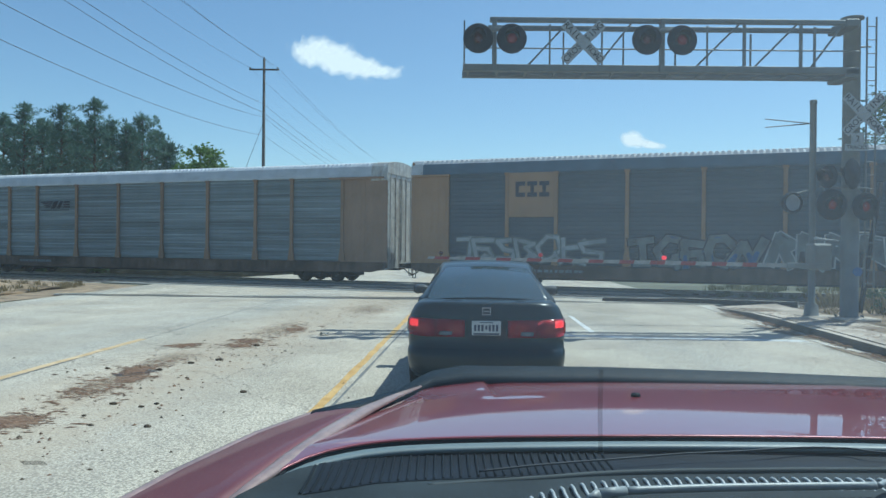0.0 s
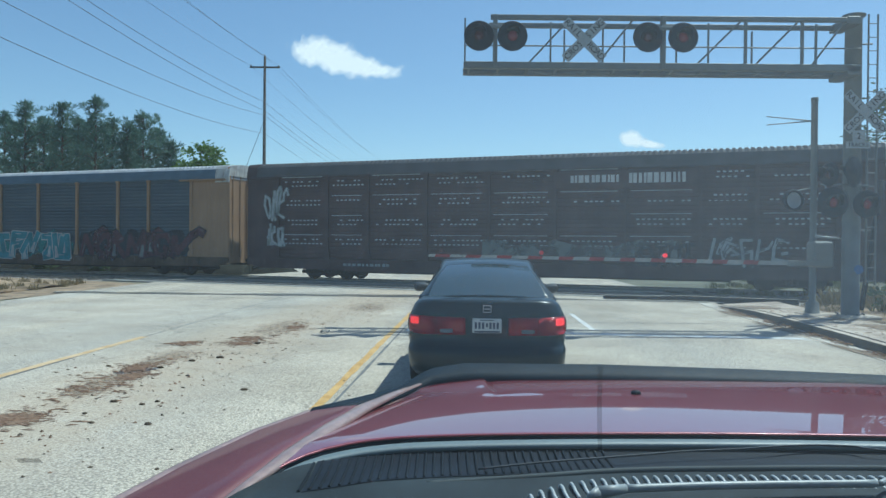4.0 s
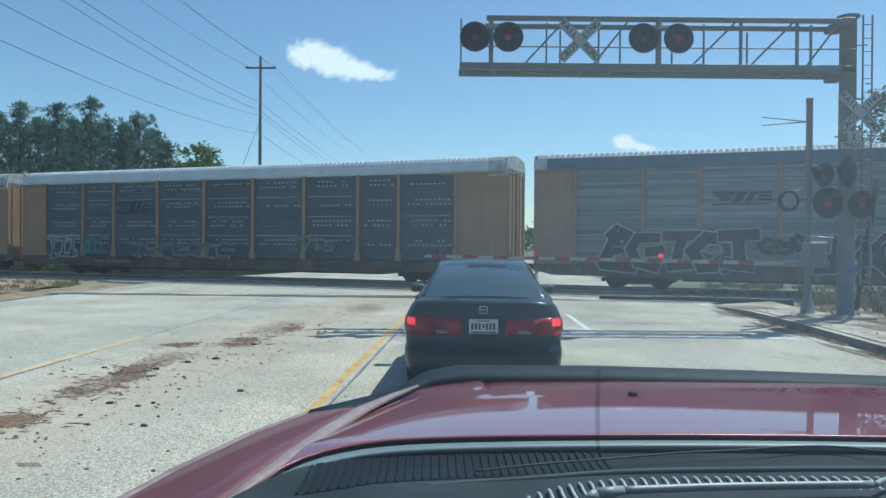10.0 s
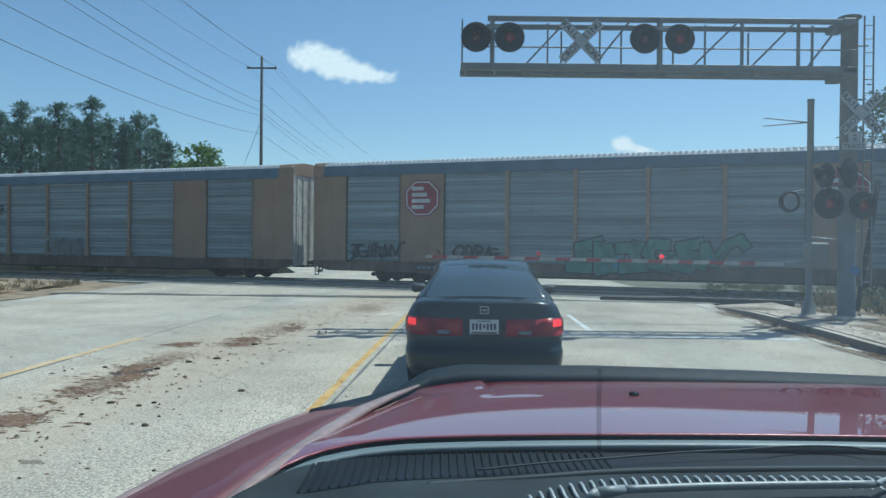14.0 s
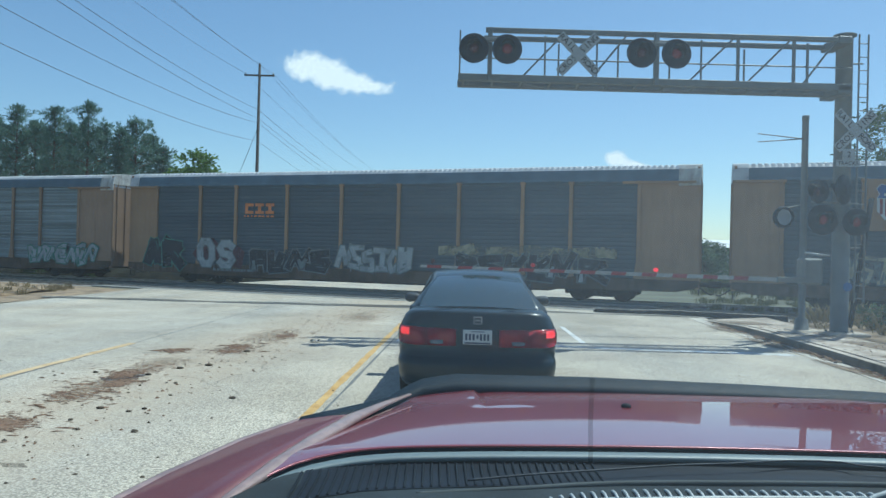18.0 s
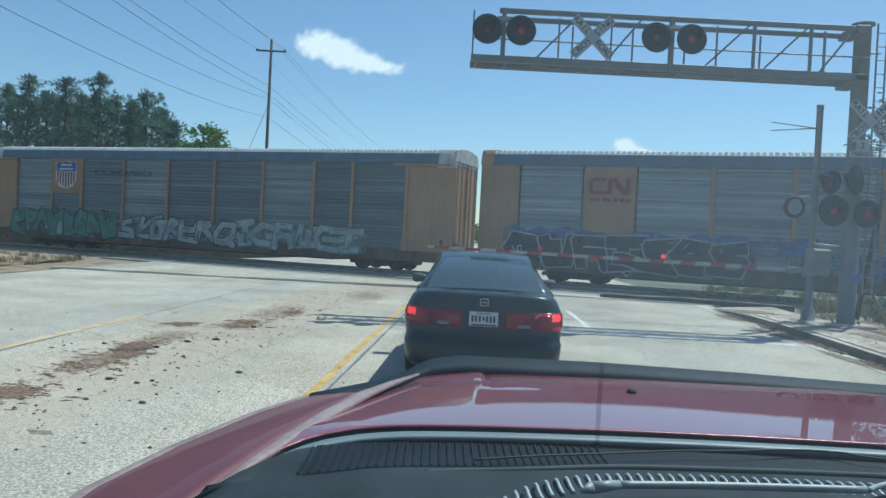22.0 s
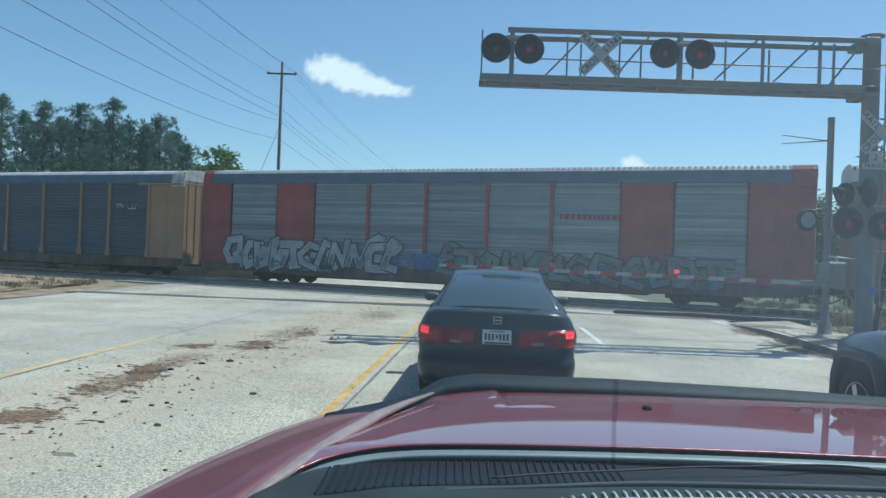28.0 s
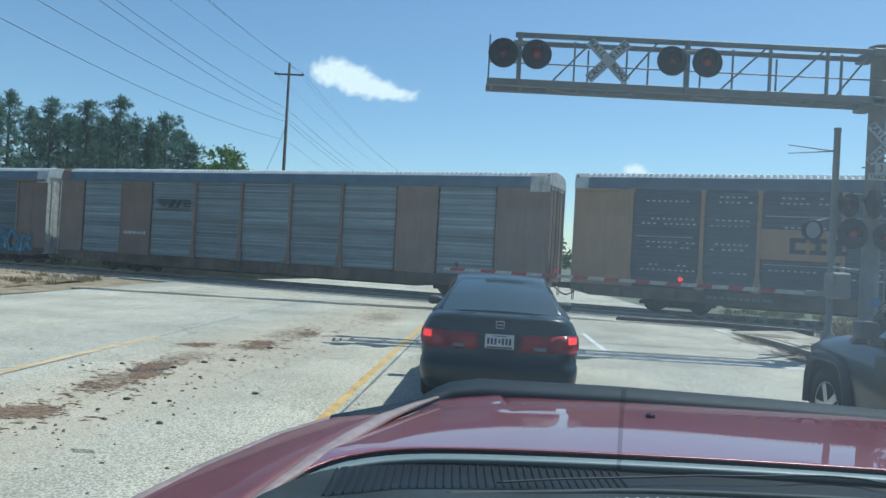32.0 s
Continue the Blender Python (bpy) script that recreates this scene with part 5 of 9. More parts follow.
            poly(bm, [(x0 + a * w, z0 + lo * h), (x0 + (a + 0.07) * w, z0 + lo * h), (x0 + (a + 0.07) * w, z0 + 0.6 * h), (x0 + a * w, z0 + 0.6 * h)], y - 0.001, 2)
        for a, b, zz in ((0.24, 0.76, 0.82), (0.17, 0.83, 0.67)):
            poly(bm, [(x0 + a * w, z0 + zz * h), (x0 + b * w, z0 + zz * h), (x0 + b * w, z0 + (zz + 0.07) * h), (x0 + a * w, z0 + (zz + 0.07) * h)], y - 0.002, 1)
    elif kind == "octagon":
        mats = ["logo_red", "logo_white"]
        oc = [(0.28, 0), (0.72, 0), (1, 0.28), (1, 0.72), (0.72, 1), (0.28, 1), (0, 0.72), (0, 0.28)]
        poly(bm, [(x0 + (0.5 + (a - 0.5) * 1.0) * w, z0 + b * h) for a, b in oc], y, 0)
        poly(bm, [(x0 + (0.5 + (a - 0.5) * 0.93) * w, z0 + (0.5 + (b - 0.5) * 0.93) * h) for a, b in oc], y - 0.001, 1)
        poly(bm, [(x0 + (0.5 + (a - 0.5) * 0.86) * w, z0 + (0.5 + (b - 0.5) * 0.86) * h) for a, b in oc], y - 0.002, 0)
        for i in range(4):
            zz = 0.72 - i * 0.17
            poly(bm, [(x0 + 0.2 * w, z0 + zz * h), (x0 + (0.55 + 0.09 * (i % 3)) * w, z0 + zz * h), (x0 + (0.55 + 0.09 * (i % 3)) * w, z0 + (zz + 0.1) * h), (x0 + 0.2 * w, z0 + (zz + 0.1) * h)], y - 0.003, 1)
    elif kind == "bars":        # unreadable small print
        rng = random.Random(int(s0 * 100))
        a = x0
        while a < x1 - 0.05:
            b = a + rng.uniform(0.08, 0.2)
            poly(bm, [(a, z0), (b, z0), (b, z1), (a, z1)], y)
            a = b + rng.uniform(0.03, 0.1)
    elif kind == "sheet":       # a plain plate
        poly(bm, [(x0, z0), (x1, z0), (x1, z1), (x0, z1)], y + 0.003)
    mark = part("marking", bm, mats, car)
    if kind == "bars":
        mark["kind"] = "stuff"


def build_car(offset, flush, frame_mat, panel_mat, roof_mat, label, end_mat=None, plate=False, dots=False, patch=(False, False), mixed=(), turned=False):
    """One car-carrying wagon: underframe, bogies, ribbed bays, end plates and roof."""
    car = thing("rail_wagon", None, label, "rail wagon", "wagons of the train")
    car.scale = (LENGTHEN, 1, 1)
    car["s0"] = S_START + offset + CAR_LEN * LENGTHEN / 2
    C2 = CAR_LEN / 2
    shared("underframe", UNDER, None, car)
    # below grey roofs, edges and top rails are blue-grey with their shade painted in
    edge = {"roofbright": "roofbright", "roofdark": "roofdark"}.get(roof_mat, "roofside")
    for sgn in (-1, 1):
        # the sill colour holds grime and the shadow under the wagon body
        shared("side_sill", SILL, "maroon" if frame_mat == "maroon" else "silldark", car, (0, sgn * (HALF - 0.02), 0), turn=0 if sgn < 0 else math.pi)
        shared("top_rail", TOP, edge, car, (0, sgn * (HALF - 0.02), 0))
    shared("far_side", FARSIDE, panel_mat, car, (0, HALF - 0.05, 0))
    shared("roof", ROOF, roof_mat, car)
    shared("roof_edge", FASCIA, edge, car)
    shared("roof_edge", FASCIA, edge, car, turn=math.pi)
    bays = [CAR_LEN - q for q in BAYS[::-1]] if turned else BAYS
    for i in range(len(WIDTHS)):
        g = 10 - i if turned else i
        solid = i in (0, 10) or (flush and i in (2, 8))
        if solid:
            shared("end_plate" if i in (0, 10) else "solid_panel", BLOCK[g], frame_mat, car, (bays[i] - C2, -HALF + 0.03, SILL_T))
        else:
            pm = mixed[i % len(mixed)] if mixed else panel_mat
            shared("side_panel", PANEL[g], pm, car, (bays[i] - C2 + 0.06, -HALF + 0.06, SILL_T + 0.03))
            if dots:
                shared("perforations", DOTS[g], "holelight", car, (bays[i] - C2, -HALF + 0.034, SILL_T))["kind"] = "stuff"
    for i in range(1, len(BAYS) - 1):
        if flush and i in (1, 2, 3, 8, 9, 10):
            continue
        shared("side_post", POST, frame_mat, car, (bays[i] - C2, -HALF, SILL_T))
    # right-hand ends alone go pale: white paint with the sun in its colour
    for k, (x, turn, pt) in enumerate(((-C2, 0, patch[0]), (C2, math.pi, patch[1]))):
        shared("end_door", END, "patch" if pt >= 2 else (end_mat or frame_mat), car, (x, 0, 0), turn=turn)
        shared("coupler", COUPLER, "under", car, (x, 0, 0), turn=turn)
        shared("roof_cap", CAP if pt else CAP_LOW, "patch" if pt in (1, 2) else (frame_mat if flush or frame_mat == "maroon" else roof_mat), car, (x, 0, 0), turn=turn, label="pale painted cap over the end corner" if pt in (1, 2) else "")
        if not flush:
            lg = shared("door_ledge", LEDGE, frame_mat, car, (x + (0.05 if k == 0 else -2.9), -HALF - 0.02, WALL_T - 0.06))
            lg.scale = (1.75 if k == 0 else 2.75, 1, 1)
        shared("end_step", STEP, "under", car, (x, 0, 0), turn=turn)
        shared("brake_hose", HOSE, "under", car, (x, 0, 0), turn=turn)
        tr = new("bogie")
        tr.parent, tr.location = car, ((4.1 if k == 0 else 23.6) - C2, 0, 0)
        shared("bolster", BOLSTER, None, tr)
        shared("brake_gear", GEAR, None, tr)
        for sy in (-1, 1):
            shared("side_frame", FRAME, None, tr, (0, sy * 1.0, 0), turn=0 if sy < 0 else math.pi)
            for sx in (-0.86, 0.86):
                shared("wheel", WHEEL, None, tr, (sx, sy * 0.75, 0.45), turn=0 if sy < 0 else math.pi)
        for sx in (-0.86, 0.86):
            shared("axle", AXLE, None, tr, (sx, 0, 0))
    if plate:
        a, b = bays[3 if turned else 2], bays[4 if turned else 3]
        z0, z1 = (2.3, 3.45) if turned else (3.0, WALL_T - 0.02)
        bm = bmesh.new()
        box(bm, a + 0.08 - C2, b - 0.08 - C2, -HALF - 0.062, -HALF + 0.02, z0, z1, 0.01)
        part("sign_plate", bm, frame_mat, car, "flat painted plate between two posts")
    if frame_mat != "brown":
        logo(car, "bars", 4.9, 7.2, 0.68, 0.8, "print_grey")
    return car


CARS = []


def add_car(i, *args, **kw):
    car = build_car(i * PITCH + NUDGE.get(i, 0.0), *args, **kw)
    CARS.append(car)
    return car


c = add_car(0, False, "tan", "silver", "roofbright", "silver-panelled car-carrying wagon with faded tan posts and a pale roof", patch=(False, 2))
logo(c, "mane", 6.4, 8.5, 3.55, 4.0)
c = add_car(1, False, "yellow", "darkpanel", "roofgrey", "grimy dark-panelled wagon with faded yellow posts and white graffiti", plate=True, patch=(False, True))
logo(c, "blocks", 4.35, 5.85, 3.85, 4.5)
graffito(c, 1.7, 8.0, 1.1, 2.2, "spray_grey", "spray_silver", "spray_white", 11, 7, weight=0.13)
graffito(c, 8.9, 13.8, 1.05, 2.2, "spray_black", "spray_grey", "spray_blue", 12, 5)
graffito(c, 13.9, 18.8, 1.05, 2.2, "spray_white", "spray_grey", "spray_black", 13, 5)
graffito(c, 19.4, 24.8, 0.95, 2.3, "spray_white", "spray_grey", "spray_black", 14, 5, weight=0.26)
c = add_car(2, False, "yellow", "darkpanel", "roofgrey", "grimy dark-panelled wagon with yellow posts and teal graffiti", patch=(False, True))
logo(c, "blocks", 6.7, 8.4, 3.55, 4.05, "logo_orange")
logo(c, "bars", 6.7, 8.4, 3.38, 3.46, "logo_orange")
graffito(c, 9.9, 10.8, 1.2, 1.8, "spray_grey", "spray_silver", "spray_grey", 20, 2, weight=0.12)
graffito(c, 11.4, 17.0, 0.8, 2.15, "spray_white", "spray_teal", "spray_white", 21, 5, 0.3, halo="wash_teal")
graffito(c, 17.9, 24.4, 0.85, 2.15, "spray_black", "spray_maroon", "spray_grey", 22, 7, 0.35, halo="spray_black")
logo(c, "sheet", 0.55, 0.95, 3.3, 3.75, "yellowline")
c = add_car(3, False, "maroon", "maroon", "roofdark", "dark maroon wagon with perforated panels and dull graffiti", dots=True, patch=(False, True))
logo(c, "sheet", 14.6, 20.2, 4.1, 4.75, "maroon")
logo(c, "bars", 15.2, 17.2, 4.3, 4.6, "logo_white")
logo(c, "bars", 17.5, 19.6, 4.25, 4.65, "logo_white")
graffito(c, 0.8, 1.7, 1.6, 2.6, "spray_grey", "spray_silver", "spray_grey", 31, 3, 0.3, weight=0.1)
graffito(c, 0.8, 1.7, 2.9, 4.2, "spray_grey", "spray_silver", "spray_grey", 34, 3, 0.3, weight=0.08)
smear(c, 11.5, 19.5, 1.1, 2.0, "spray_grey", 32)
graffito(c, 17.9, 20.0, 1.0, 1.8, "spray_black", "spray_black", "spray_grey", 35, 4, weight=0.12)
graffito(c, 20.4, 23.2, 1.0, 2.1, "spray_black", "spray_silver", "spray_black", 33, 5, weight=0.09)
c = add_car(4, False, "yellow", "midpanel", "roofgrey", "dull grey-panelled wagon with yellow posts and a shield mark", plate=True, patch=(False, 2))
logo(c, "shield", 4.45, 5.75, 3.35, 4.7)
graffito(c, 1.3, 5.5, 0.85, 2.1, "spray_silver", "spray_grey", "spray_teal", 41, 6, weight=0.1)
graffito(c, 17.4, 21.0, 0.8, 2.15, "spray_silver", "spray_black", "spray_black", 42, text="NAH", weight=0.3)
graffito(c, 22.6, 25.2, 1.2, 1.9, "spray_grey", "spray_grey", "spray_silver", 43, 4, weight=0.1)
c = add_car(5, False, "yellow", "midpanel", "roofgrey", "dull grey-panelled wagon with yellow posts, a shield mark and cream graffiti", plate=True, patch=(False, True))
logo(c, "shield", 4.45, 5.75, 3.35, 4.7)
lettering("slogan", "BUILDING AMERICA", 0.42, "logo_black", c, pose(8.9 - DATUM, FRONT - 0.005, 4.2) @ UP)
logo(c, "sheet", 2.75, 6.6, 0.86, 2.14, "spray_cream")
logo(c, "sheet", 2.87, 6.48, 0.95, 2.05, "spray_black", 0.001)
graffito(c, 3.1, 6.4, 1.05, 1.95, "spray_black", "spray_cream", "spray_cream", 51, text="POPE", weight=0.24)
graffito(c, 8.3, 9.4, 1.4, 2.1, "spray_grey", "spray_grey", "spray_silver", 55, 2, weight=0.08)
smear(c, 9.6, 22.4, 1.6, 2.4, "spray_teal", 56)
graffito(c, 9.7, 14.6, 0.85, 1.9, "spray_black", "spray_maroon", "spray_teal", 52, 6, 0.3)
graffito(c, 14.8, 22.4, 0.85, 1.95, "spray_teal", "spray_maroon", "spray_black", 53, 9, 0.3)
graffito(c, 22.4, 25.4, 0.8, 1.9, "spray_black", "spray_green", "spray_white", 54, 5, 0.2, weight=0.11)
c = add_car(6, False, "yellow", "darkpanel", "roofbright", "dark perforated wagon with yellow posts and a bright roof", dots=True, patch=(False, True))
logo(c, "mane", 6.3, 8.5, 3.3, 3.85)
graffito(c, 1.7, 3.6, 0.9, 2.05, "spray_white", "spray_grey", "spray_black", 61, 3, 0.15, weight=0.14)
graffito(c, 4.0, 5.6, 1.1, 2.1, "spray_grey", "spray_teal", "spray_black", 62, 3, weight=0.1)
graffito(c, 7.2, 13.4, 0.95, 1.8, "spray_grey", "spray_grey", "spray_black", 63, 7, 0.3, weight=0.12)
graffito(c, 16.6, 19.0, 1.4, 2.0, "spray_grey", "spray_grey", "spray_green", 64, 4, 0.3, weight=0.1)
c = add_car(7, False, "tan", "silver", "roofgrey", "silver-panelled wagon with bold black and white graffiti", patch=(False, True))
logo(c, "mane", 6.5, 8.6, 3.4, 3.85)
graffito(c, 2.5, 8.0, 0.85, 2.3, "spray_white", "spray_black", "spray_black", 71, 5, 0.2, weight=0.24)
graffito(c, 8.2, 9.7, 1.5, 2.05, "spray_black", "spray_black", "spray_black", 72, 3, weight=0.16)
graffito(c, 9.8, 10.6, 0.8, 1.4, "spray_white", "spray_black", "spray_black", 75, 1, weight=0.28)
graffito(c, 10.6, 14.8, 0.8, 2.2, "spray_white", "spray_black", "spray_black", 73, text="MOZ", weight=0.25)
graffito(c, 15.6, 18.6, 1.45, 2.0, "spray_black", "spray_black", "spray_black", 76, 5, weight=0.15)
graffito(c, 18.9, 25.0, 0.85, 2.2, "spray_white", "spray_black", "spray_black", 74, 6, 0.2, weight=0.22)
c = add_car(8, True, "tan", "silver", "roofgrey", "tan wagon with flush silver panels and a blue-grey roof", patch=(False, 3))
logo(c, "mane", 6.4, 8.6, 3.3, 3.75)
graffito(c, 11.7, 14.2, 1.0, 2.0, "spray_grey", "spray_grey", "spray_silver", 81, 5, 0.3, weight=0.08)
c = add_car(9, True, "tan", "silver", "roofgrey", "tan wagon with flush silver panels and two red octagon marks", patch=(False, 3))
logo(c, "octagon", 4.3, 5.9, 3.0, 4.6)
logo(c, "octagon", 20.6, 22.2, 3.0, 4.6)
smear(c, 1.7, 4.0, 1.1, 1.6, "spray_grey", 91)
graffito(c, 1.6, 4.0, 1.1, 1.75, "spray_black", "spray_black", "spray_black", 93, 6, weight=0.05)
graffito(c, 6.5, 8.6, 1.1, 1.75, "spray_black", "spray_black", "spray_black", 94, 4, weight=0.07)
graffito(c, 11.6, 17.4, 0.8, 1.95, "spray_black", "spray_green", "spray_teal", 92, 6, 0.25, weight=0.26)
c = add_car(10, False, "tan", "silver", "roofgrey", "silver-panelled wagon with huge square black graffiti letters", patch=(False, True))
logo(c, "bars", 6.5, 8.7, 3.35, 3.75, "logo_blue")
bm = bmesh.new()
for q in ([(3.0, 3.2), (3.9, 3.4), (4.6, 1.5), (4.2, 1.2)], [(4.2, 1.2), (5.0, 1.2), (5.9, 3.6), (5.0, 3.6)], [(6.4, 1.4), (8.5, 1.0), (8.6, 3.0), (6.6, 2.8)], [(8.9, 2.9), (12.1, 3.5), (12.2, 1.7), (11.1, 1.7), (11.0, 1.1), (9.9, 1.1), (9.9, 2.5), (8.9, 2.3)], [(13.2, 3.0), (16.8, 3.1), (16.4, 1.5), (14.4, 1.0), (13.5, 1.0)]):
    mid_a, mid_b = sum(a for a, b in q) / len(q), sum(b for a, b in q) / len(q)
    poly(bm, [(mid_a + (a - mid_a) * 1.1 - DATUM, mid_b + (b - mid_b) * 1.08) for a, b in q], FRONT - 0.003, 1)
    poly(bm, [(a - DATUM, b) for a, b in q], FRONT - 0.004, 0)
for q in ([(7.1, 2.2), (7.9, 2.1), (7.9, 1.6), (7.2, 1.7)], [(10.6, 2.9), (11.3, 2.9), (11.3, 2.3), (10.6, 2.3)], [(14.3, 2.3), (15.3, 2.3), (15.3, 1.6), (14.3, 1.6)]):
    poly(bm, [(a - DATUM, b) for a, b in q], FRONT - 0.006, 1)
part("graffiti", bm, ["spray_black", "spray_silver"], c, "huge square black graffiti letters")
graffito(c, 21.5, 26.0, 0.8, 1.6, "spray_green", "spray_silver", "spray_green", 102, 7, 0.2)
c = add_car(11, False, "yellow", "darkpanel", "roofgrey", "grimy dark-panelled wagon with yellow posts and bubble graffiti", patch=(False, True))
logo(c, "blocks", 6.6, 8.3, 3.5, 4.0, "logo_orange")
logo(c, "bars", 6.6, 8.3, 3.34, 3.42, "logo_orange")
graffito(c, 0.9, 3.0, 0.85, 2.2, "spray_green", "spray_black", "spray_black", 111, 2, 0.15, weight=0.28)
graffito(c, 4.1, 6.3, 0.85, 2.1, "spray_grey", "spray_silver", "spray_grey", 112, text="OS", weight=0.24, halo="spray_maroon")
graffito(c, 7.0, 11.1, 0.8, 1.75, "spray_grey", "spray_black", "spray_grey", 113, 4, 0.05, weight=0.3)
graffito(c, 11.7, 15.2, 0.95, 2.0, "spray_grey", "spray_silver", "spray_white", 114, 6, weight=0.16)
graffito(c, 17.3, 23.4, 0.75, 1.8, "spray_grey", "spray_black", "spray_silver", 115, 6, 0.1)
smear(c, 16.5, 24.0, 1.7, 2.3, "spray_cream", 116)
c = add_car(12, False, "yellow", "darkpanel", "roofgrey", "grimy dark-panelled wagon with a shield mark and washed-out paint", plate=True, patch=(False, True))
logo(c, "shield", 4.4, 5.7, 3.35, 4.7)
smear(c, 3.3, 6.0, 1.0, 2.3, "spray_silver", 121)
smear(c, 3.3, 11.0, 0.95, 2.2, "spray_silver", 122)
graffito(c, 3.2, 4.9, 1.1, 2.1, "spray_grey", "spray_cream", "spray_grey", 125, 3, weight=0.14)
smear(c, 14.5, 22.0, 1.0, 2.3, "spray_grey", 123)
graffito(c, 16.6, 21.0, 0.9, 1.7, "spray_grey", "spray_black", "spray_silver", 124, 6, 0.3, weight=0.14)
c = add_car(13, False, "yellow", "silver", "roofgrey", "silver-panelled wagon with a shield mark and long green graffiti", plate=True, mixed=("midpanel", "silver", "midpanel"), patch=(False, True))
logo(c, "shield", 4.3, 5.75, 3.3, 4.75)
lettering("slogan", "BUILDING AMERICA", 0.42, "logo_black", c, pose(8.9 - DATUM, FRONT - 0.005, 4.15) @ UP)
smear(c, 1.2, 23.0, 0.75, 1.9, "spray_silver", 134)
graffito(c, 1.2, 8.6, 0.8, 2.0, "spray_black", "spray_green", "spray_silver", 131, 8, 0.2, weight=0.26)
graffito(c, 8.9, 15.6, 0.8, 1.85, "spray_black", "spray_silver", "spray_green", 132, 7, 0.3, weight=0.2)
graffito(c, 15.8, 22.6, 0.8, 1.9, "spray_green", "spray_silver", "spray_green", 133, 6, 0.3, weight=0.2)
c = add_car(14, True, "yellow", "silver", "roofgrey", "yellow wagon with flush silver panels and layered graffiti", patch=(False, 3))
logo(c, "worm", 4.25, 5.85, 3.75, 4.4, "logo_red")
logo(c, "bars", 4.3, 5.8, 3.45, 3.6, "logo_red")
smear(c, 0.8, 12.6, 1.5, 2.4, "spray_blue", 141)
graffito(c, 1.1, 10.2, 0.75, 1.9, "spray_silver", "spray_black", "spray_maroon", 142, 7, 0.06, weight=0.3, halo="spray_black")
graffito(c, 11.6, 13.4, 0.95, 1.7, "spray_black", "spray_teal", "spray_black", 144, 4, 0.2, weight=0.1)
smear(c, 13.6, 22.0, 0.9, 1.9, "spray_blue", 146)
graffito(c, 13.8, 22.6, 0.85, 1.9, "spray_purple", "spray_teal", "spray_blue", 145, 9, 0.35, weight=0.07)
c = add_car(15, True, "yellow", "silver", "roofgrey", "yellow wagon with flush silver panels and purple-black graffiti", patch=(False, 3))
logo(c, "bracket", 4.2, 5.95, 3.35, 4.05)
smear(c, 7.5, 18.4, 1.1, 2.7, "spray_blue", 151)
graffito(c, 8.9, 17.4, 0.8, 2.2, "spray_purple", "spray_black", "spray_white", 152, 7, 0.15, weight=0.27, halo="wash_blue")
graffito(c, 20.2, 22.2, 1.2, 1.8, "spray_silver", "spray_grey", "spray_silver", 153, 4, 0.3, weight=0.1)
c = add_car(16, False, "yellow", "darkpanel", "roofgrey", "dark-panelled wagon with yellow posts and a looping white outline", plate=True, patch=(False, True))
logo(c, "worm", 4.3, 5.8, 3.75, 4.4, "logo_black")
graffito(c, 1.5, 5.0, 1.1, 2.3, "spray_silver", "darkpanel", "spray_silver", 161, 3, 0.25, weight=0.16)
graffito(c, 22.5, 24.0, 3.5, 3.8, "spray_black", "spray_silver", "spray_silver", 162, 2, weight=0.2)
c = add_car(17, True, "carred", "silver", "roofgrey", "faded red wagon with flush silver panels and silver graffiti", patch=(False, 3))
logo(c, "bars", 17.7, 20.2, 3.35, 3.55, "logo_red")
graffito(c, 1.2, 10.6, 0.8, 2.1, "spray_black", "spray_silver", "spray_grey", 171, 11, 0.3, weight=0.19)
smear(c, 10.0, 13.0, 0.9, 1.8, "spray_blue", 174)
smear(c, 12.4, 24.0, 0.7, 1.8, "spray_teal", 175)
graffito(c, 12.4, 24.0, 0.7, 1.9, "spray_black", "spray_grey", "spray_teal", 173, 12, 0.35, weight=0.17)
c = add_car(18, False, "brown", "midpanel", "roofgrey", "grey-panelled brown wagon with a shield mark and teal graffiti", plate=True, mixed=("midpanel", "midpanel", "silver"), patch=(False, 3))
logo(c, "shield", 4.35, 5.7, 3.3, 4.7)
lettering("slogan", "BUILDING AMERICA", 0.42, "logo_black", c, pose(8.8 - DATUM, FRONT - 0.005, 4.15) @ UP)
smear(c, 1.5, 6.4, 0.8, 1.7, "spray_cream", 184)
graffito(c, 1.5, 6.2, 0.85, 1.8, "spray_maroon", "spray_cream", "spray_maroon", 181, 7, 0.25, weight=0.15)
smear(c, 5.6, 7.6, 0.9, 1.7, "spray_blue", 183)
graffito(c, 20.6, 26.0, 0.75, 1.95, "spray_blue", "spray_teal", "spray_silver", 182, 6, 0.25, weight=0.12)
c = add_car(19, True, "brown", "silver", "roofgrey", "faded brown wagon with flush silver panels and a striped mark", patch=(False, True))
logo(c, "mane", 6.4, 8.7, 3.45, 3.95)
logo(c, "bars", 4.4, 5.8, 2.05, 2.2, "logo_white")
c = add_car(20, False, "yellow", "darkpanel", "roofgrey", "dark perforated wagon with yellow posts and a dull plate", plate=True, dots=True, turned=True)
logo(c, "blocks", 7.6, 9.6, 2.55, 3.15)


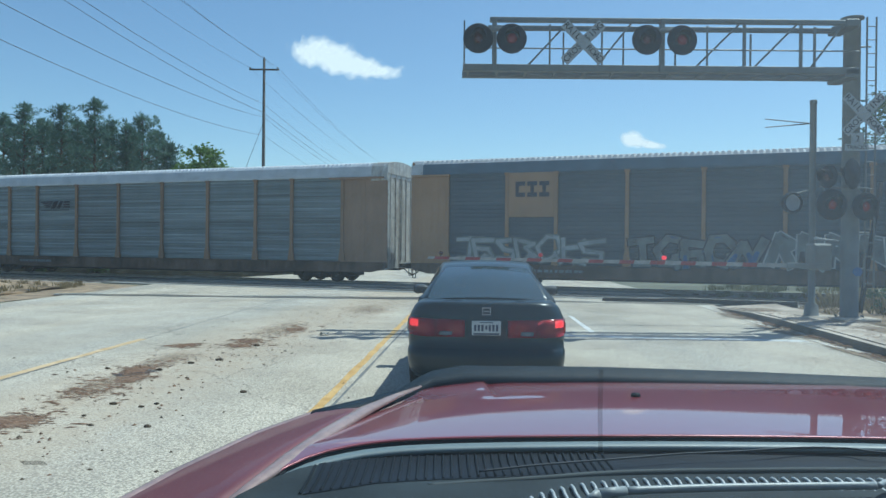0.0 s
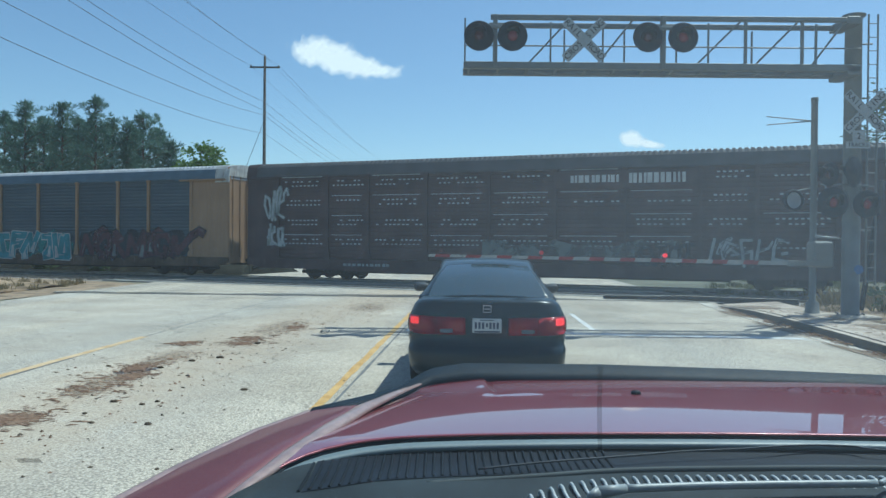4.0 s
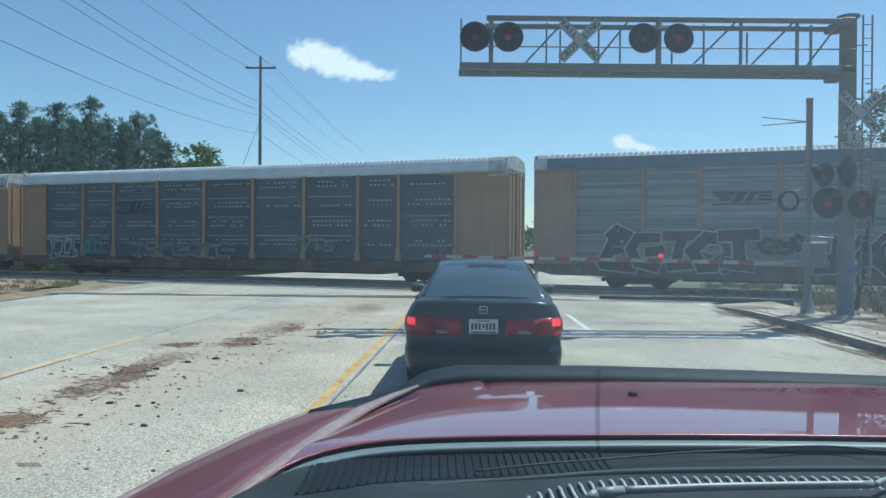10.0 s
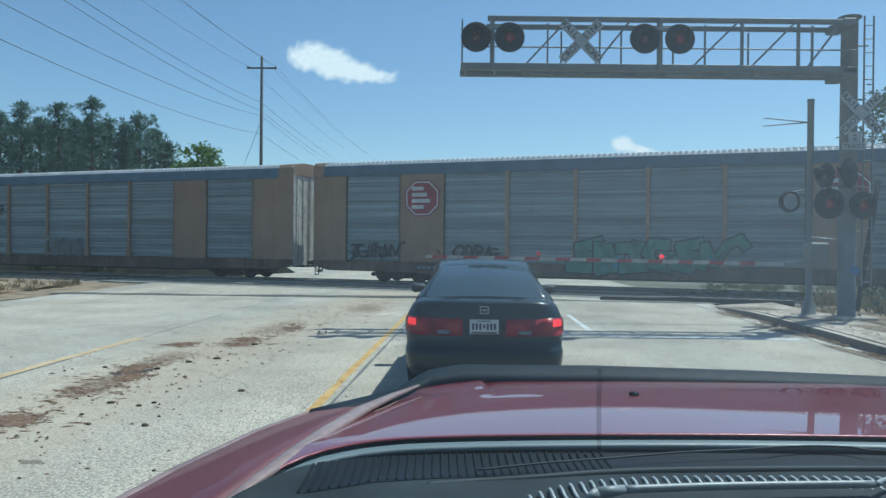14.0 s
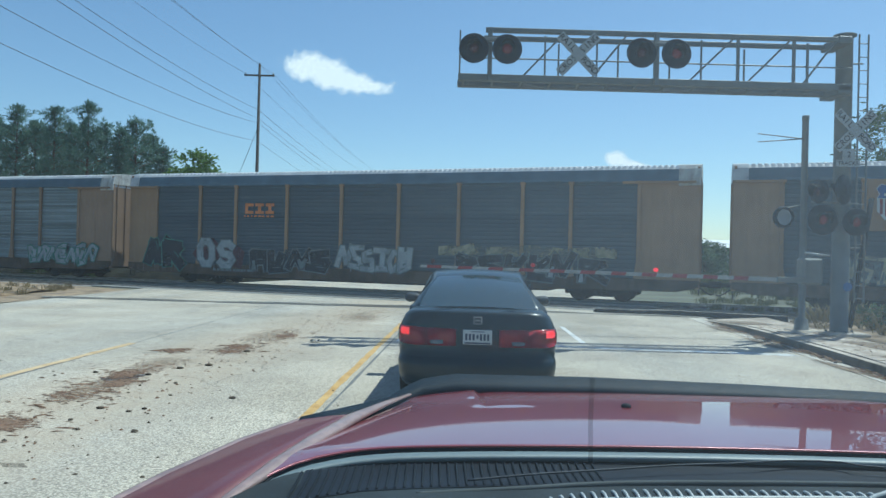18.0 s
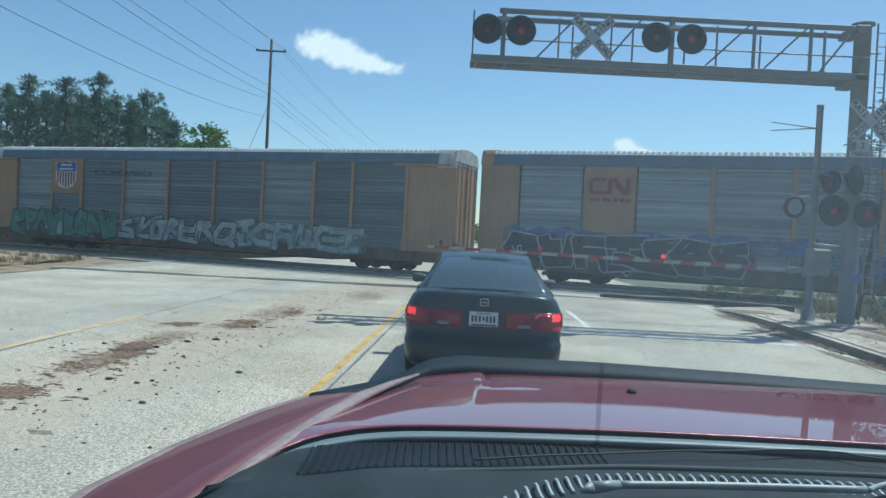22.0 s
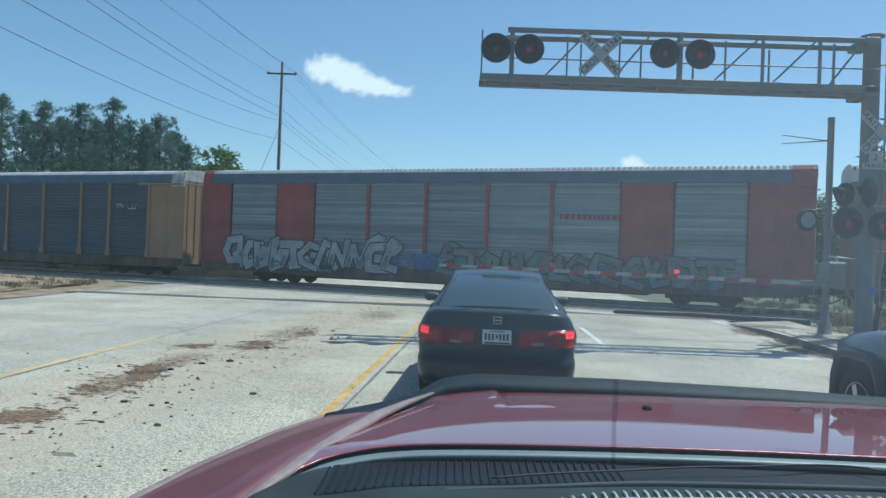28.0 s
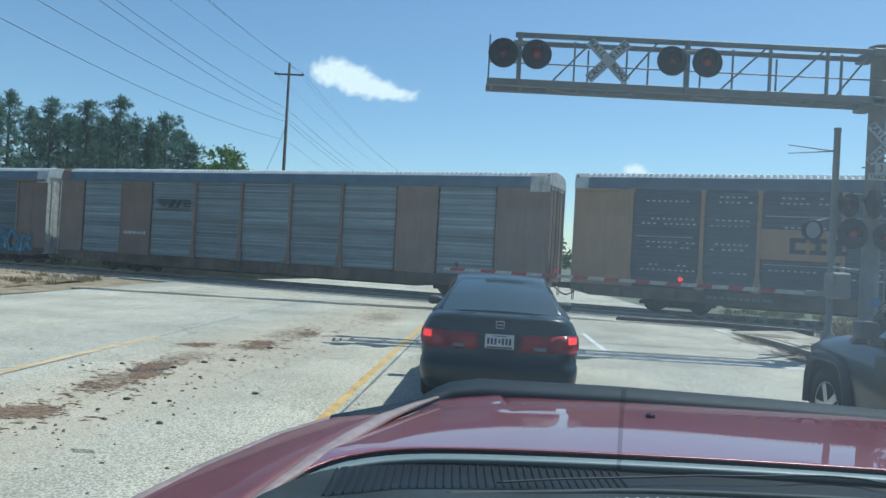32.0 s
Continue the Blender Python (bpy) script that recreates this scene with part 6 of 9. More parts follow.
def motions():
    """The train rolls past at a steady pace; the four-wheel drive creeps up and stops; the clouds drift."""
    for car in CARS:
        rows = []
        for t, gone in ROLLED:
            p = track_point(car["s0"] - gone, FAR_TRACK, RAIL_Z)
            rows.append((t, Matrix.Translation(p) @ Matrix.Rotation(-radians(THETA), 4, "Z")))
        walk(car, rows)
    for sheet, drift in CLOUDS:
        m = sheet.matrix_basis.copy()
        walk(sheet, [(0, m), (32, Matrix.Translation((drift, 0, -41.0)) @ m)])
    walk(FOUR_BY_FOUR, [(t, drive_pose(y)) for t, y in FOUR_ROWS])

# ---- own vehicle ----
VX = 0.56
own = thing("red_vehicle", pose(VX, 0, 0), "red metallic vehicle with a dark deflector on its bonnet", "car")


def vpart(name, bm, mat, label="", smooth=False, parent=None):
    bmesh.ops.translate(bm, vec=(-VX, 0, 0), verts=list(bm.verts))
    return part(name, bm, mat, parent or own, label, smooth)


def hood_rear(w):
    x = -0.305 + 1.86 * w
    return x, 1.339 - 0.088 * min(0.5, (x - 0.54) ** 2) - 0.22 * math.exp(-((x + 0.305) / 0.07))


def hood_front(w):
    x = -0.05 + 1.42 * w
    return x, 2.02 - 0.03 * x - 0.05 * math.exp(-(x + 0.05) / 0.05) - 0.10 * max(0, w - 0.8) / 0.2


def ease(v):
    v = max(0.0, min(1.0, v))
    return v * v * (3 - 2 * v)


def hood_z(x, y):
    t, q = y - 1.3, min(x, 0.6)
    z = 1.452 - (0.0365 - 0.06 * q + 0.05 * q * q) * t - 0.03 * t * t if t > 0 else 1.452 + 0.03 * t - 0.35 * t * t
    z -= 0.0025 * ((x - 0.52 - 0.05 * y) / 0.7) ** 4
    # the raised lip that stops short at a crease, and the small flat beside its foot
    z += (0.006 * ease((y - 1.83) / 0.17) + 0.002 * ease((y - 1.7) / 0.1) * ease((x - 0.06) / 0.05)) * (1 - ease((x - 0.112 - 0.1 * max(0.0, 1.9 - y)) / 0.016))
    z += 0.0016 * ease((y - 1.725) / 0.045) * ease((x - 0.135) / 0.01) * (1 - ease((x - 0.2) / 0.08))
    z -= 0.010 * math.exp(-max(0.0, x - (-0.30 + 0.34 * (y - 1.05) * 0.78)) / 0.055)
    return z


bm = bmesh.new()
secs = []
for w in sorted([(i / 40) ** 1.35 for i in range(41)] + [0.081 + 0.0028 * i for i in range(34)]):
    (xr, yr), (xf, yf) = hood_rear(w), hood_front(w)
    row = [(xr, yr - 0.001, hood_z(xr, yr) - 0.0045), (xr, yr - 0.0035, hood_z(xr, yr) - 0.0022)]
    for j in range(49):
        v = j / 48 if j > 1 else (0.0015, 0.009)[j]
        x, y = xr + (xf - xr) * v, yr + (yf - yr) * v
        row.append((x, y, hood_z(x, y)))
    row.append((xf, yf + 0.012, hood_z(xf, yf) - 0.012))
    row.append((xf, yf + 0.014, hood_z(xf, yf) - 0.06))
    secs.append(row)
loft(bm, secs, caps=False)
bmesh.ops.recalc_face_normals(bm, faces=list(bm.faces))
vpart("bonnet", bm, "redpaint", "red metallic bonnet with a soft power bulge", True)
# a black strip paints the shaded gap between bonnet and seal
bm = bmesh.new()
loft(bm, [[(x, y - 0.0015, hood_z(x, y) - 0.0035), (x, y - 0.0025, hood_z(x, y) - 0.016), (x, y + 0.004, hood_z(x, y) - 0.016), (x, y + 0.004, hood_z(x, y) - 0.0055)] for x, y in (hood_rear((i / 40) ** 1.35) for i in range(1, 41))], close=True)
bmesh.ops.recalc_face_normals(bm, faces=list(bm.faces))
vpart("bonnet_flange", bm, "black", "black strip for the shade under the bonnet's rear edge")
# fenders: the near one is seen, the other mirrors it
CREASE = [(-0.352, 0.82, 1.41), (-0.33, 0.96, 1.418), (-0.305, 1.073, 1.426), (-0.262, 1.241, 1.438), (-0.222, 1.41, 1.441), (-0.17, 1.622, 1.438), (-0.119, 1.778, 1.432), (-0.063, 1.926, 1.425)]
EDGE = [(-0.575, 0.80, 1.35), (-0.56, 0.95, 1.355), (-0.548, 1.16, 1.36), (-0.5, 1.40, 1.36), (-0.42, 1.682, 1.36), (-0.325, 1.873, 1.364), (-0.26, 1.893, 1.368), (-0.205, 1.886, 1.372), (-0.203, 1.885, 1.3)]
FOLD = [(-0.352, 0.82, 1.41), (-0.33, 0.96, 1.418), (-0.305, 1.073, 1.426), (-0.262, 1.241, 1.436), (-0.237, 1.35, 1.438), (-0.212, 1.46, 1.438), (-0.193, 1.55, 1.436), (-0.176, 1.615, 1.43), (-0.172, 1.62, 1.33)]   # where the fender meets the bonnet


def fender(flip):
    bm = bmesh.new()
    secs = []
    for (cx, cy, cz), (ex, ey, ez) in zip(FOLD, EDGE):
        row = [(cx + 0.006, cy, cz - 0.03), (cx - 0.004, cy, cz - 0.002)]
        for k in (0.12, 0.3, 0.5, 0.7, 0.85, 0.95):
            row.append((cx + (ex - cx) * k, cy + (ey - cy) * k, cz + (ez - cz) * k ** 1.5 - 0.004 * math.sin(math.pi * k)))
        row += [(ex, ey, ez - 0.004), (ex - 0.03, ey + 0.01, ez - 0.05), (ex - 0.05, ey + 0.02, ez - 0.22), (ex - 0.05, ey + 0.02, ez - 0.6)]
        secs.append([((1.04 + 0.1 * y - x) if flip else x, y, z) for x, y, z in row])
    loft(bm, secs, caps=False)
    bmesh.ops.recalc_face_normals(bm, faces=list(bm.faces))
    return bm


# fenders in a darker copy of the bonnet red, for their dim reflections
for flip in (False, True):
    vpart("fender", fender(flip), "dullred", "red fender in a darker, duller tone", True)
# the pale edge colour holds dust and the highlight along the curve
for name, line, r_, lift in (("bonnet_edge", [(x + 0.007, y, z) for x, y, z in CREASE[1:]], 0.0125, -0.009), ("fender_edge", EDGE[:-1], 0.009, -0.003)):
    bm = bmesh.new()
    secs = []
    for k, (x, y, z) in enumerate(line):
        nx = line[min(k + 1, len(line) - 1)]
        pv = line[max(k - 1, 0)]
        d = (Vector(nx) - Vector(pv)).normalized()
        sd = d.cross(Vector((0, 0, 1))).normalized()
        upv = sd.cross(d)
        s_ = min(1.0, 0.2 + max(0.0, y - 0.97) * 2.6, 0.25 + max(0.0, 1.94 - y) * 2.2) if name == "bonnet_edge" else 1.0
        secs.append([Vector((x, y, z + lift * s_)) + sd * r_ * s_ * 1.5 * math.cos(q) + upv * r_ * s_ * 0.75 * math.sin(q) for q in [2 * math.pi * i / 10 for i in range(10)]])
    loft(bm, secs, close=True)
    bmesh.ops.recalc_face_normals(bm, faces=list(bm.faces))
    vpart(name, bm, "dustedge", "rounded edge pale with dust and a painted highlight", True)
# the dark deflector along the front edge
DEF = [(-0.325, 1.853, 1.3735, 1.352), (-0.258, 1.902, 1.381, 1.36), (-0.19, 1.948, 1.389, 1.366), (-0.117, 1.972, 1.403, 1.376), (-0.059, 2.034, 1.43, 1.395), (-0.025, 2.05, 1.443, 1.403), (0.06, 2.075, 1.4535, 1.405), (0.45, 2.075, 1.4535, 1.403), (0.87, 2.06, 1.446, 1.40), (1.25, 2.04, 1.436, 1.395), (1.42, 1.98, 1.42, 1.385), (1.52, 1.9, 1.39, 1.37)]
bm = bmesh.new()
loft(bm, [[(x + 0.01, y - 0.07, zb + 0.012), (x, y - 0.03, (zt + zb) / 2 + 0.008), (x, y, zt), (x, y + 0.006, zt), (x, y - 0.012, (zt + zb) / 2), (x + 0.01, y - 0.03, zb - 0.02)] for x, y, zt, zb in DEF], close=True)
bmesh.ops.recalc_face_normals(bm, faces=list(bm.faces))
vpart("bug_deflector", bm, "deflector", "smoked plastic deflector along the bonnet edge")
# seal between bonnet and cowl, cowl plate, vent, teeth, wiper and washer nozzle
bm = bmesh.new()
secs = []
for i in range(36):
    w = (i / 35) ** 1.6
    x, y = hood_rear(w)
    z = hood_z(x, y)
    secs.append([(x, y - 0.008, z - 0.022), (x, y - 0.011, z - 0.010), (x, y - 0.016, z - 0.0075), (x, y - 0.036, z - 0.008), (x, y - 0.041, z - 0.011), (x, y - 0.042, z - 0.016), (x, y - 0.02, z - 0.03)])
loft(bm, secs, close=True)
pipe(bm, [(x + 0.026, y - 0.012, z - 0.016) for x, y, z in CREASE[:3]] + [(-0.287, 1.085, 1.4175)], 0.009, 8)
bmesh.ops.recalc_face_normals(bm, faces=list(bm.faces))
vpart("bonnet_seal", bm, "trimgrey", "grey rubber seal behind the bonnet", True)


def cowl_front(x):
    return 1.315 - 0.088 * min(0.5, (x - 0.54) ** 2) - 0.215 * math.exp(-(x + 0.29) / 0.07)


def vent_rear(x):
    """Where the black vent sheet ends."""
    pts = ((-0.24, 1.05), (-0.142, 1.10), (-0.095, 1.126), (0.015, 1.148), (0.168, 1.168), (0.42, 1.2), (1.6, 1.215))
    for (xa, ya), (xb, yb) in zip(pts, pts[1:]):
        if x <= xb:
            return ya + (yb - ya) * (x - xa) / (xb - xa)
    return pts[-1][1]


bm = bmesh.new()
xs = [-0.32, -0.29, -0.26, -0.23, -0.2, -0.17, -0.14, -0.1, -0.05, 0.0, 0.1, 0.2, 0.3, 0.45, 0.6, 0.9, 1.2, 1.55]
loft(bm, [[(x, cowl_front(x), 1.431), (x, (cowl_front(x) * 2 + vent_rear(x)) / 3, 1.424), (x, vent_rear(x), 1.4265), (x, vent_rear(x) - 0.05, 1.421), (x, min(1.08, vent_rear(x) - 0.09), 1.413), (x, 0.9, 1.40), (x, 0.9, 1.36)] for x in xs], caps=False)
bmesh.ops.recalc_face_normals(bm, faces=list(bm.faces))
vpart("cowl", bm, "cowlplastic", "black plastic cowl below the windscreen", True)
# a black sheet just above the cowl paints the shade inside the vent
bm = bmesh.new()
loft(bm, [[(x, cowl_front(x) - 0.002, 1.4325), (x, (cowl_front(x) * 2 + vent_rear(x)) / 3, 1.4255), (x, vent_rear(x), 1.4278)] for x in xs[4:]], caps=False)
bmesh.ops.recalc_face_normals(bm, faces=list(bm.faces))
vpart("vent_recess", bm, "black", "black sheet laid on the cowl for the vent's shade", True)
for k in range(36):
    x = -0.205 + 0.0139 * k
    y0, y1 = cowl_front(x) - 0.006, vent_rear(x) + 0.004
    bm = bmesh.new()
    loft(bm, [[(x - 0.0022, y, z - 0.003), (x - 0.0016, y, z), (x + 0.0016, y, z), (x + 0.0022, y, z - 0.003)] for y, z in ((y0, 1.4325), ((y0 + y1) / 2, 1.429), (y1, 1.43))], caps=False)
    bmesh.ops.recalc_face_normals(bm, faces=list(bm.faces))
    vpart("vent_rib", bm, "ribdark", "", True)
bm = bmesh.new()
sweep(bm, [(-0.02, 1.13, 1.4205), (0.07, 1.146, 1.4225), (0.164, 1.162, 1.4245), (0.248, 1.178, 1.4265), (0.343, 1.19, 1.4275), (0.485, 1.199, 1.428), (0.734, 1.208, 1.428), (1.5, 1.21, 1.428)], 0.0058, 8)
vpart("cowl_bead", bm, "beadgrey", "raised bead along the cowl", True)
bm = bmesh.new()
sweep(bm, [(-0.0015, 0.021, -0.002), (-0.001, 0.017, 0.0032), (0.0, 0.006, 0.0036), (0.001, -0.003, 0.0005), (0.003, -0.012, -0.0028), (0.005, -0.022, -0.005)], 0.0028, 7)
# teeth much paler than the cowl: the sun's glint is in their colour
TOOTH = keep(bm, "tooth_mesh", "toothgrey", True)
for k in range(50):
    x = 0.098 + 0.0172 * k
    shared("vent_tooth", TOOTH, None, own, (x - VX, 1.157 - 0.077 * math.exp(-(x - 0.157) / 0.09), 1.4215))
bm = bmesh.new()
sweep(bm, [(0.06, 1.16, 1.436), (0.167, 1.186, 1.44), (0.304, 1.221, 1.441), (0.408, 1.248, 1.442), (0.513, 1.267, 1.442), (0.626, 1.294, 1.442), (0.716, 1.292, 1.442), (0.777, 1.268, 1.441), (1.1, 1.21, 1.44)], 0.0018, 8)
vpart("wiper_blade", bm, "plastic", "thin dark wiper blade lying on the cowl", True)
bm = bmesh.new()
tube(bm, (0.212, 1.063, 1.427), (0.229, 1.069, 1.431), 0.003, 0.0095, 10)
tube(bm, (0.229, 1.069, 1.431), (0.272, 1.082, 1.433), 0.0095, 0.007, 10)
sweep(bm, [(0.272, 1.082, 1.433), (0.401, 1.096, 1.434), (0.533, 1.106, 1.434), (0.657, 1.113, 1.434)], 0.006, 10)
sweep(bm, [(0.66, 1.109, 1.435), (0.695, 1.134, 1.436), (0.8, 1.175, 1.442), (1.1, 1.21, 1.446)], 0.0045, 8)
vpart("wiper_arm", bm, "armgrey", "weathered grey wiper arm", True)
bm = bmesh.new()
lathe(bm, [(0.012, -0.004), (0.012, 0.004), (0.009, 0.008), (0.0, 0.009)], pose(0.4607, 1.75, hood_z(0.46, 1.75)), 12)
vpart("washer_nozzle", bm, "black", "small black washer nozzle on the bonnet")
# windscreen: a thin pane whose dusty film also carries painted haze
glass = bpy.data.materials.new("hazy_windscreen")
glass.use_nodes = True
_g = glass.node_tree
_tr, _df, _mx = _g.nodes.new("ShaderNodeBsdfTransparent"), _g.nodes.new("ShaderNodeBsdfDiffuse"), _g.nodes.new("ShaderNodeMixShader")
_tl, _m2 = _g.nodes.new("ShaderNodeBsdfTranslucent"), _g.nodes.new("ShaderNodeMixShader")
_tr.inputs[0].default_value = (0.93, 0.96, 0.96, 1)
_df.inputs[0].default_value = _tl.inputs[0].default_value = (0.44, 0.51, 0.57, 1)
_nz = _g.nodes.new("ShaderNodeTexNoise")
_nz.inputs["Scale"].default_value, _nz.inputs["Detail"].default_value = 2.0, 3
_mr = _g.nodes.new("ShaderNodeMapRange")
_mr.inputs["To Min"].default_value, _mr.inputs["To Max"].default_value = 0.015, 0.185
_co = _g.nodes.new("ShaderNodeTexCoord")
_g.links.new(_co.outputs["Object"], _nz.inputs[0])
# glare put into the film: strongest at the right, weaker low down and at the top
_sx, _ra = _g.nodes.new("ShaderNodeSeparateXYZ"), _g.nodes.new("ShaderNodeMapRange")
_g.links.new(_co.outputs["Object"], _sx.inputs[0])
_ra.interpolation_type = "SMOOTHSTEP"
_ra.inputs["From Min"].default_value, _ra.inputs["From Max"].default_value = -0.85, -0.1
_ra.inputs["To Min"].default_value, _ra.inputs["To Max"].default_value = 0.08, 1.0
_g.links.new(_sx.outputs[0], _ra.inputs["Value"])
_bl = _g.nodes.new("ShaderNodeMath")
_bl.operation = "MULTIPLY_ADD"
_bl.inputs[1].default_value = 0.35
_g.links.new(_nz.outputs[0], _bl.inputs[0])
_g.links.new(_ra.outputs[0], _bl.inputs[2])
_rz = _g.nodes.new("ShaderNodeMapRange")
_rz.interpolation_type = "SMOOTHSTEP"
_rz.inputs["From Min"].default_value, _rz.inputs["From Max"].default_value = 1.62, 1.80
_rz.inputs["To Min"].default_value, _rz.inputs["To Max"].default_value = 0.2, 1.0
_g.links.new(_sx.outputs[2], _rz.inputs["Value"])
_bz = _g.nodes.new("ShaderNodeMath")
_bz.operation = "MULTIPLY"
_g.links.new(_bl.outputs[0], _bz.inputs[0])
_g.links.new(_rz.outputs[0], _bz.inputs[1])
_ru, _bu = _g.nodes.new("ShaderNodeMapRange"), _g.nodes.new("ShaderNodeMath")
_ru.inputs["From Min"].default_value, _ru.inputs["From Max"].default_value = 1.82, 1.97
_ru.inputs["To Min"].default_value, _ru.inputs["To Max"].default_value = 1.0, 0.85
_g.links.new(_sx.outputs[2], _ru.inputs["Value"])
_bu.operation = "MULTIPLY"
_g.links.new(_bz.outputs[0], _bu.inputs[0])
_g.links.new(_ru.outputs[0], _bu.inputs[1])
_g.links.new(_bu.outputs[0], _mr.inputs["Value"])
_g.links.new(_df.outputs[0], _m2.inputs[1])
_g.links.new(_tl.outputs[0], _m2.inputs[2])
_m2.inputs[0].default_value = 0.6
_g.links.new(_mr.outputs[0], _mx.inputs[0])
_g.links.new(_tr.outputs[0], _mx.inputs[1])
_g.links.new(_m2.outputs[0], _mx.inputs[2])
_g.links.new(_mx.outputs[0], _g.nodes["Material Output"].inputs[0])
M["windscreen"] = glass
for _n, _c, _k in (("streak", (0.03, 0.035, 0.05), 0.4), ("fleck", (0.12, 0.13, 0.12), 0.6)):
    M[_n] = material(_n + "_on_glass", _c, 0.9, 0, 40, 0.2, None, 200, 0.0, spec=0.0)
    wear_away(M[_n], 60.0, 0.2, 0.8, _k * 0.6, _k)
bm = bmesh.new()
loft(bm, [[(-0.62 + 2.4 * i / 12, 1.04 - 0.62 * k - 0.16 * ((i - 6) / 6) ** 2, 1.40 + 0.62 * k) for k in (0, 0.25, 0.5, 0.75, 1)] for i in range(13)], caps=False)
ob = vpart("windscreen", bm, "windscreen", "clear windscreen with a film of dust and painted haze", True)
ob.visible_shadow = False
# the long dark line paints the edge of a dashboard reflection; the fleck is dirt
for name, mat, x0, x1, pts in (("windscreen_streak", "streak", 0.0, 0.0055, ((0.163, 0.772, 1.667), (0.175, 0.83, 1.609), (0.19, 0.894, 1.545))), ("windscreen_fleck", "fleck", -0.012, 0.012, ((-0.4045, 0.731, 1.5785), (-0.404, 0.733, 1.5765), (-0.4035, 0.737, 1.5725)))):
    bm = bmesh.new()
    loft(bm, [[(x + x0, y - 0.004, z - 0.004), (x + x1, y - 0.004, z - 0.004)] for x, y, z in pts], caps=False)
    mark = vpart(name, bm, mat, "thin dark line painted for a reflection's edge in the windscreen" if mat == "streak" else "small dull fleck on the windscreen")
    mark.visible_shadow = False
# the rest of the body, outside the driver's view
bm = bmesh.new()
loft(bm, [[(x + 0.62, y, z) for x, z in ((-s, 0.35), (-s - 0.02, 0.75), (-s + 0.06, top), (s - 0.06, top), (s + 0.02, 0.75), (s, 0.35))] for y, s, top in ((2.28, 0.72, 0.95), (2.2, 0.82, 1.2), (2.02, 0.86, 1.31))], close=True)
bmesh.ops.recalc_face_normals(bm, faces=list(bm.faces))
vpart("front_bumper", bm, "redpaint", "", True)
for sgn, sx in ((-1, -0.5), (1, 1.62)):
    bm = bmesh.new()
    loft(bm, [[(sx, y, 0.42), (sx + sgn * 0.06, y, 0.6), (sx + sgn * 0.075, y, 1.0), (sx + sgn * 0.04, y, 1.3), (sx - sgn * 0.03, y, 1.34), (sx - sgn * 0.05, y, 0.42)] for y in (0.86, 0.2, -0.6, -1.6, -2.6, -3.3)], close=True)
    bmesh.ops.recalc_face_normals(bm, faces=list(bm.faces))
    side = vpart("body_side", bm, "redpaint", "", True)
    for y0, y1 in ((-0.35, 0.75), (-1.45, -0.4)):
        bm = bmesh.new()
        box(bm, min(sx + sgn * 0.06, sx + sgn * 0.085), max(sx + sgn * 0.06, sx + sgn * 0.085), y0, y1, 0.5, 1.22, 0.01)
        d = vpart("door", bm, "redpaint")
        bm = bmesh.new()
        box(bm, min(sx + sgn * 0.07, sx + sgn * 0.11), max(sx + sgn * 0.07, sx + sgn * 0.11), y0 + 0.08, y0 + 0.25, 1.08, 1.11, 0.005)
        vpart("door_handle", bm, "black", "", False, d)
    for y0, y1 in ((-0.5, 0.0), (-1.45, -0.55), (-2.7, -1.55)):
        bm = bmesh.new()
        loft(bm, [[(sx, y, 1.34), (sx - sgn * 0.1, y, 1.98)] for y in (y0, y1)], caps=False)
        bmesh.ops.solidify(bm, geom=list(bm.faces), thickness=0.006)
        vpart("side_window", bm, "tint", "tinted side glass")
    for y in (-0.52, -1.5, -2.8):
        bm = bmesh.new()
        tube(bm, (sx, y, 1.3), (sx - sgn * 0.1, y, 2.02), 0.04, 0.04, 8)
        vpart("roof_pillar", bm, "plastic")
    for y in (1.35, -2.35):
        bm = bmesh.new()
        lathe(bm, [(0.22, -0.1), (0.36, -0.11), (0.38, -0.05), (0.38, 0.05), (0.36, 0.11), (0.22, 0.1)], pose(sx, y, 0.38, 0, 90), 24)
        w = vpart("wheel", bm, "rubber", "black tyre")
        bm = bmesh.new()
        lathe(bm, [(0.0, 0.06), (0.2, 0.07), (0.225, 0.1), (0.225, -0.1), (0.0, -0.06)], pose(sx, y, 0.38, 0, 90 * sgn), 20)
        vpart("rim", bm, "alloy", "", False, w)
bm = bmesh.new()
box(bm, -0.5, 1.62, -3.36, -3.2, 0.42, 1.3, 0.05)
vpart("tailgate", bm, "redpaint")
bm = bmesh.new()
loft(bm, [[(-0.48, -3.22, 1.3), (1.6, -3.22, 1.3)], [(-0.38, -2.88, 2.0), (1.5, -2.88, 2.0)]], caps=False)
bmesh.ops.solidify(bm, geom=list(bm.faces), thickness=0.006)
vpart("rear_window", bm, "tint", "tinted rear glass")
bm = bmesh.new()
loft(bm, [[(-0.40, y, z), (-0.2, y, z + 0.05), (0.56, y, z + 0.07), (1.32, y, z + 0.05), (1.52, y, z), (1.52, y, z - 0.04), (-0.40, y, z - 0.04)] for y, z in ((0.40, 2.03), (0.0, 2.06), (-1.5, 2.08), (-2.9, 2.03))], close=True)
bmesh.ops.recalc_face_normals(bm, faces=list(bm.faces))
vpart("cab_roof", bm, "redpaint", "", True)
bm = bmesh.new()
box(bm, -0.42, 1.55, -3.1, 0.9, 0.5, 0.62)
vpart("cabin_floor", bm, "plastic")

# ---- the sedan in front ----
SED = pose(0.512, 8.55, 0, 0, 0, -2.9)
sedan = thing("sedan", SED, "black saloon car stopped with its tail lamps lit", "car")
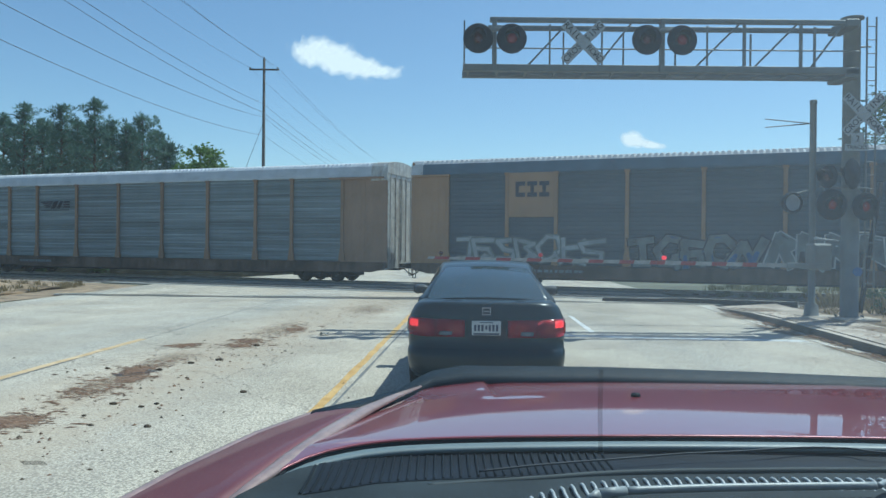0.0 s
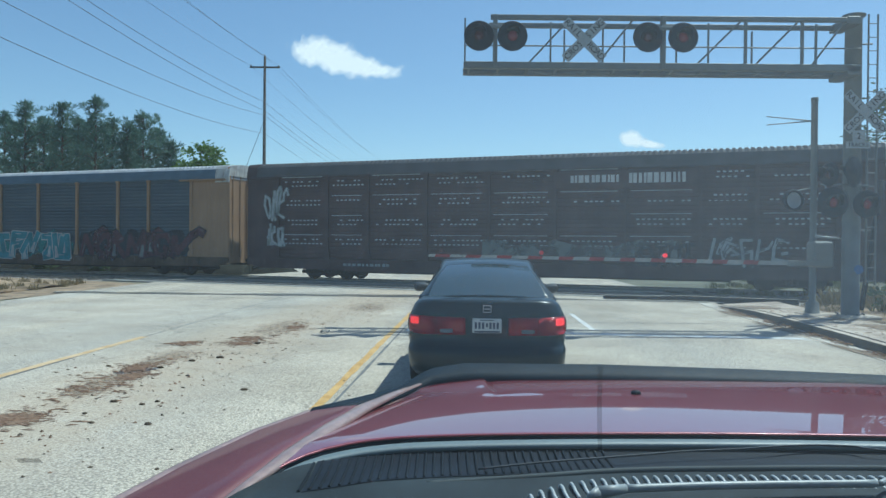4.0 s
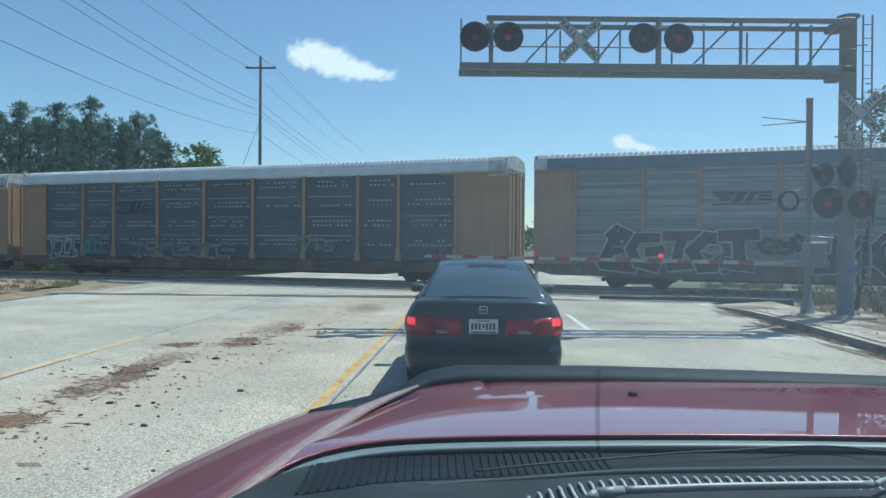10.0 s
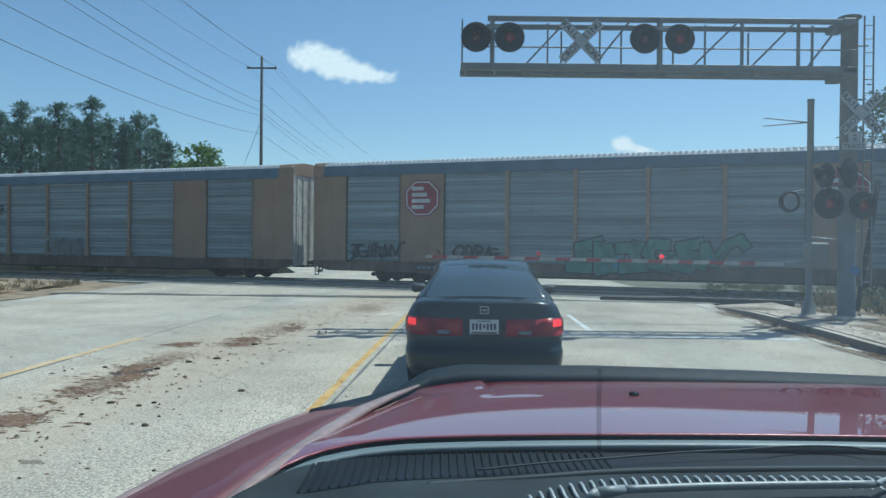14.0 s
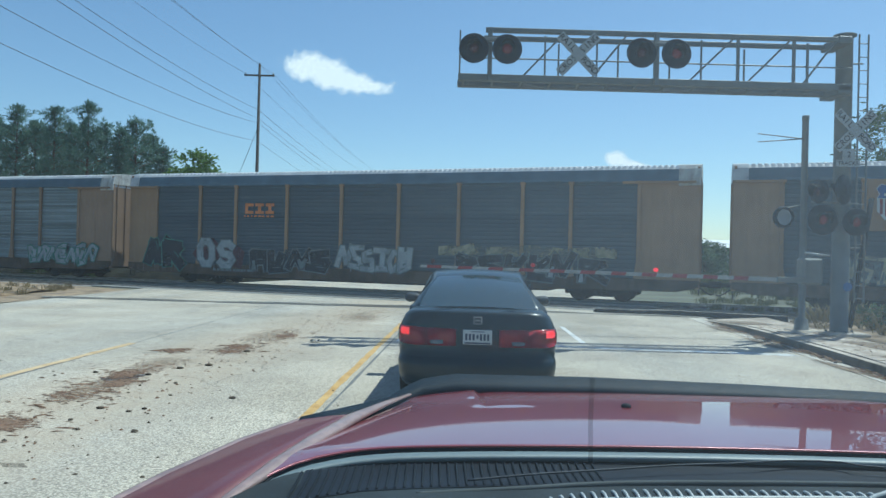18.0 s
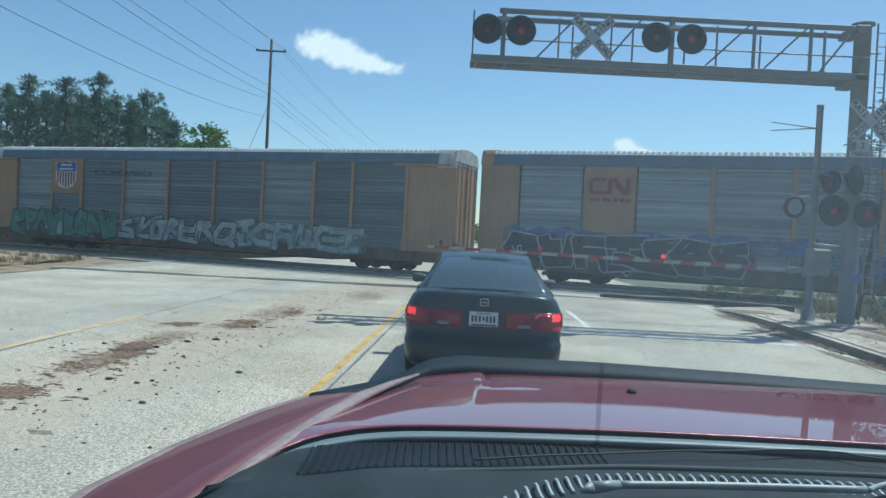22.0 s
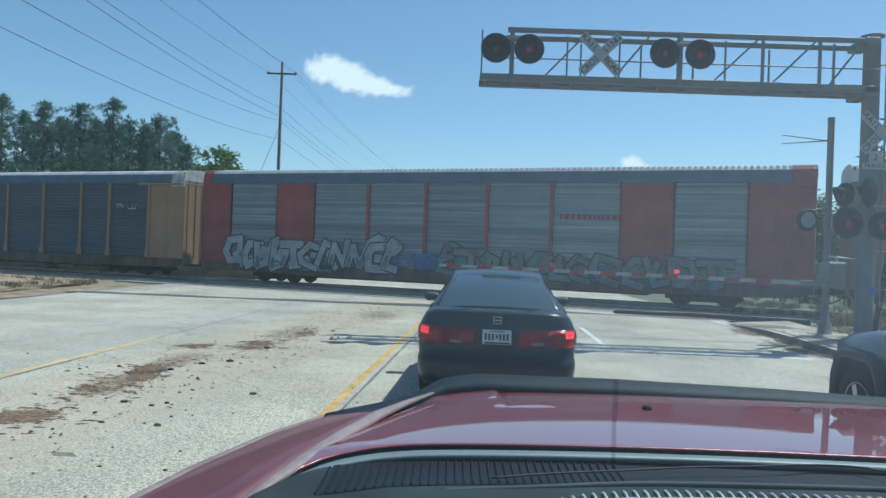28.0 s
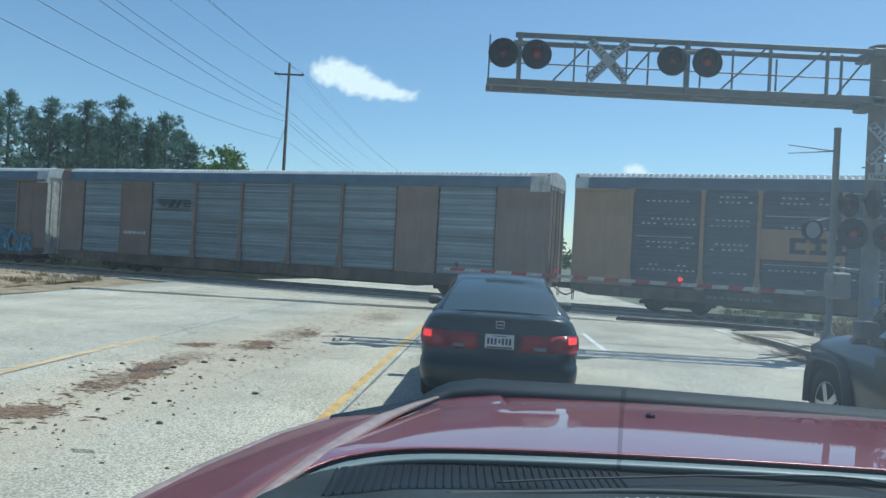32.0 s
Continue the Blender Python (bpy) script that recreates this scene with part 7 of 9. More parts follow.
LEVELS = [(0.24, 0.05, 0.86), (0.30, 0.005, 0.905), (0.40, -0.03, 0.93), (0.50, -0.035, 0.94), (0.555, -0.022, 0.94), (0.59, 0.012, 0.935), (0.605, 0.03, 0.93), (0.70, 0.04, 0.94), (0.82, 0.05, 0.945), (0.93, 0.06, 0.935), (1.01, 0.072, 0.9), (1.07, 0.084, 0.872), (1.108, 0.096, 0.835), (1.128, 0.12, 0.8), (1.138, 0.165, 0.765), (1.14, 0.2, 0.73), (1.1405, 0.4, 0.58)]


def level_at(z):
    for (z0, r0, w0), (z1, r1, w1) in zip(LEVELS, LEVELS[1:]):
        if z <= z1:
            k = (z - z0) / (z1 - z0)
            return r0 + (r1 - r0) * k, w0 + (w1 - w0) * k
    return LEVELS[-1][1:]


def outline(z, s):
    """A point of the body's plan at height z, s metres from the middle of the tail round to the side, with its outward normal."""
    yr, w = level_at(z)
    rc = 0.27
    flat_len, arc = w - rc, rc * math.pi / 2
    bow = lambda x: 0.055 * (x / w) ** 2
    if s <= flat_len:
        return Vector((s, yr + bow(s), z)), Vector((0.11 * s / w, -1, 0)).normalized()
    if s <= flat_len + arc:
        q = (s - flat_len) / rc
        return Vector((flat_len + rc * math.sin(q), yr + bow(flat_len) + rc * (1 - math.cos(q)), z)), Vector((math.sin(q), -math.cos(q), 0))
    return Vector((w, yr + bow(flat_len) + rc + s - flat_len - arc, z)), Vector((1, 0, 0))


def sink(p):
    """The bonnet falls away towards the nose."""
    k = max(0.0, min(1.0, (p.y - 2.9) / 2.0))
    k = k * k * (3 - 2 * k)
    return Vector((p.x * (1 - 0.14 * k), p.y, p.z if p.z < 0.55 else 0.55 + (p.z - 0.55) * (1 - 0.42 * k)))


bm = bmesh.new()
secs = []
for z, yr, w in LEVELS:
    half = [outline(z, s)[0] for s in (0.0, 0.25, 0.5, w - 0.27, w - 0.19, w - 0.11, w - 0.03, w + 0.06, w + 0.154, w + 0.5, w + 1.2, w + 2.0, w + 3.0)]
    half += [Vector((w, 4.45, z)), Vector((w - 0.06, 4.68, z)), Vector((w - 0.2, 4.84, z)), Vector((w * 0.45, 4.92, z)), Vector((0, 4.94, z))]
    half = [sink(p) for p in half]
    secs.append(half + [Vector((-p.x, p.y, p.z)) for p in half[-2:0:-1]])
loft(bm, secs, close=True)
bmesh.ops.recalc_face_normals(bm, faces=list(bm.faces))
body = part("body", bm, "sedanpaint", sedan, "glossy black body", True)


CABIN = [(0.60, 0.745, 1.122), (0.72, 0.73, 1.185), (1.0, 0.665, 1.335), (1.25, 0.60, 1.43), (1.45, 0.56, 1.492), (1.6, 0.56, 1.525), (1.85, 0.575, 1.55), (2.3, 0.6, 1.562), (2.8, 0.58, 1.545), (3.1, 0.62, 1.44), (3.55, 0.72, 1.13)]


def cabin_row(y):
    for (y0, w0, z0), (y1, w1, z1) in zip(CABIN, CABIN[1:]):
        if y <= y1:
            k = (y - y0) / (y1 - y0)
            return w0 + (w1 - w0) * k, z0 + (z1 - z0) * k
    return CABIN[-1][1:]


def top_of(x, y):
    w, z = cabin_row(y)
    return z + 0.028 * (1 - (x / w) ** 2)


bm = bmesh.new()
secs = []
for y, w, z in CABIN:
    side = 0.86 - 0.03 * max(0, 1 - abs(y - 2) / 1.5)
    half = [(side, 1.10), (side - 0.01, min(z - 0.02, 1.15)), (w + 0.065, z - 0.05), (w + 0.03, z - 0.012)] + [(w * q, top_of(w * q, y)) for q in (1.0, 0.8, 0.55, 0.28)]
    secs.append([Vector((x, y, zz)) for x, zz in half] + [Vector((0, y, top_of(0, y)))] + [Vector((-x, y, zz)) for x, zz in half[::-1]])
loft(bm, secs, caps=True)
bmesh.ops.recalc_face_normals(bm, faces=list(bm.faces))
part("cabin", bm, "sedanpaint", sedan, "black roof and pillars", True)
bm = bmesh.new()
loft(bm, [[Vector(((cabin_row(y)[0] - 0.018) * q, y, top_of((cabin_row(y)[0] - 0.018) * q, y) + 0.006)) for q in (-1, -0.8, -0.5, -0.2, 0, 0.2, 0.5, 0.8, 1)] for y in (0.605, 0.74, 0.9, 1.05, 1.2, 1.35, 1.44)], caps=False)
bmesh.ops.recalc_face_normals(bm, faces=list(bm.faces))
part("rear_window", bm, "tint", sedan, "tinted rear window that mirrors the sky", True)
for sx in (-1, 1):
    bm = bmesh.new()
    loft(bm, [[Vector((sx * (side + 0.006), y, 1.13)), Vector((sx * (cabin_row(y)[0] + 0.085), y, cabin_row(y)[1] - 0.06))] for y, side in ((1.2, 0.845), (1.6, 0.84), (2.3, 0.835), (2.9, 0.845), (3.2, 0.85))], caps=False)
    bmesh.ops.recalc_face_normals(bm, faces=list(bm.faces))
    part("side_window", bm, "tint", sedan, "tinted side glass", True)
    bm = bmesh.new()
    loft(bm, [[(sx * (0.86 + 0.23 * a), 2.75 + 0.04 * math.sin(a * 3), 1.13 - h), (sx * (0.86 + 0.23 * a), 2.66, 1.13 - h * 0.5), (sx * (0.86 + 0.23 * a), 2.66, 1.13 + h * 0.6), (sx * (0.86 + 0.23 * a), 2.78, 1.13 + h), (sx * (0.86 + 0.23 * a), 2.88, 1.13)] for a, h in ((0, 0.03), (0.3, 0.065), (0.8, 0.075), (1.0, 0.05))], close=True)
    bmesh.ops.recalc_face_normals(bm, faces=list(bm.faces))
    part("door_mirror", bm, "plastic", sedan, "black door mirror", True)

    def patch_on(spans, lift, thick):
        """A lens that hugs the tail: columns of (s, low, high)."""
        bm = bmesh.new()
        rows = []
        for s, lo, hi in spans:
            col = []
            for q in (0, 0.33, 0.67, 1):
                p, nrm = outline(lo + (hi - lo) * q, s)
                p = p + nrm * (lift + 0.006 * math.sin(math.pi * q))
                col.append(Vector((sx * p.x, p.y, p.z)))
            rows.append(col)
        loft(bm, rows, caps=False)
        bmesh.ops.solidify(bm, geom=list(bm.faces), thickness=thick)
        bmesh.ops.recalc_face_normals(bm, faces=list(bm.faces))
        return bm

    lamp = part("tail_lamp", patch_on([(0.598, 0.73, 0.935), (0.7, 0.73, 0.94), (0.78, 0.732, 0.945), (0.86, 0.736, 0.945), (0.95, 0.745, 0.945), (1.04, 0.77, 0.94), (1.15, 0.81, 0.93)], 0.008, 0.012), "taillens", sedan, "red tail lamp with a lit corner", True)
    part("lit_bulb", patch_on([(0.80, 0.845, 0.925), (0.87, 0.84, 0.93), (0.94, 0.85, 0.925)], 0.012, 0.006), "tailbright", lamp, "glowing red corner", True)
    lamp = part("boot_lamp", patch_on([(0.25, 0.735, 0.925), (0.29, 0.73, 0.93), (0.42, 0.73, 0.935), (0.594, 0.73, 0.935)], 0.008, 0.012), "taillens", sedan, "red lamp on the boot lid", True)
    part("reversing_lens", patch_on([(0.40, 0.755, 0.8), (0.48, 0.75, 0.8), (0.55, 0.755, 0.795)], 0.012, 0.006), "clearlens", lamp, "small clear reversing lens", True)
    for y in (0.95, 3.75):
        bm = bmesh.new()
        lathe(bm, [(0.2, -0.1), (0.31, -0.11), (0.335, -0.06), (0.335, 0.06), (0.31, 0.11), (0.2, 0.1)], pose(sx * 0.845, y, 0.335, 0, 90), 24)
        wheel = part("wheel", bm, "rubber", sedan, "black tyre")
        bm = bmesh.new()
        lathe(bm, [(0.0, 0.05), (0.19, 0.06), (0.205, 0.112), (0.205, -0.1), (0.0, -0.05)], pose(sx * 0.845, y, 0.335, 0, 90 * sx), 20)
        part("rim", bm, "alloy", wheel)
bm = bmesh.new()
box(bm, -0.17, 0.17, 0.025, 0.052, 0.755, 0.925, 0.008)
plate = part("number_plate", bm, "plate", sedan, "pale number plate with dark print")
bm = bmesh.new()
for a in (-0.13, -0.088, -0.046, 0.04, 0.082, 0.124):
    box(bm, a - 0.013, a + 0.013, 0.02, 0.0245, 0.805, 0.88, 0)
box(bm, -0.012, 0.012, 0.02, 0.0245, 0.825, 0.87, 0)
box(bm, -0.15, 0.15, 0.02, 0.0245, 0.762, 0.782, 0)
box(bm, -0.08, 0.08, 0.02, 0.0245, 0.9, 0.91, 0)
part("plate_print", bm, "platebar", plate)
bm = bmesh.new()
for x0_, x1_, z0_, z1_ in ((-0.05, 0.05, 1.068, 1.077), (-0.037, 0.037, 0.99, 0.999), (-0.05, -0.04, 0.99, 1.077), (0.04, 0.05, 0.99, 1.077), (-0.03, 0.03, 1.026, 1.04)):
    box(bm, x0_, x1_, 0.05, 0.09, z0_, z1_, 0.002)
part("badge", bm, "clearlens", sedan, "small chrome badge")
# ---- the dark four-wheel drive that pulls up alongside ----
FOUR_BY_FOUR = thing("four_wheel_drive", None, "dusty dark four-wheel drive pulling up in the next lane", "car")
FOUR_ROWS = [(0, -15.5), (20, -9.5), (25, -0.5), (26.5, 4.85), (27.5, 7.18), (28.0, 7.78), (28.5, 8.17), (29.2, 8.38), (30.0, 8.46), (31, 8.48), (32, 8.48)]


def drive_pose(y):
    """The front bumper at y along the right-hand lane."""
    return pose(*rd(4.49, y), 0.045, 0, 0, -2.9)


bm = bmesh.new()
loft(bm, [[(-hw, y, 0.42), (-hw - 0.01, y, 0.7), (-hw, y, belt), (-hw + 0.12, y, top), (0, y, top + 0.02), (hw - 0.12, y, top), (hw, y, belt), (hw + 0.01, y, 0.7), (hw, y, 0.42)] for y, hw, belt, top in ((0.0, 0.76, 0.86, 0.92), (-0.05, 0.85, 0.93, 1.0), (-0.14, 0.89, 0.98, 1.06), (-0.35, 0.905, 1.02, 1.11), (-0.8, 0.915, 1.06, 1.17), (-1.3, 0.92, 1.09, 1.2), (-2.6, 0.93, 1.12, 1.18), (-4.4, 0.9, 1.12, 1.18))])
bmesh.ops.recalc_face_normals(bm, faces=list(bm.faces))
part("body", bm, "darkpaint", FOUR_BY_FOUR, "dusty charcoal body", True)
bm = bmesh.new()
loft(bm, [[(-0.89, y0, 1.14), (-w, y, z), (w, y, z), (0.89, y0, 1.14)] for y0, y, z, w in ((-1.1, -1.9, 1.78, 0.72), (-1.6, -2.1, 1.84, 0.68), (-3.9, -3.6, 1.84, 0.68), (-4.35, -4.2, 1.76, 0.66))], caps=True)
bmesh.ops.recalc_face_normals(bm, faces=list(bm.faces))
part("cab_glass", bm, "tint", FOUR_BY_FOUR, "tinted cab glass")
for sx in (-1, 1):
    bm = bmesh.new()
    pipe(bm, [(sx * 0.895, -1.08, 1.13), (sx * 0.81, -1.5, 1.47), (sx * 0.725, -1.91, 1.79)], 0.034, 8)
    pillar = part("windscreen_pillar", bm, "darkpaint", FOUR_BY_FOUR, "", True)
    bm = bmesh.new()
    pipe(bm, [(sx * 0.925, -1.1, 1.15), (sx * 0.84, -1.52, 1.49), (sx * 0.755, -1.93, 1.81)], 0.009, 6)
    part("gutter_trim", bm, "chrome", pillar, "bright drip moulding")
bm = bmesh.new()
box(bm, -0.7, 0.7, -4.2, -1.9, 1.81, 1.88, 0.03)
part("roof", bm, "darkpaint", FOUR_BY_FOUR)
bm = bmesh.new()
box(bm, -0.82, 0.82, -0.06, 0.06, 0.42, 0.72, 0.05)
part("front_bumper", bm, "plastic", FOUR_BY_FOUR, "black plastic bumper")
for sx in (-1, 1):
    for y in (-0.68, -3.4):
        bm = bmesh.new()
        lathe(bm, [(0.255, -0.11), (0.4, -0.125), (0.43, -0.075), (0.43, 0.075), (0.4, 0.125), (0.255, 0.11)], pose(sx * 0.82, y, 0.385, 0, 90), 28)
        wheel = part("wheel", bm, "rubber", FOUR_BY_FOUR, "black tyre")
        bm = bmesh.new()
        lathe(bm, [(0.03, 0.11), (0.05, 0.10), (0.05, 0.085), (0.225, 0.075), (0.262, 0.115), (0.262, 0.0), (0.0, 0.0)], pose(sx * 0.82, y, 0.385, 0, 90 * sx), 24)
        rim = part("rim", bm, "black", wheel)
        bm = bmesh.new()
        for k in range(5):
            box(bm, -0.045, 0.045, 0.03, 0.25, 0.085, 0.118, 0.006, 0, pose(sx * 0.82, y, 0.385, 0, 90 * sx) @ pose(0, 0, 0, 0, 0, 72 * k))
        lathe(bm, [(0.236, 0.10), (0.268, 0.12), (0.268, 0.09)], pose(sx * 0.82, y, 0.385, 0, 90 * sx), 24)
        part("spokes", bm, "alloy", wheel, "five-spoke alloy wheel")
        bm = bmesh.new()
        # a squared flare over the wheel
        line = [(0.52, 0.36), (0.5, 0.68), (0.42, 0.88), (0.3, 0.94), (-0.24, 0.94), (-0.36, 0.89), (-0.46, 0.68), (-0.52, 0.36)]
        arch = [[(sx * (0.9 + d), y + q * k_, 0.40 + (z_ - 0.40) * k_) for d, k_ in ((0.0, 0.86), (0.075, 0.87), (0.085, 0.95), (0.05, 1.03), (0.0, 1.06))] for q, z_ in line]
        loft(bm, arch, caps=False)
        bmesh.ops.recalc_face_normals(bm, faces=list(bm.faces))
        part("wheel_arch", bm, "plastic", FOUR_BY_FOUR, "squared black plastic wheel arch", True)
        bm = bmesh.new()
        loft(bm, [[(sx * d, y + q * 0.88, 0.40 + (z_ - 0.40) * 0.88) for q, z_ in line] for d in (0.925, 0.935)], close=True)
        bmesh.ops.recalc_face_normals(bm, faces=list(bm.faces))
        part("arch_liner", bm, "black", FOUR_BY_FOUR)
    bm = bmesh.new()
    loft(bm, [[(sx * 1.035 + q * 0.085 * k_, y_, 1.285 + v * 0.085 * k_) for q, v in ((-1, -0.7), (-0.8, -1), (0.75, -1), (1, -0.75), (1, 0.6), (0.8, 0.95), (-0.75, 1), (-1, 0.75))] for y_, k_ in ((-1.5, 0.7), (-1.54, 0.95), (-1.6, 1.0), (-1.7, 1.0), (-1.71, 0.9))], close=True)
    bmesh.ops.recalc_face_normals(bm, faces=list(bm.faces))
    box(bm, min(sx * 0.86, sx * 1.0), max(sx * 0.86, sx * 1.0), -1.66, -1.6, 1.14, 1.22, 0.01)
    part("door_mirror", bm, "plastic", FOUR_BY_FOUR, "square black door mirror")
    bm = bmesh.new()
    box(bm, min(sx * 0.915, sx * 0.94), max(sx * 0.915, sx * 0.935), -2.75, -1.62, 0.5, 1.06, 0.012)
    part("door", bm, "darkpaint", FOUR_BY_FOUR)
    bm = bmesh.new()
    box(bm, sx * 0.62 - 0.13, sx * 0.62 + 0.13, -0.06, 0.02, 0.74, 0.88, 0.03)
    part("headlamp", bm, "clearlens", FOUR_BY_FOUR, "clear headlamp")
bm = bmesh.new()
for k in range(7):
    box(bm, -0.42 + k * 0.13, -0.36 + k * 0.13, -0.02, 0.02, 0.7, 0.88, 0.01)
part("grille", bm, "black", FOUR_BY_FOUR, "slotted black grille")

# ---- crossing signals ----
MX, MY = 9.68, 17.55
gantry = thing("signal_gantry", pose(MX, MY, 0.13), "grey steel signal gantry reaching over the road", "signal gantry")


def gpart(name, bm, mat, label="", parent=None, smooth=False):
    bmesh.ops.translate(bm, vec=(-MX, -MY, -0.13), verts=list(bm.verts))
    return part(name, bm, mat, parent or gantry, label, smooth)


bm = bmesh.new()
lathe(bm, [(0.36, 0.12), (0.36, 0.17), (0.2, 0.18), (0.195, 3.0), (0.185, 7.25), (0.26, 7.26), (0.26, 7.3), (0.0, 7.33)], pose(MX, MY, 0), 28)
gpart("mast", bm, "galvdark", "thick grey tubular mast")
bm = bmesh.new()
for k in range(8):
    a = k * math.pi / 4
    tube(bm, (MX + 0.3 * math.cos(a), MY + 0.3 * math.sin(a), 0.16), (MX + 0.3 * math.cos(a), MY + 0.3 * math.sin(a), 0.24), 0.025, 0.025, 6)
gpart("base_bolts", bm, "galvdark")
bm = bmesh.new()
box(bm, MX - 0.5, MX + 0.5, MY - 0.5, MY + 0.5, 0.06, 0.2, 0.03)
gpart("footing", bm, "concrete", "square concrete footing")
BEAM_Y = MY - 0.12
XL, XR, ZB, ZT = 0.42, 9.6, 5.93, 7.05
for z, r_, nm in ((ZB, 0.08, "lower_chord"), (ZT, 0.055, "upper_chord")):
    for dy in (-0.32, 0.32):
        bm = bmesh.new()
        box(bm, XL + (0.0 if z == ZB else 0.62), XR, BEAM_Y + dy - r_, BEAM_Y + dy + r_, z - r_, z + r_, 0.012)
        gpart(nm, bm, "galvdark")
bm = bmesh.new()
for k in range(14):
    x_ = XL + 0.1 + k * 0.68
    box(bm, x_, x_ + 0.05, BEAM_Y - 0.3, BEAM_Y + 0.3, ZB - 0.07, ZB - 0.03)
pipe(bm, [(XL + 0.2 + 0.35 * k, BEAM_Y + 0.12 + 0.05 * math.sin(k * 1.3), ZB - 0.06 + 0.02 * math.sin(k * 2.1)) for k in range(25)], 0.014, 5)
gpart("cable_tray", bm, "galvdark", "open cable tray between the lower chords")
for x, dy, w in ((2.43, -0.32, 0.02), (3.64, -0.32, 0.02), (6.08, -0.32, 0.02), (6.94, -0.32, 0.032), (7.35, 0.32, 0.02), (8.25, -0.32, 0.032), (8.57, -0.32, 0.025), (2.85, 0.32, 0.02), (4.29, 0.32, 0.02), (5.54, 0.32, 0.02)):
    bm = bmesh.new()
    box(bm, x - w, x + w, BEAM_Y + dy - w, BEAM_Y + dy + w, ZB, ZT - (0.1 if w < 0.03 else 0), 0.004)
    gpart("upright", bm, "galvdark")
for p, q in ((1.91, 2.85), (3.51, 4.32), (5.8, 6.82), (7.15, 8.15), (8.46, 9.22)):
    bm = bmesh.new()
    tube(bm, (p, BEAM_Y - 0.32, ZB + 0.05), (q, BEAM_Y - 0.32, ZT - 0.05), 0.024, 0.024, 6)
    gpart("brace", bm, "galvdark")
bm = bmesh.new()
for z in (ZB + 0.46,):
    tube(bm, (XL + 0.05, BEAM_Y - 0.34, z), (XR, BEAM_Y - 0.34, z), 0.018, 0.018, 6)
gpart("handrail", bm, "galvdark")
bm = bmesh.new()
tube(bm, (XL + 0.03, BEAM_Y - 0.3, ZB), (XL + 0.03, BEAM_Y - 0.3, ZT - 0.02), 0.02, 0.02, 6)
gpart("end_rail", bm, "galvdark")
bm = bmesh.new()
box(bm, MX - 0.42, MX - 0.1, BEAM_Y - 0.4, BEAM_Y + 0.45, ZB - 0.16, ZB + 0.05, 0.02)
box(bm, MX - 0.42, MX - 0.1, BEAM_Y - 0.4, BEAM_Y + 0.45, ZT - 0.1, ZT + 0.08, 0.02)
gpart("arm_clamp", bm, "galvdark")
bm = bmesh.new()
for x in (MX + 0.3, MX + 0.52):
    tube(bm, (x, MY - 0.1, 0.9), (x, MY - 0.1, 7.3), 0.022, 0.022, 6)
for k in range(20):
    tube(bm, (MX + 0.3, MY - 0.1, 1.0 + k * 0.32), (MX + 0.52, MY - 0.1, 1.0 + k * 0.32), 0.012, 0.012, 6)
for z in (2.2, 4.4, 6.6):
    tube(bm, (MX + 0.1, MY - 0.05, z), (MX + 0.4, MY - 0.1, z), 0.02, 0.02, 6)
gpart("ladder", bm, "galvdark", "steel ladder up the mast")


def signal(x, y, z, size=0.31, lens="redlens", turn=0.0, name="signal_lamp", parent=None, put=None):
    """A round flasher: dark backing disc, hood and lens, facing -y."""
    mm = pose(x, y, z, 90, 0, turn)
    bm = bmesh.new()
    lathe(bm, [(0.0, -0.06), (0.12, -0.06), (0.13, 0.0), (size - 0.01, 0.0), (size, 0.012), (size - 0.01, 0.03), (0.15, 0.035), (0.0, 0.035)], mm, 30)
    ob_ = put(name, bm, "black", "round black flasher with a red lens")
    bm = bmesh.new()
    lathe(bm, [(0.0, 0.055), (0.06, 0.05), (0.115, 0.036)], mm, 24)
    put("lens", bm, lens, "", ob_)
    bm = bmesh.new()
    secs = []
    for k in range(13):
        a = math.pi * (-0.15 + 1.3 * k / 12)
        secs.append([mm @ Vector((0.165 * math.cos(a), 0.165 * math.sin(a), d)) for d in (0.03, 0.16 + 0.14 * max(0, math.sin(a)))])
    loft(bm, secs, caps=False)
    bmesh.ops.solidify(bm, geom=list(bm.faces), thickness=0.006)
    put("hood", bm, "black", "", ob_)
    return ob_


def gput(name, bm, mat, label="", parent=None):
    # parts of a lamp keep the gantry's own space
    bmesh.ops.translate(bm, vec=(-MX, -MY, -0.13), verts=list(bm.verts))
    return part(name, bm, mat, parent or gantry, label)


for x, lens in ((0.76, "redlens"), (1.52, "redlit"), (4.6, "redlens"), (5.4, "redlit")):
    signal(x, BEAM_Y - 0.62, 6.53, 0.345, lens, put=gput)
    signal(x * 1.072, BEAM_Y + 0.62, 6.87, 0.33, "redlens", 180, put=gput)
bm = bmesh.new()
for x in (1.14, 5.0):
    box(bm, x - 0.05, x + 0.05, BEAM_Y - 0.5, BEAM_Y - 0.35, ZB - 0.1, ZT + 0.02, 0.01)
    box(bm, x - 0.35, x + 0.35, BEAM_Y - 0.6, BEAM_Y - 0.5, 6.72, 6.8, 0.01)
gpart("lamp_bracket", bm, "galvdark")


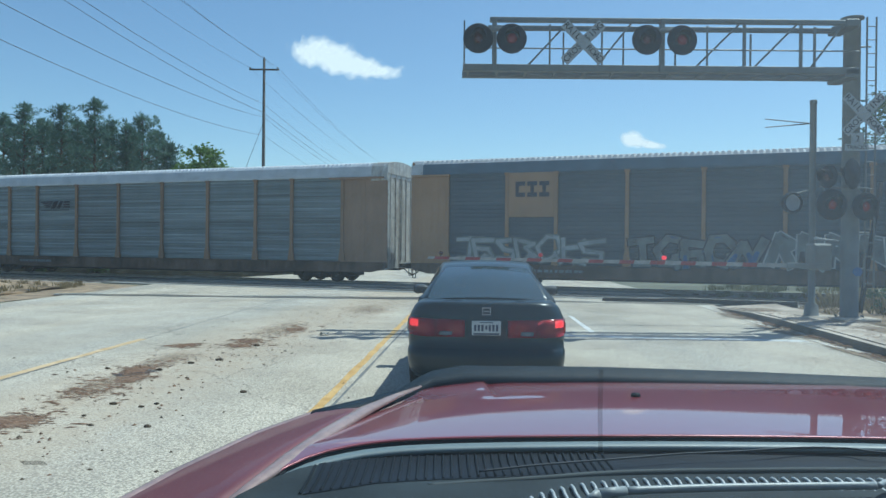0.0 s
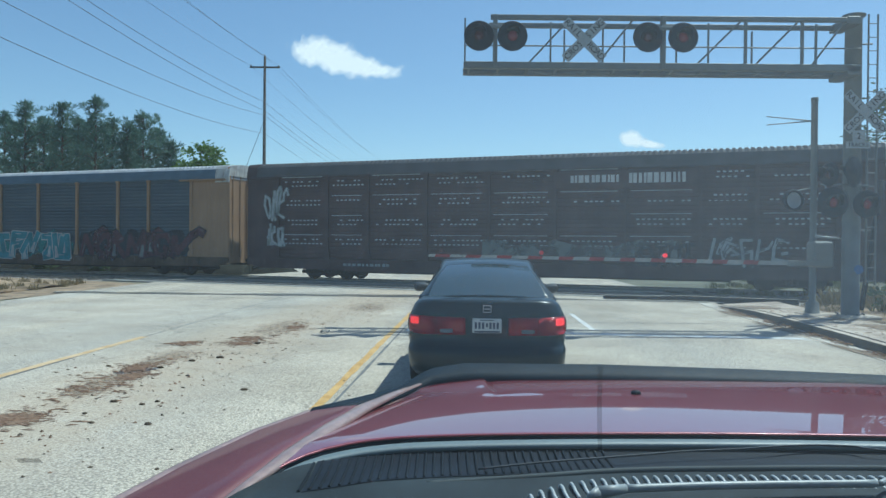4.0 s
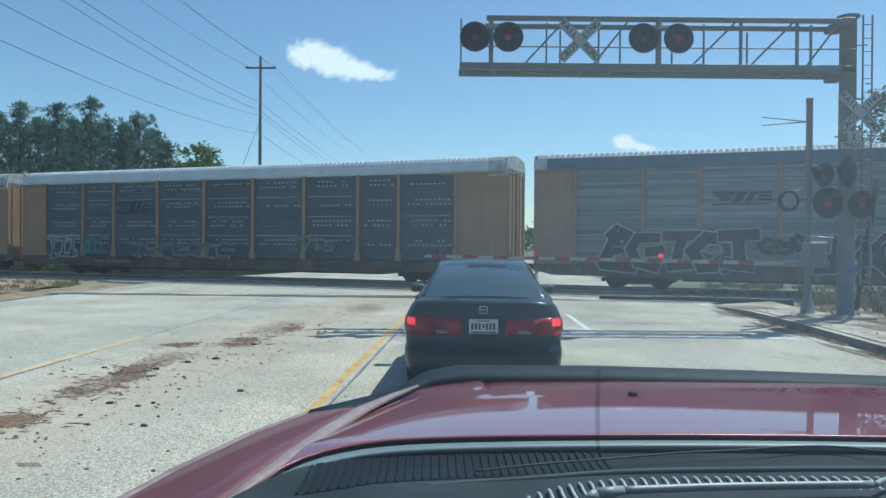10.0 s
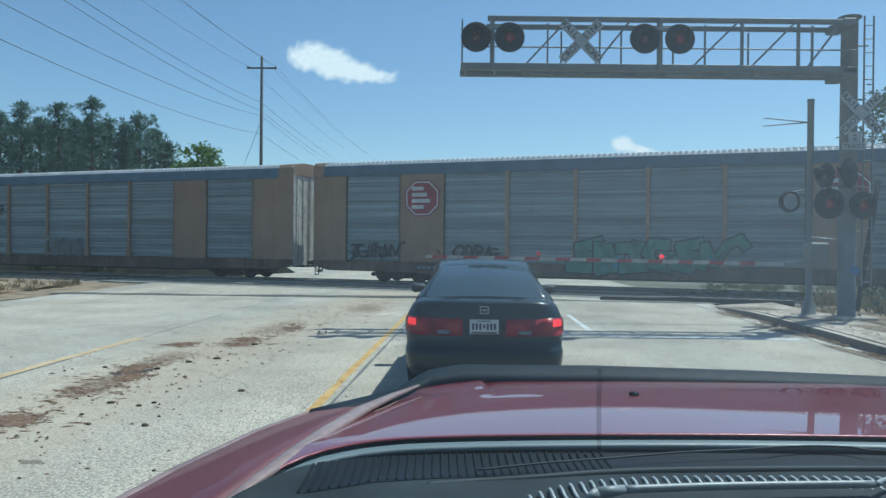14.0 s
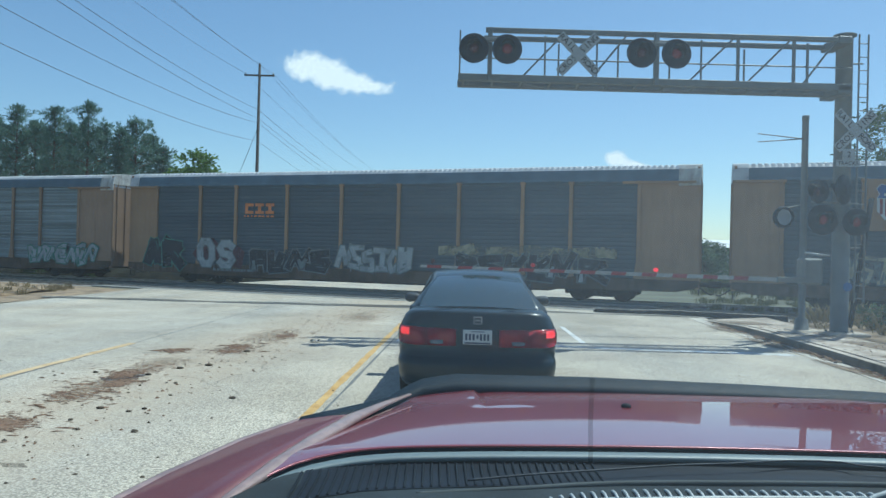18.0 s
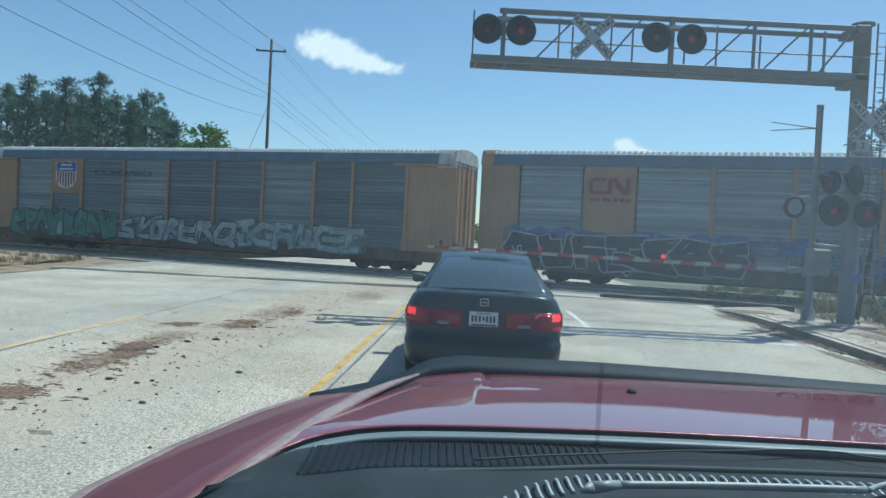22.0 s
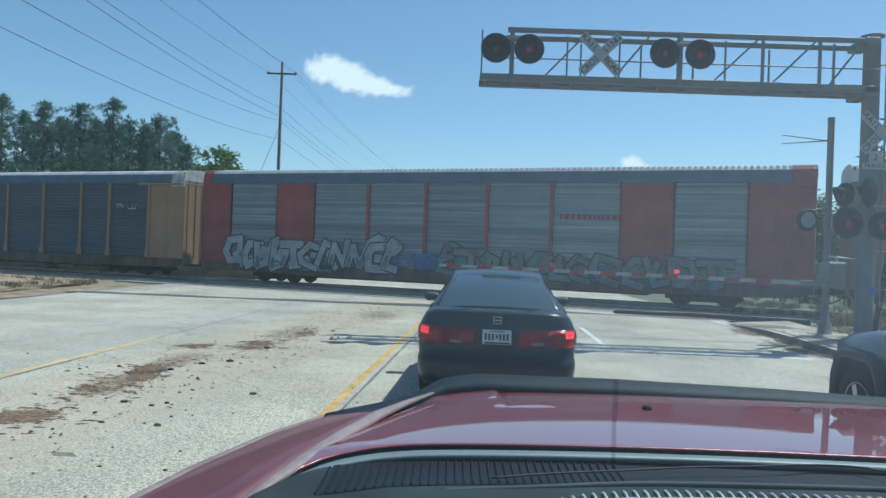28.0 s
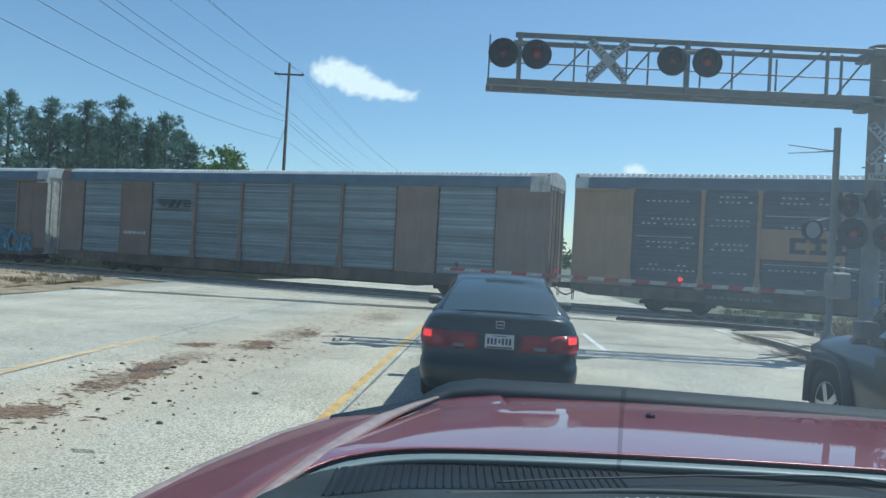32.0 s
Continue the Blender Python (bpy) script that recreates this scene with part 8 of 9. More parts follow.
def crossbuck(cx, y, cz, arm, words, parent, put, size, mats=("signwhite", "signblack")):
    """Two crossed white blades with black capitals."""
    for ang, text in ((45, words[1]), (-45, words[0])):
        bm = bmesh.new()
        off = 0.0 if ang > 0 else -0.012
        box(bm, -arm, arm, y + off - 0.004, y + off + 0.004, -0.115, 0.115, 0.0, 0, pose(cx, 0, cz) @ pose(0, 0, 0, 0, -ang, 0))
        blade = put("blade", bm, mats[0], "white sign blade")
        base = parent.matrix_basis.inverted() @ pose(cx, y + off - 0.007, cz) @ pose(0, 0, 0, 0, -ang, 0)
        half = len(text)
        for k, ch in enumerate(text):
            if ch == " ":
                continue
            xk = -arm + (k + 0.6) * (2 * arm) / (len(text) + 0.2)
            lettering("letter", ch, size, mats[1], blade, base @ pose(xk, 0, 0) @ UP, depth=0.001)


crossbuck(3.18, BEAM_Y - 0.47, 6.5, 0.62, ("RAIL  ROAD", "CROS SING"), gantry, gput, 0.2)
crossbuck(9.78, MY - 0.36, 4.95, 0.62, ("RAIL  ROAD", "CROS SING"), gantry, gput, 0.2)
bm = bmesh.new()
box(bm, 9.34, 9.9, MY - 0.36, MY - 0.352, 4.1, 4.26, 0)
box(bm, 9.49, 9.79, MY - 0.36, MY - 0.352, 4.26, 4.52, 0)
tracks_sign = gput("tracks_sign", bm, "signwhite", "white plate that reads 2 TRACKS")
inv = gantry.matrix_basis.inverted()
lettering("letter", "2", 0.2, "signblack", tracks_sign, inv @ pose(9.64, MY - 0.363, 4.38) @ UP, depth=0.001)
lettering("letter", "TRACKS", 0.13, "signblack", tracks_sign, inv @ pose(9.62, MY - 0.363, 4.18) @ UP, depth=0.001)
# flashers on the mast
signal(8.95, MY - 0.55, 2.83, 0.36, "redlit", put=gput)
signal(9.79, MY - 0.45, 2.8, 0.33, "redlit", put=gput)
signal(9.0, MY - 0.3, 3.5, 0.28, "redlens", -72, put=gput)
signal(9.52, MY - 0.4, 3.56, 0.36, "redlens", 214, put=gput)
bm = bmesh.new()
tube(bm, (8.9, MY - 0.1, 3.28), (9.95, MY - 0.25, 3.24), 0.022, 0.022, 8)
tube(bm, (9.0, MY - 0.2, 3.55), (9.7, MY - 0.25, 3.6), 0.03, 0.03, 8)
for x in (8.94, 9.76):
    tube(bm, (x, MY - 0.5, 2.8), (x, MY - 0.2, 3.25), 0.02, 0.02, 6)
gpart("lamp_arm", bm, "galvdark")
bm = bmesh.new()
tube(bm, (10.0, MY + 0.1, 0.3), (10.35, MY - 0.1, 3.4), 0.06, 0.06, 8)
gpart("conduit", bm, "black", "leaning dark conduit")
bm = bmesh.new()
tube(bm, (9.71, MY - 0.3, 1.28), (9.71, MY - 0.29, 1.28), 0.115, 0.115, 7)
gpart("notice", bm, "signblue", "small blue notice plate")

# gate with its post and arm
PX, PY = 8.93, 17.85
gate = thing("crossing_gate", pose(PX, PY, 0.12), "crossing gate with its red and white arm lowered", "crossing gate")


def pput(name, bm, mat, label="", parent=None):
    bmesh.ops.translate(bm, vec=(-PX, -PY, -0.12), verts=list(bm.verts))
    return part(name, bm, mat, parent or gate, label)


bm = bmesh.new()
lathe(bm, [(0.27, 0.12), (0.27, 0.16), (0.17, 0.2), (0.15, 0.45), (0.08, 0.5), (0.076, 5.3), (0.085, 5.31), (0.085, 5.4), (0.0, 5.42)], pose(PX, PY, 0), 20)
pput("post", bm, "galvdark", "slim grey steel post")
bm = bmesh.new()
box(bm, PX - 0.1, PX + 0.38, PY - 0.26, PY + 0.16, 1.3, 1.94, 0.05)
mech = pput("gate_motor", bm, "galvdark", "grey gate motor housing")
bm = bmesh.new()
tube(bm, (PX + 0.12, PY - 0.29, 1.75), (PX + 0.12, PY - 0.31, 1.75), 0.15, 0.15, 16)
pput("housing_cover", bm, "galvdark", "", mech)
bm = bmesh.new()
tube(bm, (PX + 0.0, PY - 0.1, 2.06), (PX + 0.55, PY - 0.2, 2.0), 0.03, 0.02, 8)
pput("hand_bar", bm, "galv", "", mech)
bm = bmesh.new()
for dz in (0.08, -0.12):
    tube(bm, (PX - 0.05, PY, 4.84), (PX - 1.2, PY - 0.1, 4.84 + dz), 0.016, 0.012, 6)
pput("rod", bm, "galvdark", "two thin rods")
AX0, AX1, AZ0, AZ1, AY = 8.25, -0.36, 1.405, 1.515, PY - 0.25
arm_dir = (AZ1 - AZ0) / (AX0 - AX1)
x, red = AX0, False
k = 0
while x > AX1 + 0.05:
    w = 0.385 if not red else 0.35
    if x > 7.6:
        w = 0.75
    x2 = max(AX1, x - w)
    bm = bmesh.new()
    za, zb = AZ0 + (AX0 - x) * arm_dir, AZ0 + (AX0 - x2) * arm_dir
    hh = 0.05 - 0.018 * (AX0 - x) / 8.6
    loft(bm, [[(xx - 0.015, AY - 0.018, zz - hh), (xx - 0.015, AY + 0.018, zz - hh), (xx + 0.015, AY + 0.018, zz + hh), (xx + 0.015, AY - 0.018, zz + hh)] for xx, zz in ((x, za), (x2, zb))], close=True, smooth=False)
    bmesh.ops.recalc_face_normals(bm, faces=list(bm.faces))
    pput("arm_section", bm, "gatered" if red else "gatewhite", "red arm section" if red else "white arm section")
    x, red = x2, not red
bm = bmesh.new()
box(bm, 8.2, 9.1, AY - 0.04, AY + 0.04, 1.34, 1.47, 0.01)
pput("arm_bracket", bm, "galvdark")
for ax, lit in ((-0.05, "redlens"), (2.33, "armdim"), (5.28, "armlamp")):
    z = AZ0 + (AX0 - ax) * arm_dir
    bm = bmesh.new()
    box(bm, ax - 0.012, ax + 0.012, AY - 0.012, AY + 0.012, z, z + 0.09)
    st = pput("lamp_stem", bm, "black")
    bm = bmesh.new()
    tube(bm, (ax, AY - 0.05, z + 0.12), (ax, AY + 0.05, z + 0.12), 0.05, 0.05, 12)
    pput("arm_lamp", bm, lit, "small red arm lamp", st)
bm = bmesh.new()
lathe(bm, [(0.0, 0.02), (0.18, 0.02), (0.2, 0.03), (0.2, 0.08), (0.25, 0.08), (0.27, 0.0), (0.24, -0.06), (0.0, -0.07)], pose(8.38, PY - 0.1, 2.91, 90, 0, 8), 28, 0, [1, 1, 0, 0, 0, 0, 0])
pput("side_flasher", bm, ["black", "hazedlens"], "round black flasher with a pale lens")
bm = bmesh.new()
tube(bm, (8.38, PY - 0.1, 3.12), (PX, PY, 3.24), 0.02, 0.02, 6)
pput("flasher_arm", bm, "galvdark")
bm = bmesh.new()
box(bm, PX - 0.32, PX + 0.32, PY - 0.32, PY + 0.32, 0.05, 0.2, 0.04)
pput("footing", bm, "concrete", "pale concrete footing")

# ---- power line ----
POLES = [(-11.6, 152.0), (-15.9, 65.0), (-18.6, 9.0)]
ATTACH = [(-1.25, 17.35, 0), (1.25, 17.35, 0), (0.0, 18.2, 0), (0.0, 14.15, 0.65), (0.0, 13.4, 1.0), (0.0, 13.0, -0.8), (0.0, 11.4, -0.6)]   # offset, height, rise towards the near pole
for x, y in POLES:
    pl = thing("utility_pole", pose(x, y, -0.05), "weathered wooden utility pole with one crossarm", "utility pole", "poles of the power line")
    bm = bmesh.new()
    lathe(bm, [(0.19, -0.1), (0.175, 2), (0.11, 18.2), (0.0, 18.25)], None, 14)
    part("pole", bm, "woodpole", pl)
    bm = bmesh.new()
    box(bm, -1.32, 1.32, -0.07, 0.07, 17.18, 17.32, 0.01)
    part("crossarm", bm, "woodpole", pl)
    for ax, az, _ in ATTACH[:3]:
        bm = bmesh.new()
        lathe(bm, [(0.03, 0), (0.07, 0.03), (0.05, 0.08), (0.07, 0.11), (0.04, 0.17), (0, 0.18)], pose(ax * 0.96, 0, az - 0.05 if ax else az), 10)
        part("insulator", bm, "plasticgrey", pl, "small grey insulator")
    bm = bmesh.new()
    tube(bm, (0, -0.05, 13.2), (0.0, -0.25, 13.2), 0.05, 0.05, 8)
    tube(bm, (-0.0, -0.05, 11.2), (0.0, -0.3, 11.2), 0.05, 0.05, 8)
    part("bracket", bm, "galvdark", pl)
for k, (ax, az, rise) in enumerate(ATTACH):
    for (xa, ya), (xb, yb) in zip(POLES, POLES[1:]):
        bm = bmesh.new()
        pts = []
        for i in range(17):
            t = i / 16
            sag = (1.1 if k < 5 else 1.3) * 4 * t * (1 - t)
            pts.append((xa + (xb - xa) * t + ax, ya + (yb - ya) * t, az + (rise * t if yb < 20 else 0) - sag))
        pipe(bm, pts, 0.011 if k < 3 else 0.015, 5)
        tagged(finish("overhead_wire", bm, "wire"), "thin dark overhead wire slung between poles", "wire", "wires of the power line")
bm = bmesh.new()
tube(bm, (-15.9, 65, 12.6), (-21.0, 66, 0), 0.02, 0.02, 5)
tagged(finish("guy_wire", bm, "wire"), "slanting guy wire of a utility pole", "wire")

# ---- trees and shrubs ----


def leaves(bm, c, r, n, rng, size, flat=0.7, mi=0):
    """A clump of small bent blades about c."""
    for _ in range(n):
        d = Vector((rng.gauss(0, 1), rng.gauss(0, 1), rng.gauss(0, 1) * flat))
        p = Vector(c) + d * r * 0.55
        a = Vector((rng.uniform(-1, 1), rng.uniform(-1, 1), rng.uniform(-0.6, 0.6))).normalized()
        b = a.orthogonal().normalized()
        s_ = size * rng.uniform(0.6, 1.3)
        f = bm.faces.new([bm.verts.new(p + q) for q in (a * s_, b * s_ * 0.5, -a * s_, -b * s_ * 0.5)])
        f.material_index = mi


def tuft(bm, c, d, r, n, rng):
    """A brush of needles that fans out about the direction d."""
    for _ in range(n):
        f = (d * 0.7 + Vector((rng.gauss(0, 0.7), rng.gauss(0, 0.7), rng.gauss(0.25, 0.55)))).normalized()
        p = c + f * r * rng.uniform(0.0, 0.45)
        sd = f.cross(Vector((rng.uniform(-1, 1), rng.uniform(-1, 1), rng.uniform(-1, 1)))).normalized() * r * rng.uniform(0.04, 0.08)
        e = p + f * r * rng.uniform(0.6, 1.1)
        bm.faces.new([bm.verts.new(v) for v in (p - sd, (p + e) / 2 - sd * 1.2, e, (p + e) / 2 + sd * 1.2)])


def pine(x, y, h, seed, spread=1.0):
    rng = random.Random(seed)
    t = thing("pine_tree", pose(x, y, -0.1), "tall dark pine with a broad ragged crown", "tree", "pines behind the tracks")
    bm = bmesh.new()
    lathe(bm, [(0.28, 0), (0.2, h * 0.4), (0.1, h * 0.8), (0.03, h - 0.3)], None, 8)
    limbs = []
    heavy = rng.uniform(0, 6.28)
    for k in range(62):
        q = (k / 62) ** 0.85
        z = h * (0.2 + 0.76 * q)
        reach = spread * (0.2 + h * 0.25 * (1 - q) ** 0.75) * rng.choice((0.3, 0.5, 0.8, 1.0, 1.3))
        a = k * 2.4 + rng.uniform(-0.5, 0.5)
        reach *= 1 + 0.25 * math.cos(a - heavy)
        e = Vector((reach * math.cos(a), reach * math.sin(a), min(h - 0.2, z + reach * rng.uniform(0.1, 0.6))))
        tube(bm, (0, 0, z - 0.2), e, 0.05, 0.012, 5)
        limbs.append((Vector((0, 0, z)), e))
    part("trunk", bm, "bark", t, "bare brown trunk and limbs", True)
    bm = bmesh.new()
    for a, e in limbs:
        d = (e - a).normalized()
        ln = (e - a).length
        for q in (0.4, 0.62, 0.82, 1.0):
            for _ in range(1):
                side = Vector((rng.gauss(0, 1), rng.gauss(0, 1), rng.gauss(0.15, 0.6))) * (0.12 + 0.13 * ln)
                tuft(bm, a.lerp(e, q) + side * (0.5 + 0.5 * q), (d + side.normalized() * 0.6 + Vector((0, 0, 0.5))).normalized(), rng.uniform(0.5, 0.85), 17, rng)
    for k in range(9):
        tuft(bm, Vector((rng.gauss(0, 0.06 + 0.035 * k), rng.gauss(0, 0.06 + 0.035 * k), h - 0.5 - 0.22 * k)), Vector((0, 0, 1)), 0.5, 14, rng)
    part("crown", bm, "pine", t, "dark needle tufts with gaps between them")
    return t


def broadleaf(x, y, h, w, seed, mat, label, n=70, group="trees beyond the tracks", base=0.25, size=0.24):
    rng = random.Random(seed)
    t = thing("leafy_tree", pose(x, y, -0.1), label, "tree", group)
    bm = bmesh.new()
    lathe(bm, [(0.25, 0), (0.17, h * 0.35), (0.08, h * 0.7)], None, 8)
    ends = []
    for k in range(n):
        z = h * (base + (1 - base) * rng.random() ** 0.8)
        rr = w * math.sqrt(max(0.05, 1 - ((z / h - 0.55) / 0.5) ** 2)) * rng.uniform(0.45, 1.0)
        a = rng.uniform(0, 2 * math.pi)
        e = Vector((rr * math.cos(a), rr * math.sin(a), z))
        if k < 18:
            tube(bm, (0, 0, h * 0.3), e, 0.06, 0.015, 5)
        ends.append(e)
    part("trunk", bm, "bark", t, "brown trunk and limbs", True)
    bm = bmesh.new()
    for e in ends:
        leaves(bm, e, 0.55 + 0.1 * w, 46, rng, size)
    part("crown", bm, mat, t, "leafy crown with gaps")
    return t


rng = random.Random(5)
for k, (x, y, h) in enumerate([(-55.8, 86, 17.98), (-57.7, 92, 20.25), (-58.5, 98, 19.22), (-51.2, 90, 19.07), (-52.2, 96, 18.25), (-47.7, 92, 19.35), (-49.2, 99, 18.80), (-42.6, 90, 19.84), (-42.8, 95, 17.94), (-37.9, 88, 16.31), (-37.6, 92, 18.18), (-37.4, 96, 16.70), (-33.4, 90, 14.27), (-61.7, 90, 17.45), (-66.6, 92, 18.47), (-59.4, 102, 18.53), (-57.3, 103, 18.09), (-55.1, 104, 18.59), (-52.2, 103, 17.82), (-51.0, 105, 18.63), (-48.0, 104, 18.82), (-43.3, 103, 17.43)]):
    pine(x, y, h, 100 + k, 1.0 if k % 2 else 1.15)
broadleaf(-27.5, 84, 12.4, 3.2, 31, "leaf", "bright green leafy tree at the end of the pines", 60, size=0.3)
broadleaf(-30.5, 88, 11.2, 3.0, 32, "leaf", "bright green leafy tree at the end of the pines", 50, size=0.3)
broadleaf(35.2, 56, 14.0, 4.0, 33, "leafdark", "tall leafy tree behind the signal mast", 90)
broadleaf(34.6, 73, 8.0, 2.8, 34, "leafdark", "rounded leafy tree beyond the tracks", 80)
broadleaf(40, 80, 9.5, 4.5, 35, "leafdark", "rounded leafy tree beyond the tracks", 70)
broadleaf(28.5, 78, 3.6, 3.0, 36, "leafdark", "low leafy tree beyond the tracks", 60, base=0.05)


def shrub(x, y, h, w, seed, mat="leafdark", label="unkempt green shrub beside the tracks"):
    rng = random.Random(seed)
    bm = bmesh.new()
    for k in range(26):
        a = rng.uniform(0, 2 * math.pi)
        rr = w * math.sqrt(rng.random())
        z = h * rng.uniform(0.1, 1) * (1 - 0.5 * rr / w)
        if k < 8:
            tube(bm, (0, 0, 0), (rr * math.cos(a), rr * math.sin(a), z), 0.02, 0.008, 5, 1)
        leaves(bm, (rr * math.cos(a), rr * math.sin(a), z), 0.3 + 0.2 * h, 34, rng, 0.11)
    ob = finish("shrub", bm, [mat, "bark"])
    ob.matrix_basis = pose(x, y, -0.04)
    return tagged(ob, label, "shrub", "shrubs by the tracks")


for k in range(12):
    shrub(20 + k * 2.6 + rng.uniform(-0.8, 0.8), 46 + rng.uniform(-2, 4) + k * 0.4, rng.uniform(1.4, 2.6), 1.6, 200 + k)
for k in range(16):
    p = track_point(-76 + k * 3.2 + rng.uniform(-0.8, 0.8), 37.5 + rng.uniform(-1, 1.5))
    shrub(p.x, p.y, rng.uniform(1.2, 2.0), 1.9, 300 + k, label="dense dark undergrowth below the pines")
for k, (x, y, h, w) in enumerate([(-20, 44, 1.2, 1.0), (-24, 45.5, 0.9, 1.0), (-31, 47, 1.3, 1.1), (11.9, 18.6, 0.9, 0.5), (12.6, 17.4, 1.0, 0.6), (13.4, 18.9, 1.2, 0.7)]):
    shrub(x, y, h, w, 240 + k)


def grass(name, spots, mat, label, seed, height=0.35, blades=26):
    """Tufts of narrow blades."""
    rng = random.Random(seed)
    bm = bmesh.new()
    for x, y, s_ in spots:
        for _ in range(blades):
            a = rng.uniform(0, 2 * math.pi)
            bx, by = x + rng.gauss(0, 0.12) * s_, y + rng.gauss(0, 0.12) * s_
            h = height * s_ * rng.uniform(0.5, 1.2)
            dx, dy = math.cos(a) * h * 0.45, math.sin(a) * h * 0.45
            wx, wy = -math.sin(a) * 0.012 * s_, math.cos(a) * 0.012 * s_
            z0 = -0.03
            p = [(bx - wx, by - wy, z0), (bx + wx, by + wy, z0), (bx + wx * 0.7 + dx * 0.4, by + wy * 0.7 + dy * 0.4, z0 + h * 0.65), (bx + dx, by + dy, z0 + h), (bx - wx * 0.7 + dx * 0.4, by - wy * 0.7 + dy * 0.4, z0 + h * 0.65)]
            bm.faces.new([bm.verts.new(q) for q in p])
    return tagged(finish(name, bm, mat), label, "grass", kind="stuff")


rng = random.Random(9)
grass("green_grass", [(*(track_point(rng.uniform(-0.5, 26), rng.choice((29.6, 34.8, 36.5)) + rng.gauss(0, 0.6))[:2]), rng.uniform(0.5, 1.2)) for _ in range(330)], "grass", "green grass tufts along the tracks", 1, 0.22)
grass("roadside_grass", [(rng.uniform(10.8, 16), rng.uniform(13, 22), rng.uniform(0.7, 1.6)) for _ in range(150)] + [(rng.uniform(9.9, 10.9), rng.uniform(18.6, 21.5), rng.uniform(0.3, 0.6)) for _ in range(30)], "drygrass", "dry grass behind the signal mast", 2, 0.45)
grass("bank_grass", [(rng.uniform(-24, -14.8), rng.uniform(23.5, 31), rng.uniform(0.4, 1.0)) for _ in range(160)], "drygrass", "dry grass on the dirt bank", 3, 0.3)
grass("field_grass", [(rng.uniform(14, 46), rng.uniform(36, 60), rng.uniform(1.2, 2.6)) for _ in range(420)], "grass", "rough green field beyond the tracks", 4, 0.4, 20)
# far tree line
bm = bmesh.new()
rng = random.Random(12)
for k in range(420):
    a = radians(-62 + 124 * k / 420) + rng.uniform(-0.004, 0.004)
    d = rng.uniform(210, 260)
    h = 5.5 + 3.5 * noise.noise(Vector((k * 0.05, 0, 0))) + rng.uniform(-1, 1)
    for q in range(5):
        leaves(bm, (d * math.sin(a) + rng.uniform(-2, 2), d * math.cos(a), h * (0.2 + 0.2 * q)), 2.0, 9, rng, 1.0)
tagged(finish("far_woods", bm, "leafdark"), "far low tree line on the horizon", "woods", kind="stuff")

# ---- buildings and cabinets beyond the tracks ----
shed = thing("white_shed", pose(38, 88, 0, 0, 0, 12), "long low white shed with a pale metal roof", "shed")
bm = bmesh.new()
box(bm, -11, 9, -4, 4, 0, 3.3, 0.03)
part("wall", bm, "brick", shed)
bm = bmesh.new()
loft(bm, [[(x, -4.4, 3.25), (x, -4.4, 3.4), (x, 0, 4.4), (x, 4.4, 3.4), (x, 4.4, 3.25)] for x in (-11.3, 9.3)], close=True, smooth=False)
bmesh.ops.recalc_face_normals(bm, faces=list(bm.faces))
part("roof", bm, "roofmetal", shed)
for k in range(5):
    bm = bmesh.new()
    box(bm, -9.5 + k * 3.8, -8.0 + k * 3.8, -4.06, -3.95, 1.0, 2.3, 0.01)
    w = part("window", bm, "whiteline", shed)
    bm = bmesh.new()
    box(bm, -9.4 + k * 3.8, -8.1 + k * 3.8, -4.08, -4.05, 1.1, 2.2, 0)
    part("pane", bm, "tint", w)
hut = thing("equipment_hut", pose(24.2, 40.5, 0, 0, 0, -19), "white metal equipment hut beside the tracks", "equipment hut")
bm = bmesh.new()
box(bm, -1.2, 1.2, -0.9, 0.9, 0.25, 2.25, 0.02)
part("wall", bm, "cabinet", hut)
bm = bmesh.new()
box(bm, -1.3, 1.3, -1.0, 1.0, 2.25, 2.36, 0.02)
part("roof", bm, "cabinet", hut)
bm = bmesh.new()
box(bm, -0.5, 0.4, -0.93, -0.9, 0.35, 2.1, 0.01)
part("door", bm, "cabinet", hut)
bm = bmesh.new()
for x in (-1.0, 1.0):
    box(bm, x - 0.1, x + 0.1, -0.7, 0.7, -0.05, 0.25)
part("stand", bm, "galvdark", hut)

# ---- dirt and litter on the road ----


rng = random.Random(77)
SWATH = [(-4.3, 7.35, 0.46, 0.42, "dirtfilm"), (-4.12, 9.75, 0.26, 0.45, "dirtfilm"), (-4.3, 10.5, 0.22, 0.42, "dirtfilm"), (-4.2, 8.7, 0.34, 0.4, "thinfilm"), (-4.52, 12.95, 0.22, 0.22, "dirtfilm"), (-3.56, 13.0, 0.3, 0.3, "dirtfilm"), (-3.55, 13.6, 0.24, 0.26, "dirtfilm"), (-3.1, 15.5, 0.16, 0.3, "dirtfilm"), (-4.3, 9.3, 0.55, 1.2, "thinfilm"), (-4.2, 11.4, 0.6, 1.4, "thinfilm"), (-3.4, 15.5, 0.8, 2.6, "thinfilm"), (-2.0, 20.5, 1.0, 2.5, "thinfilm")]
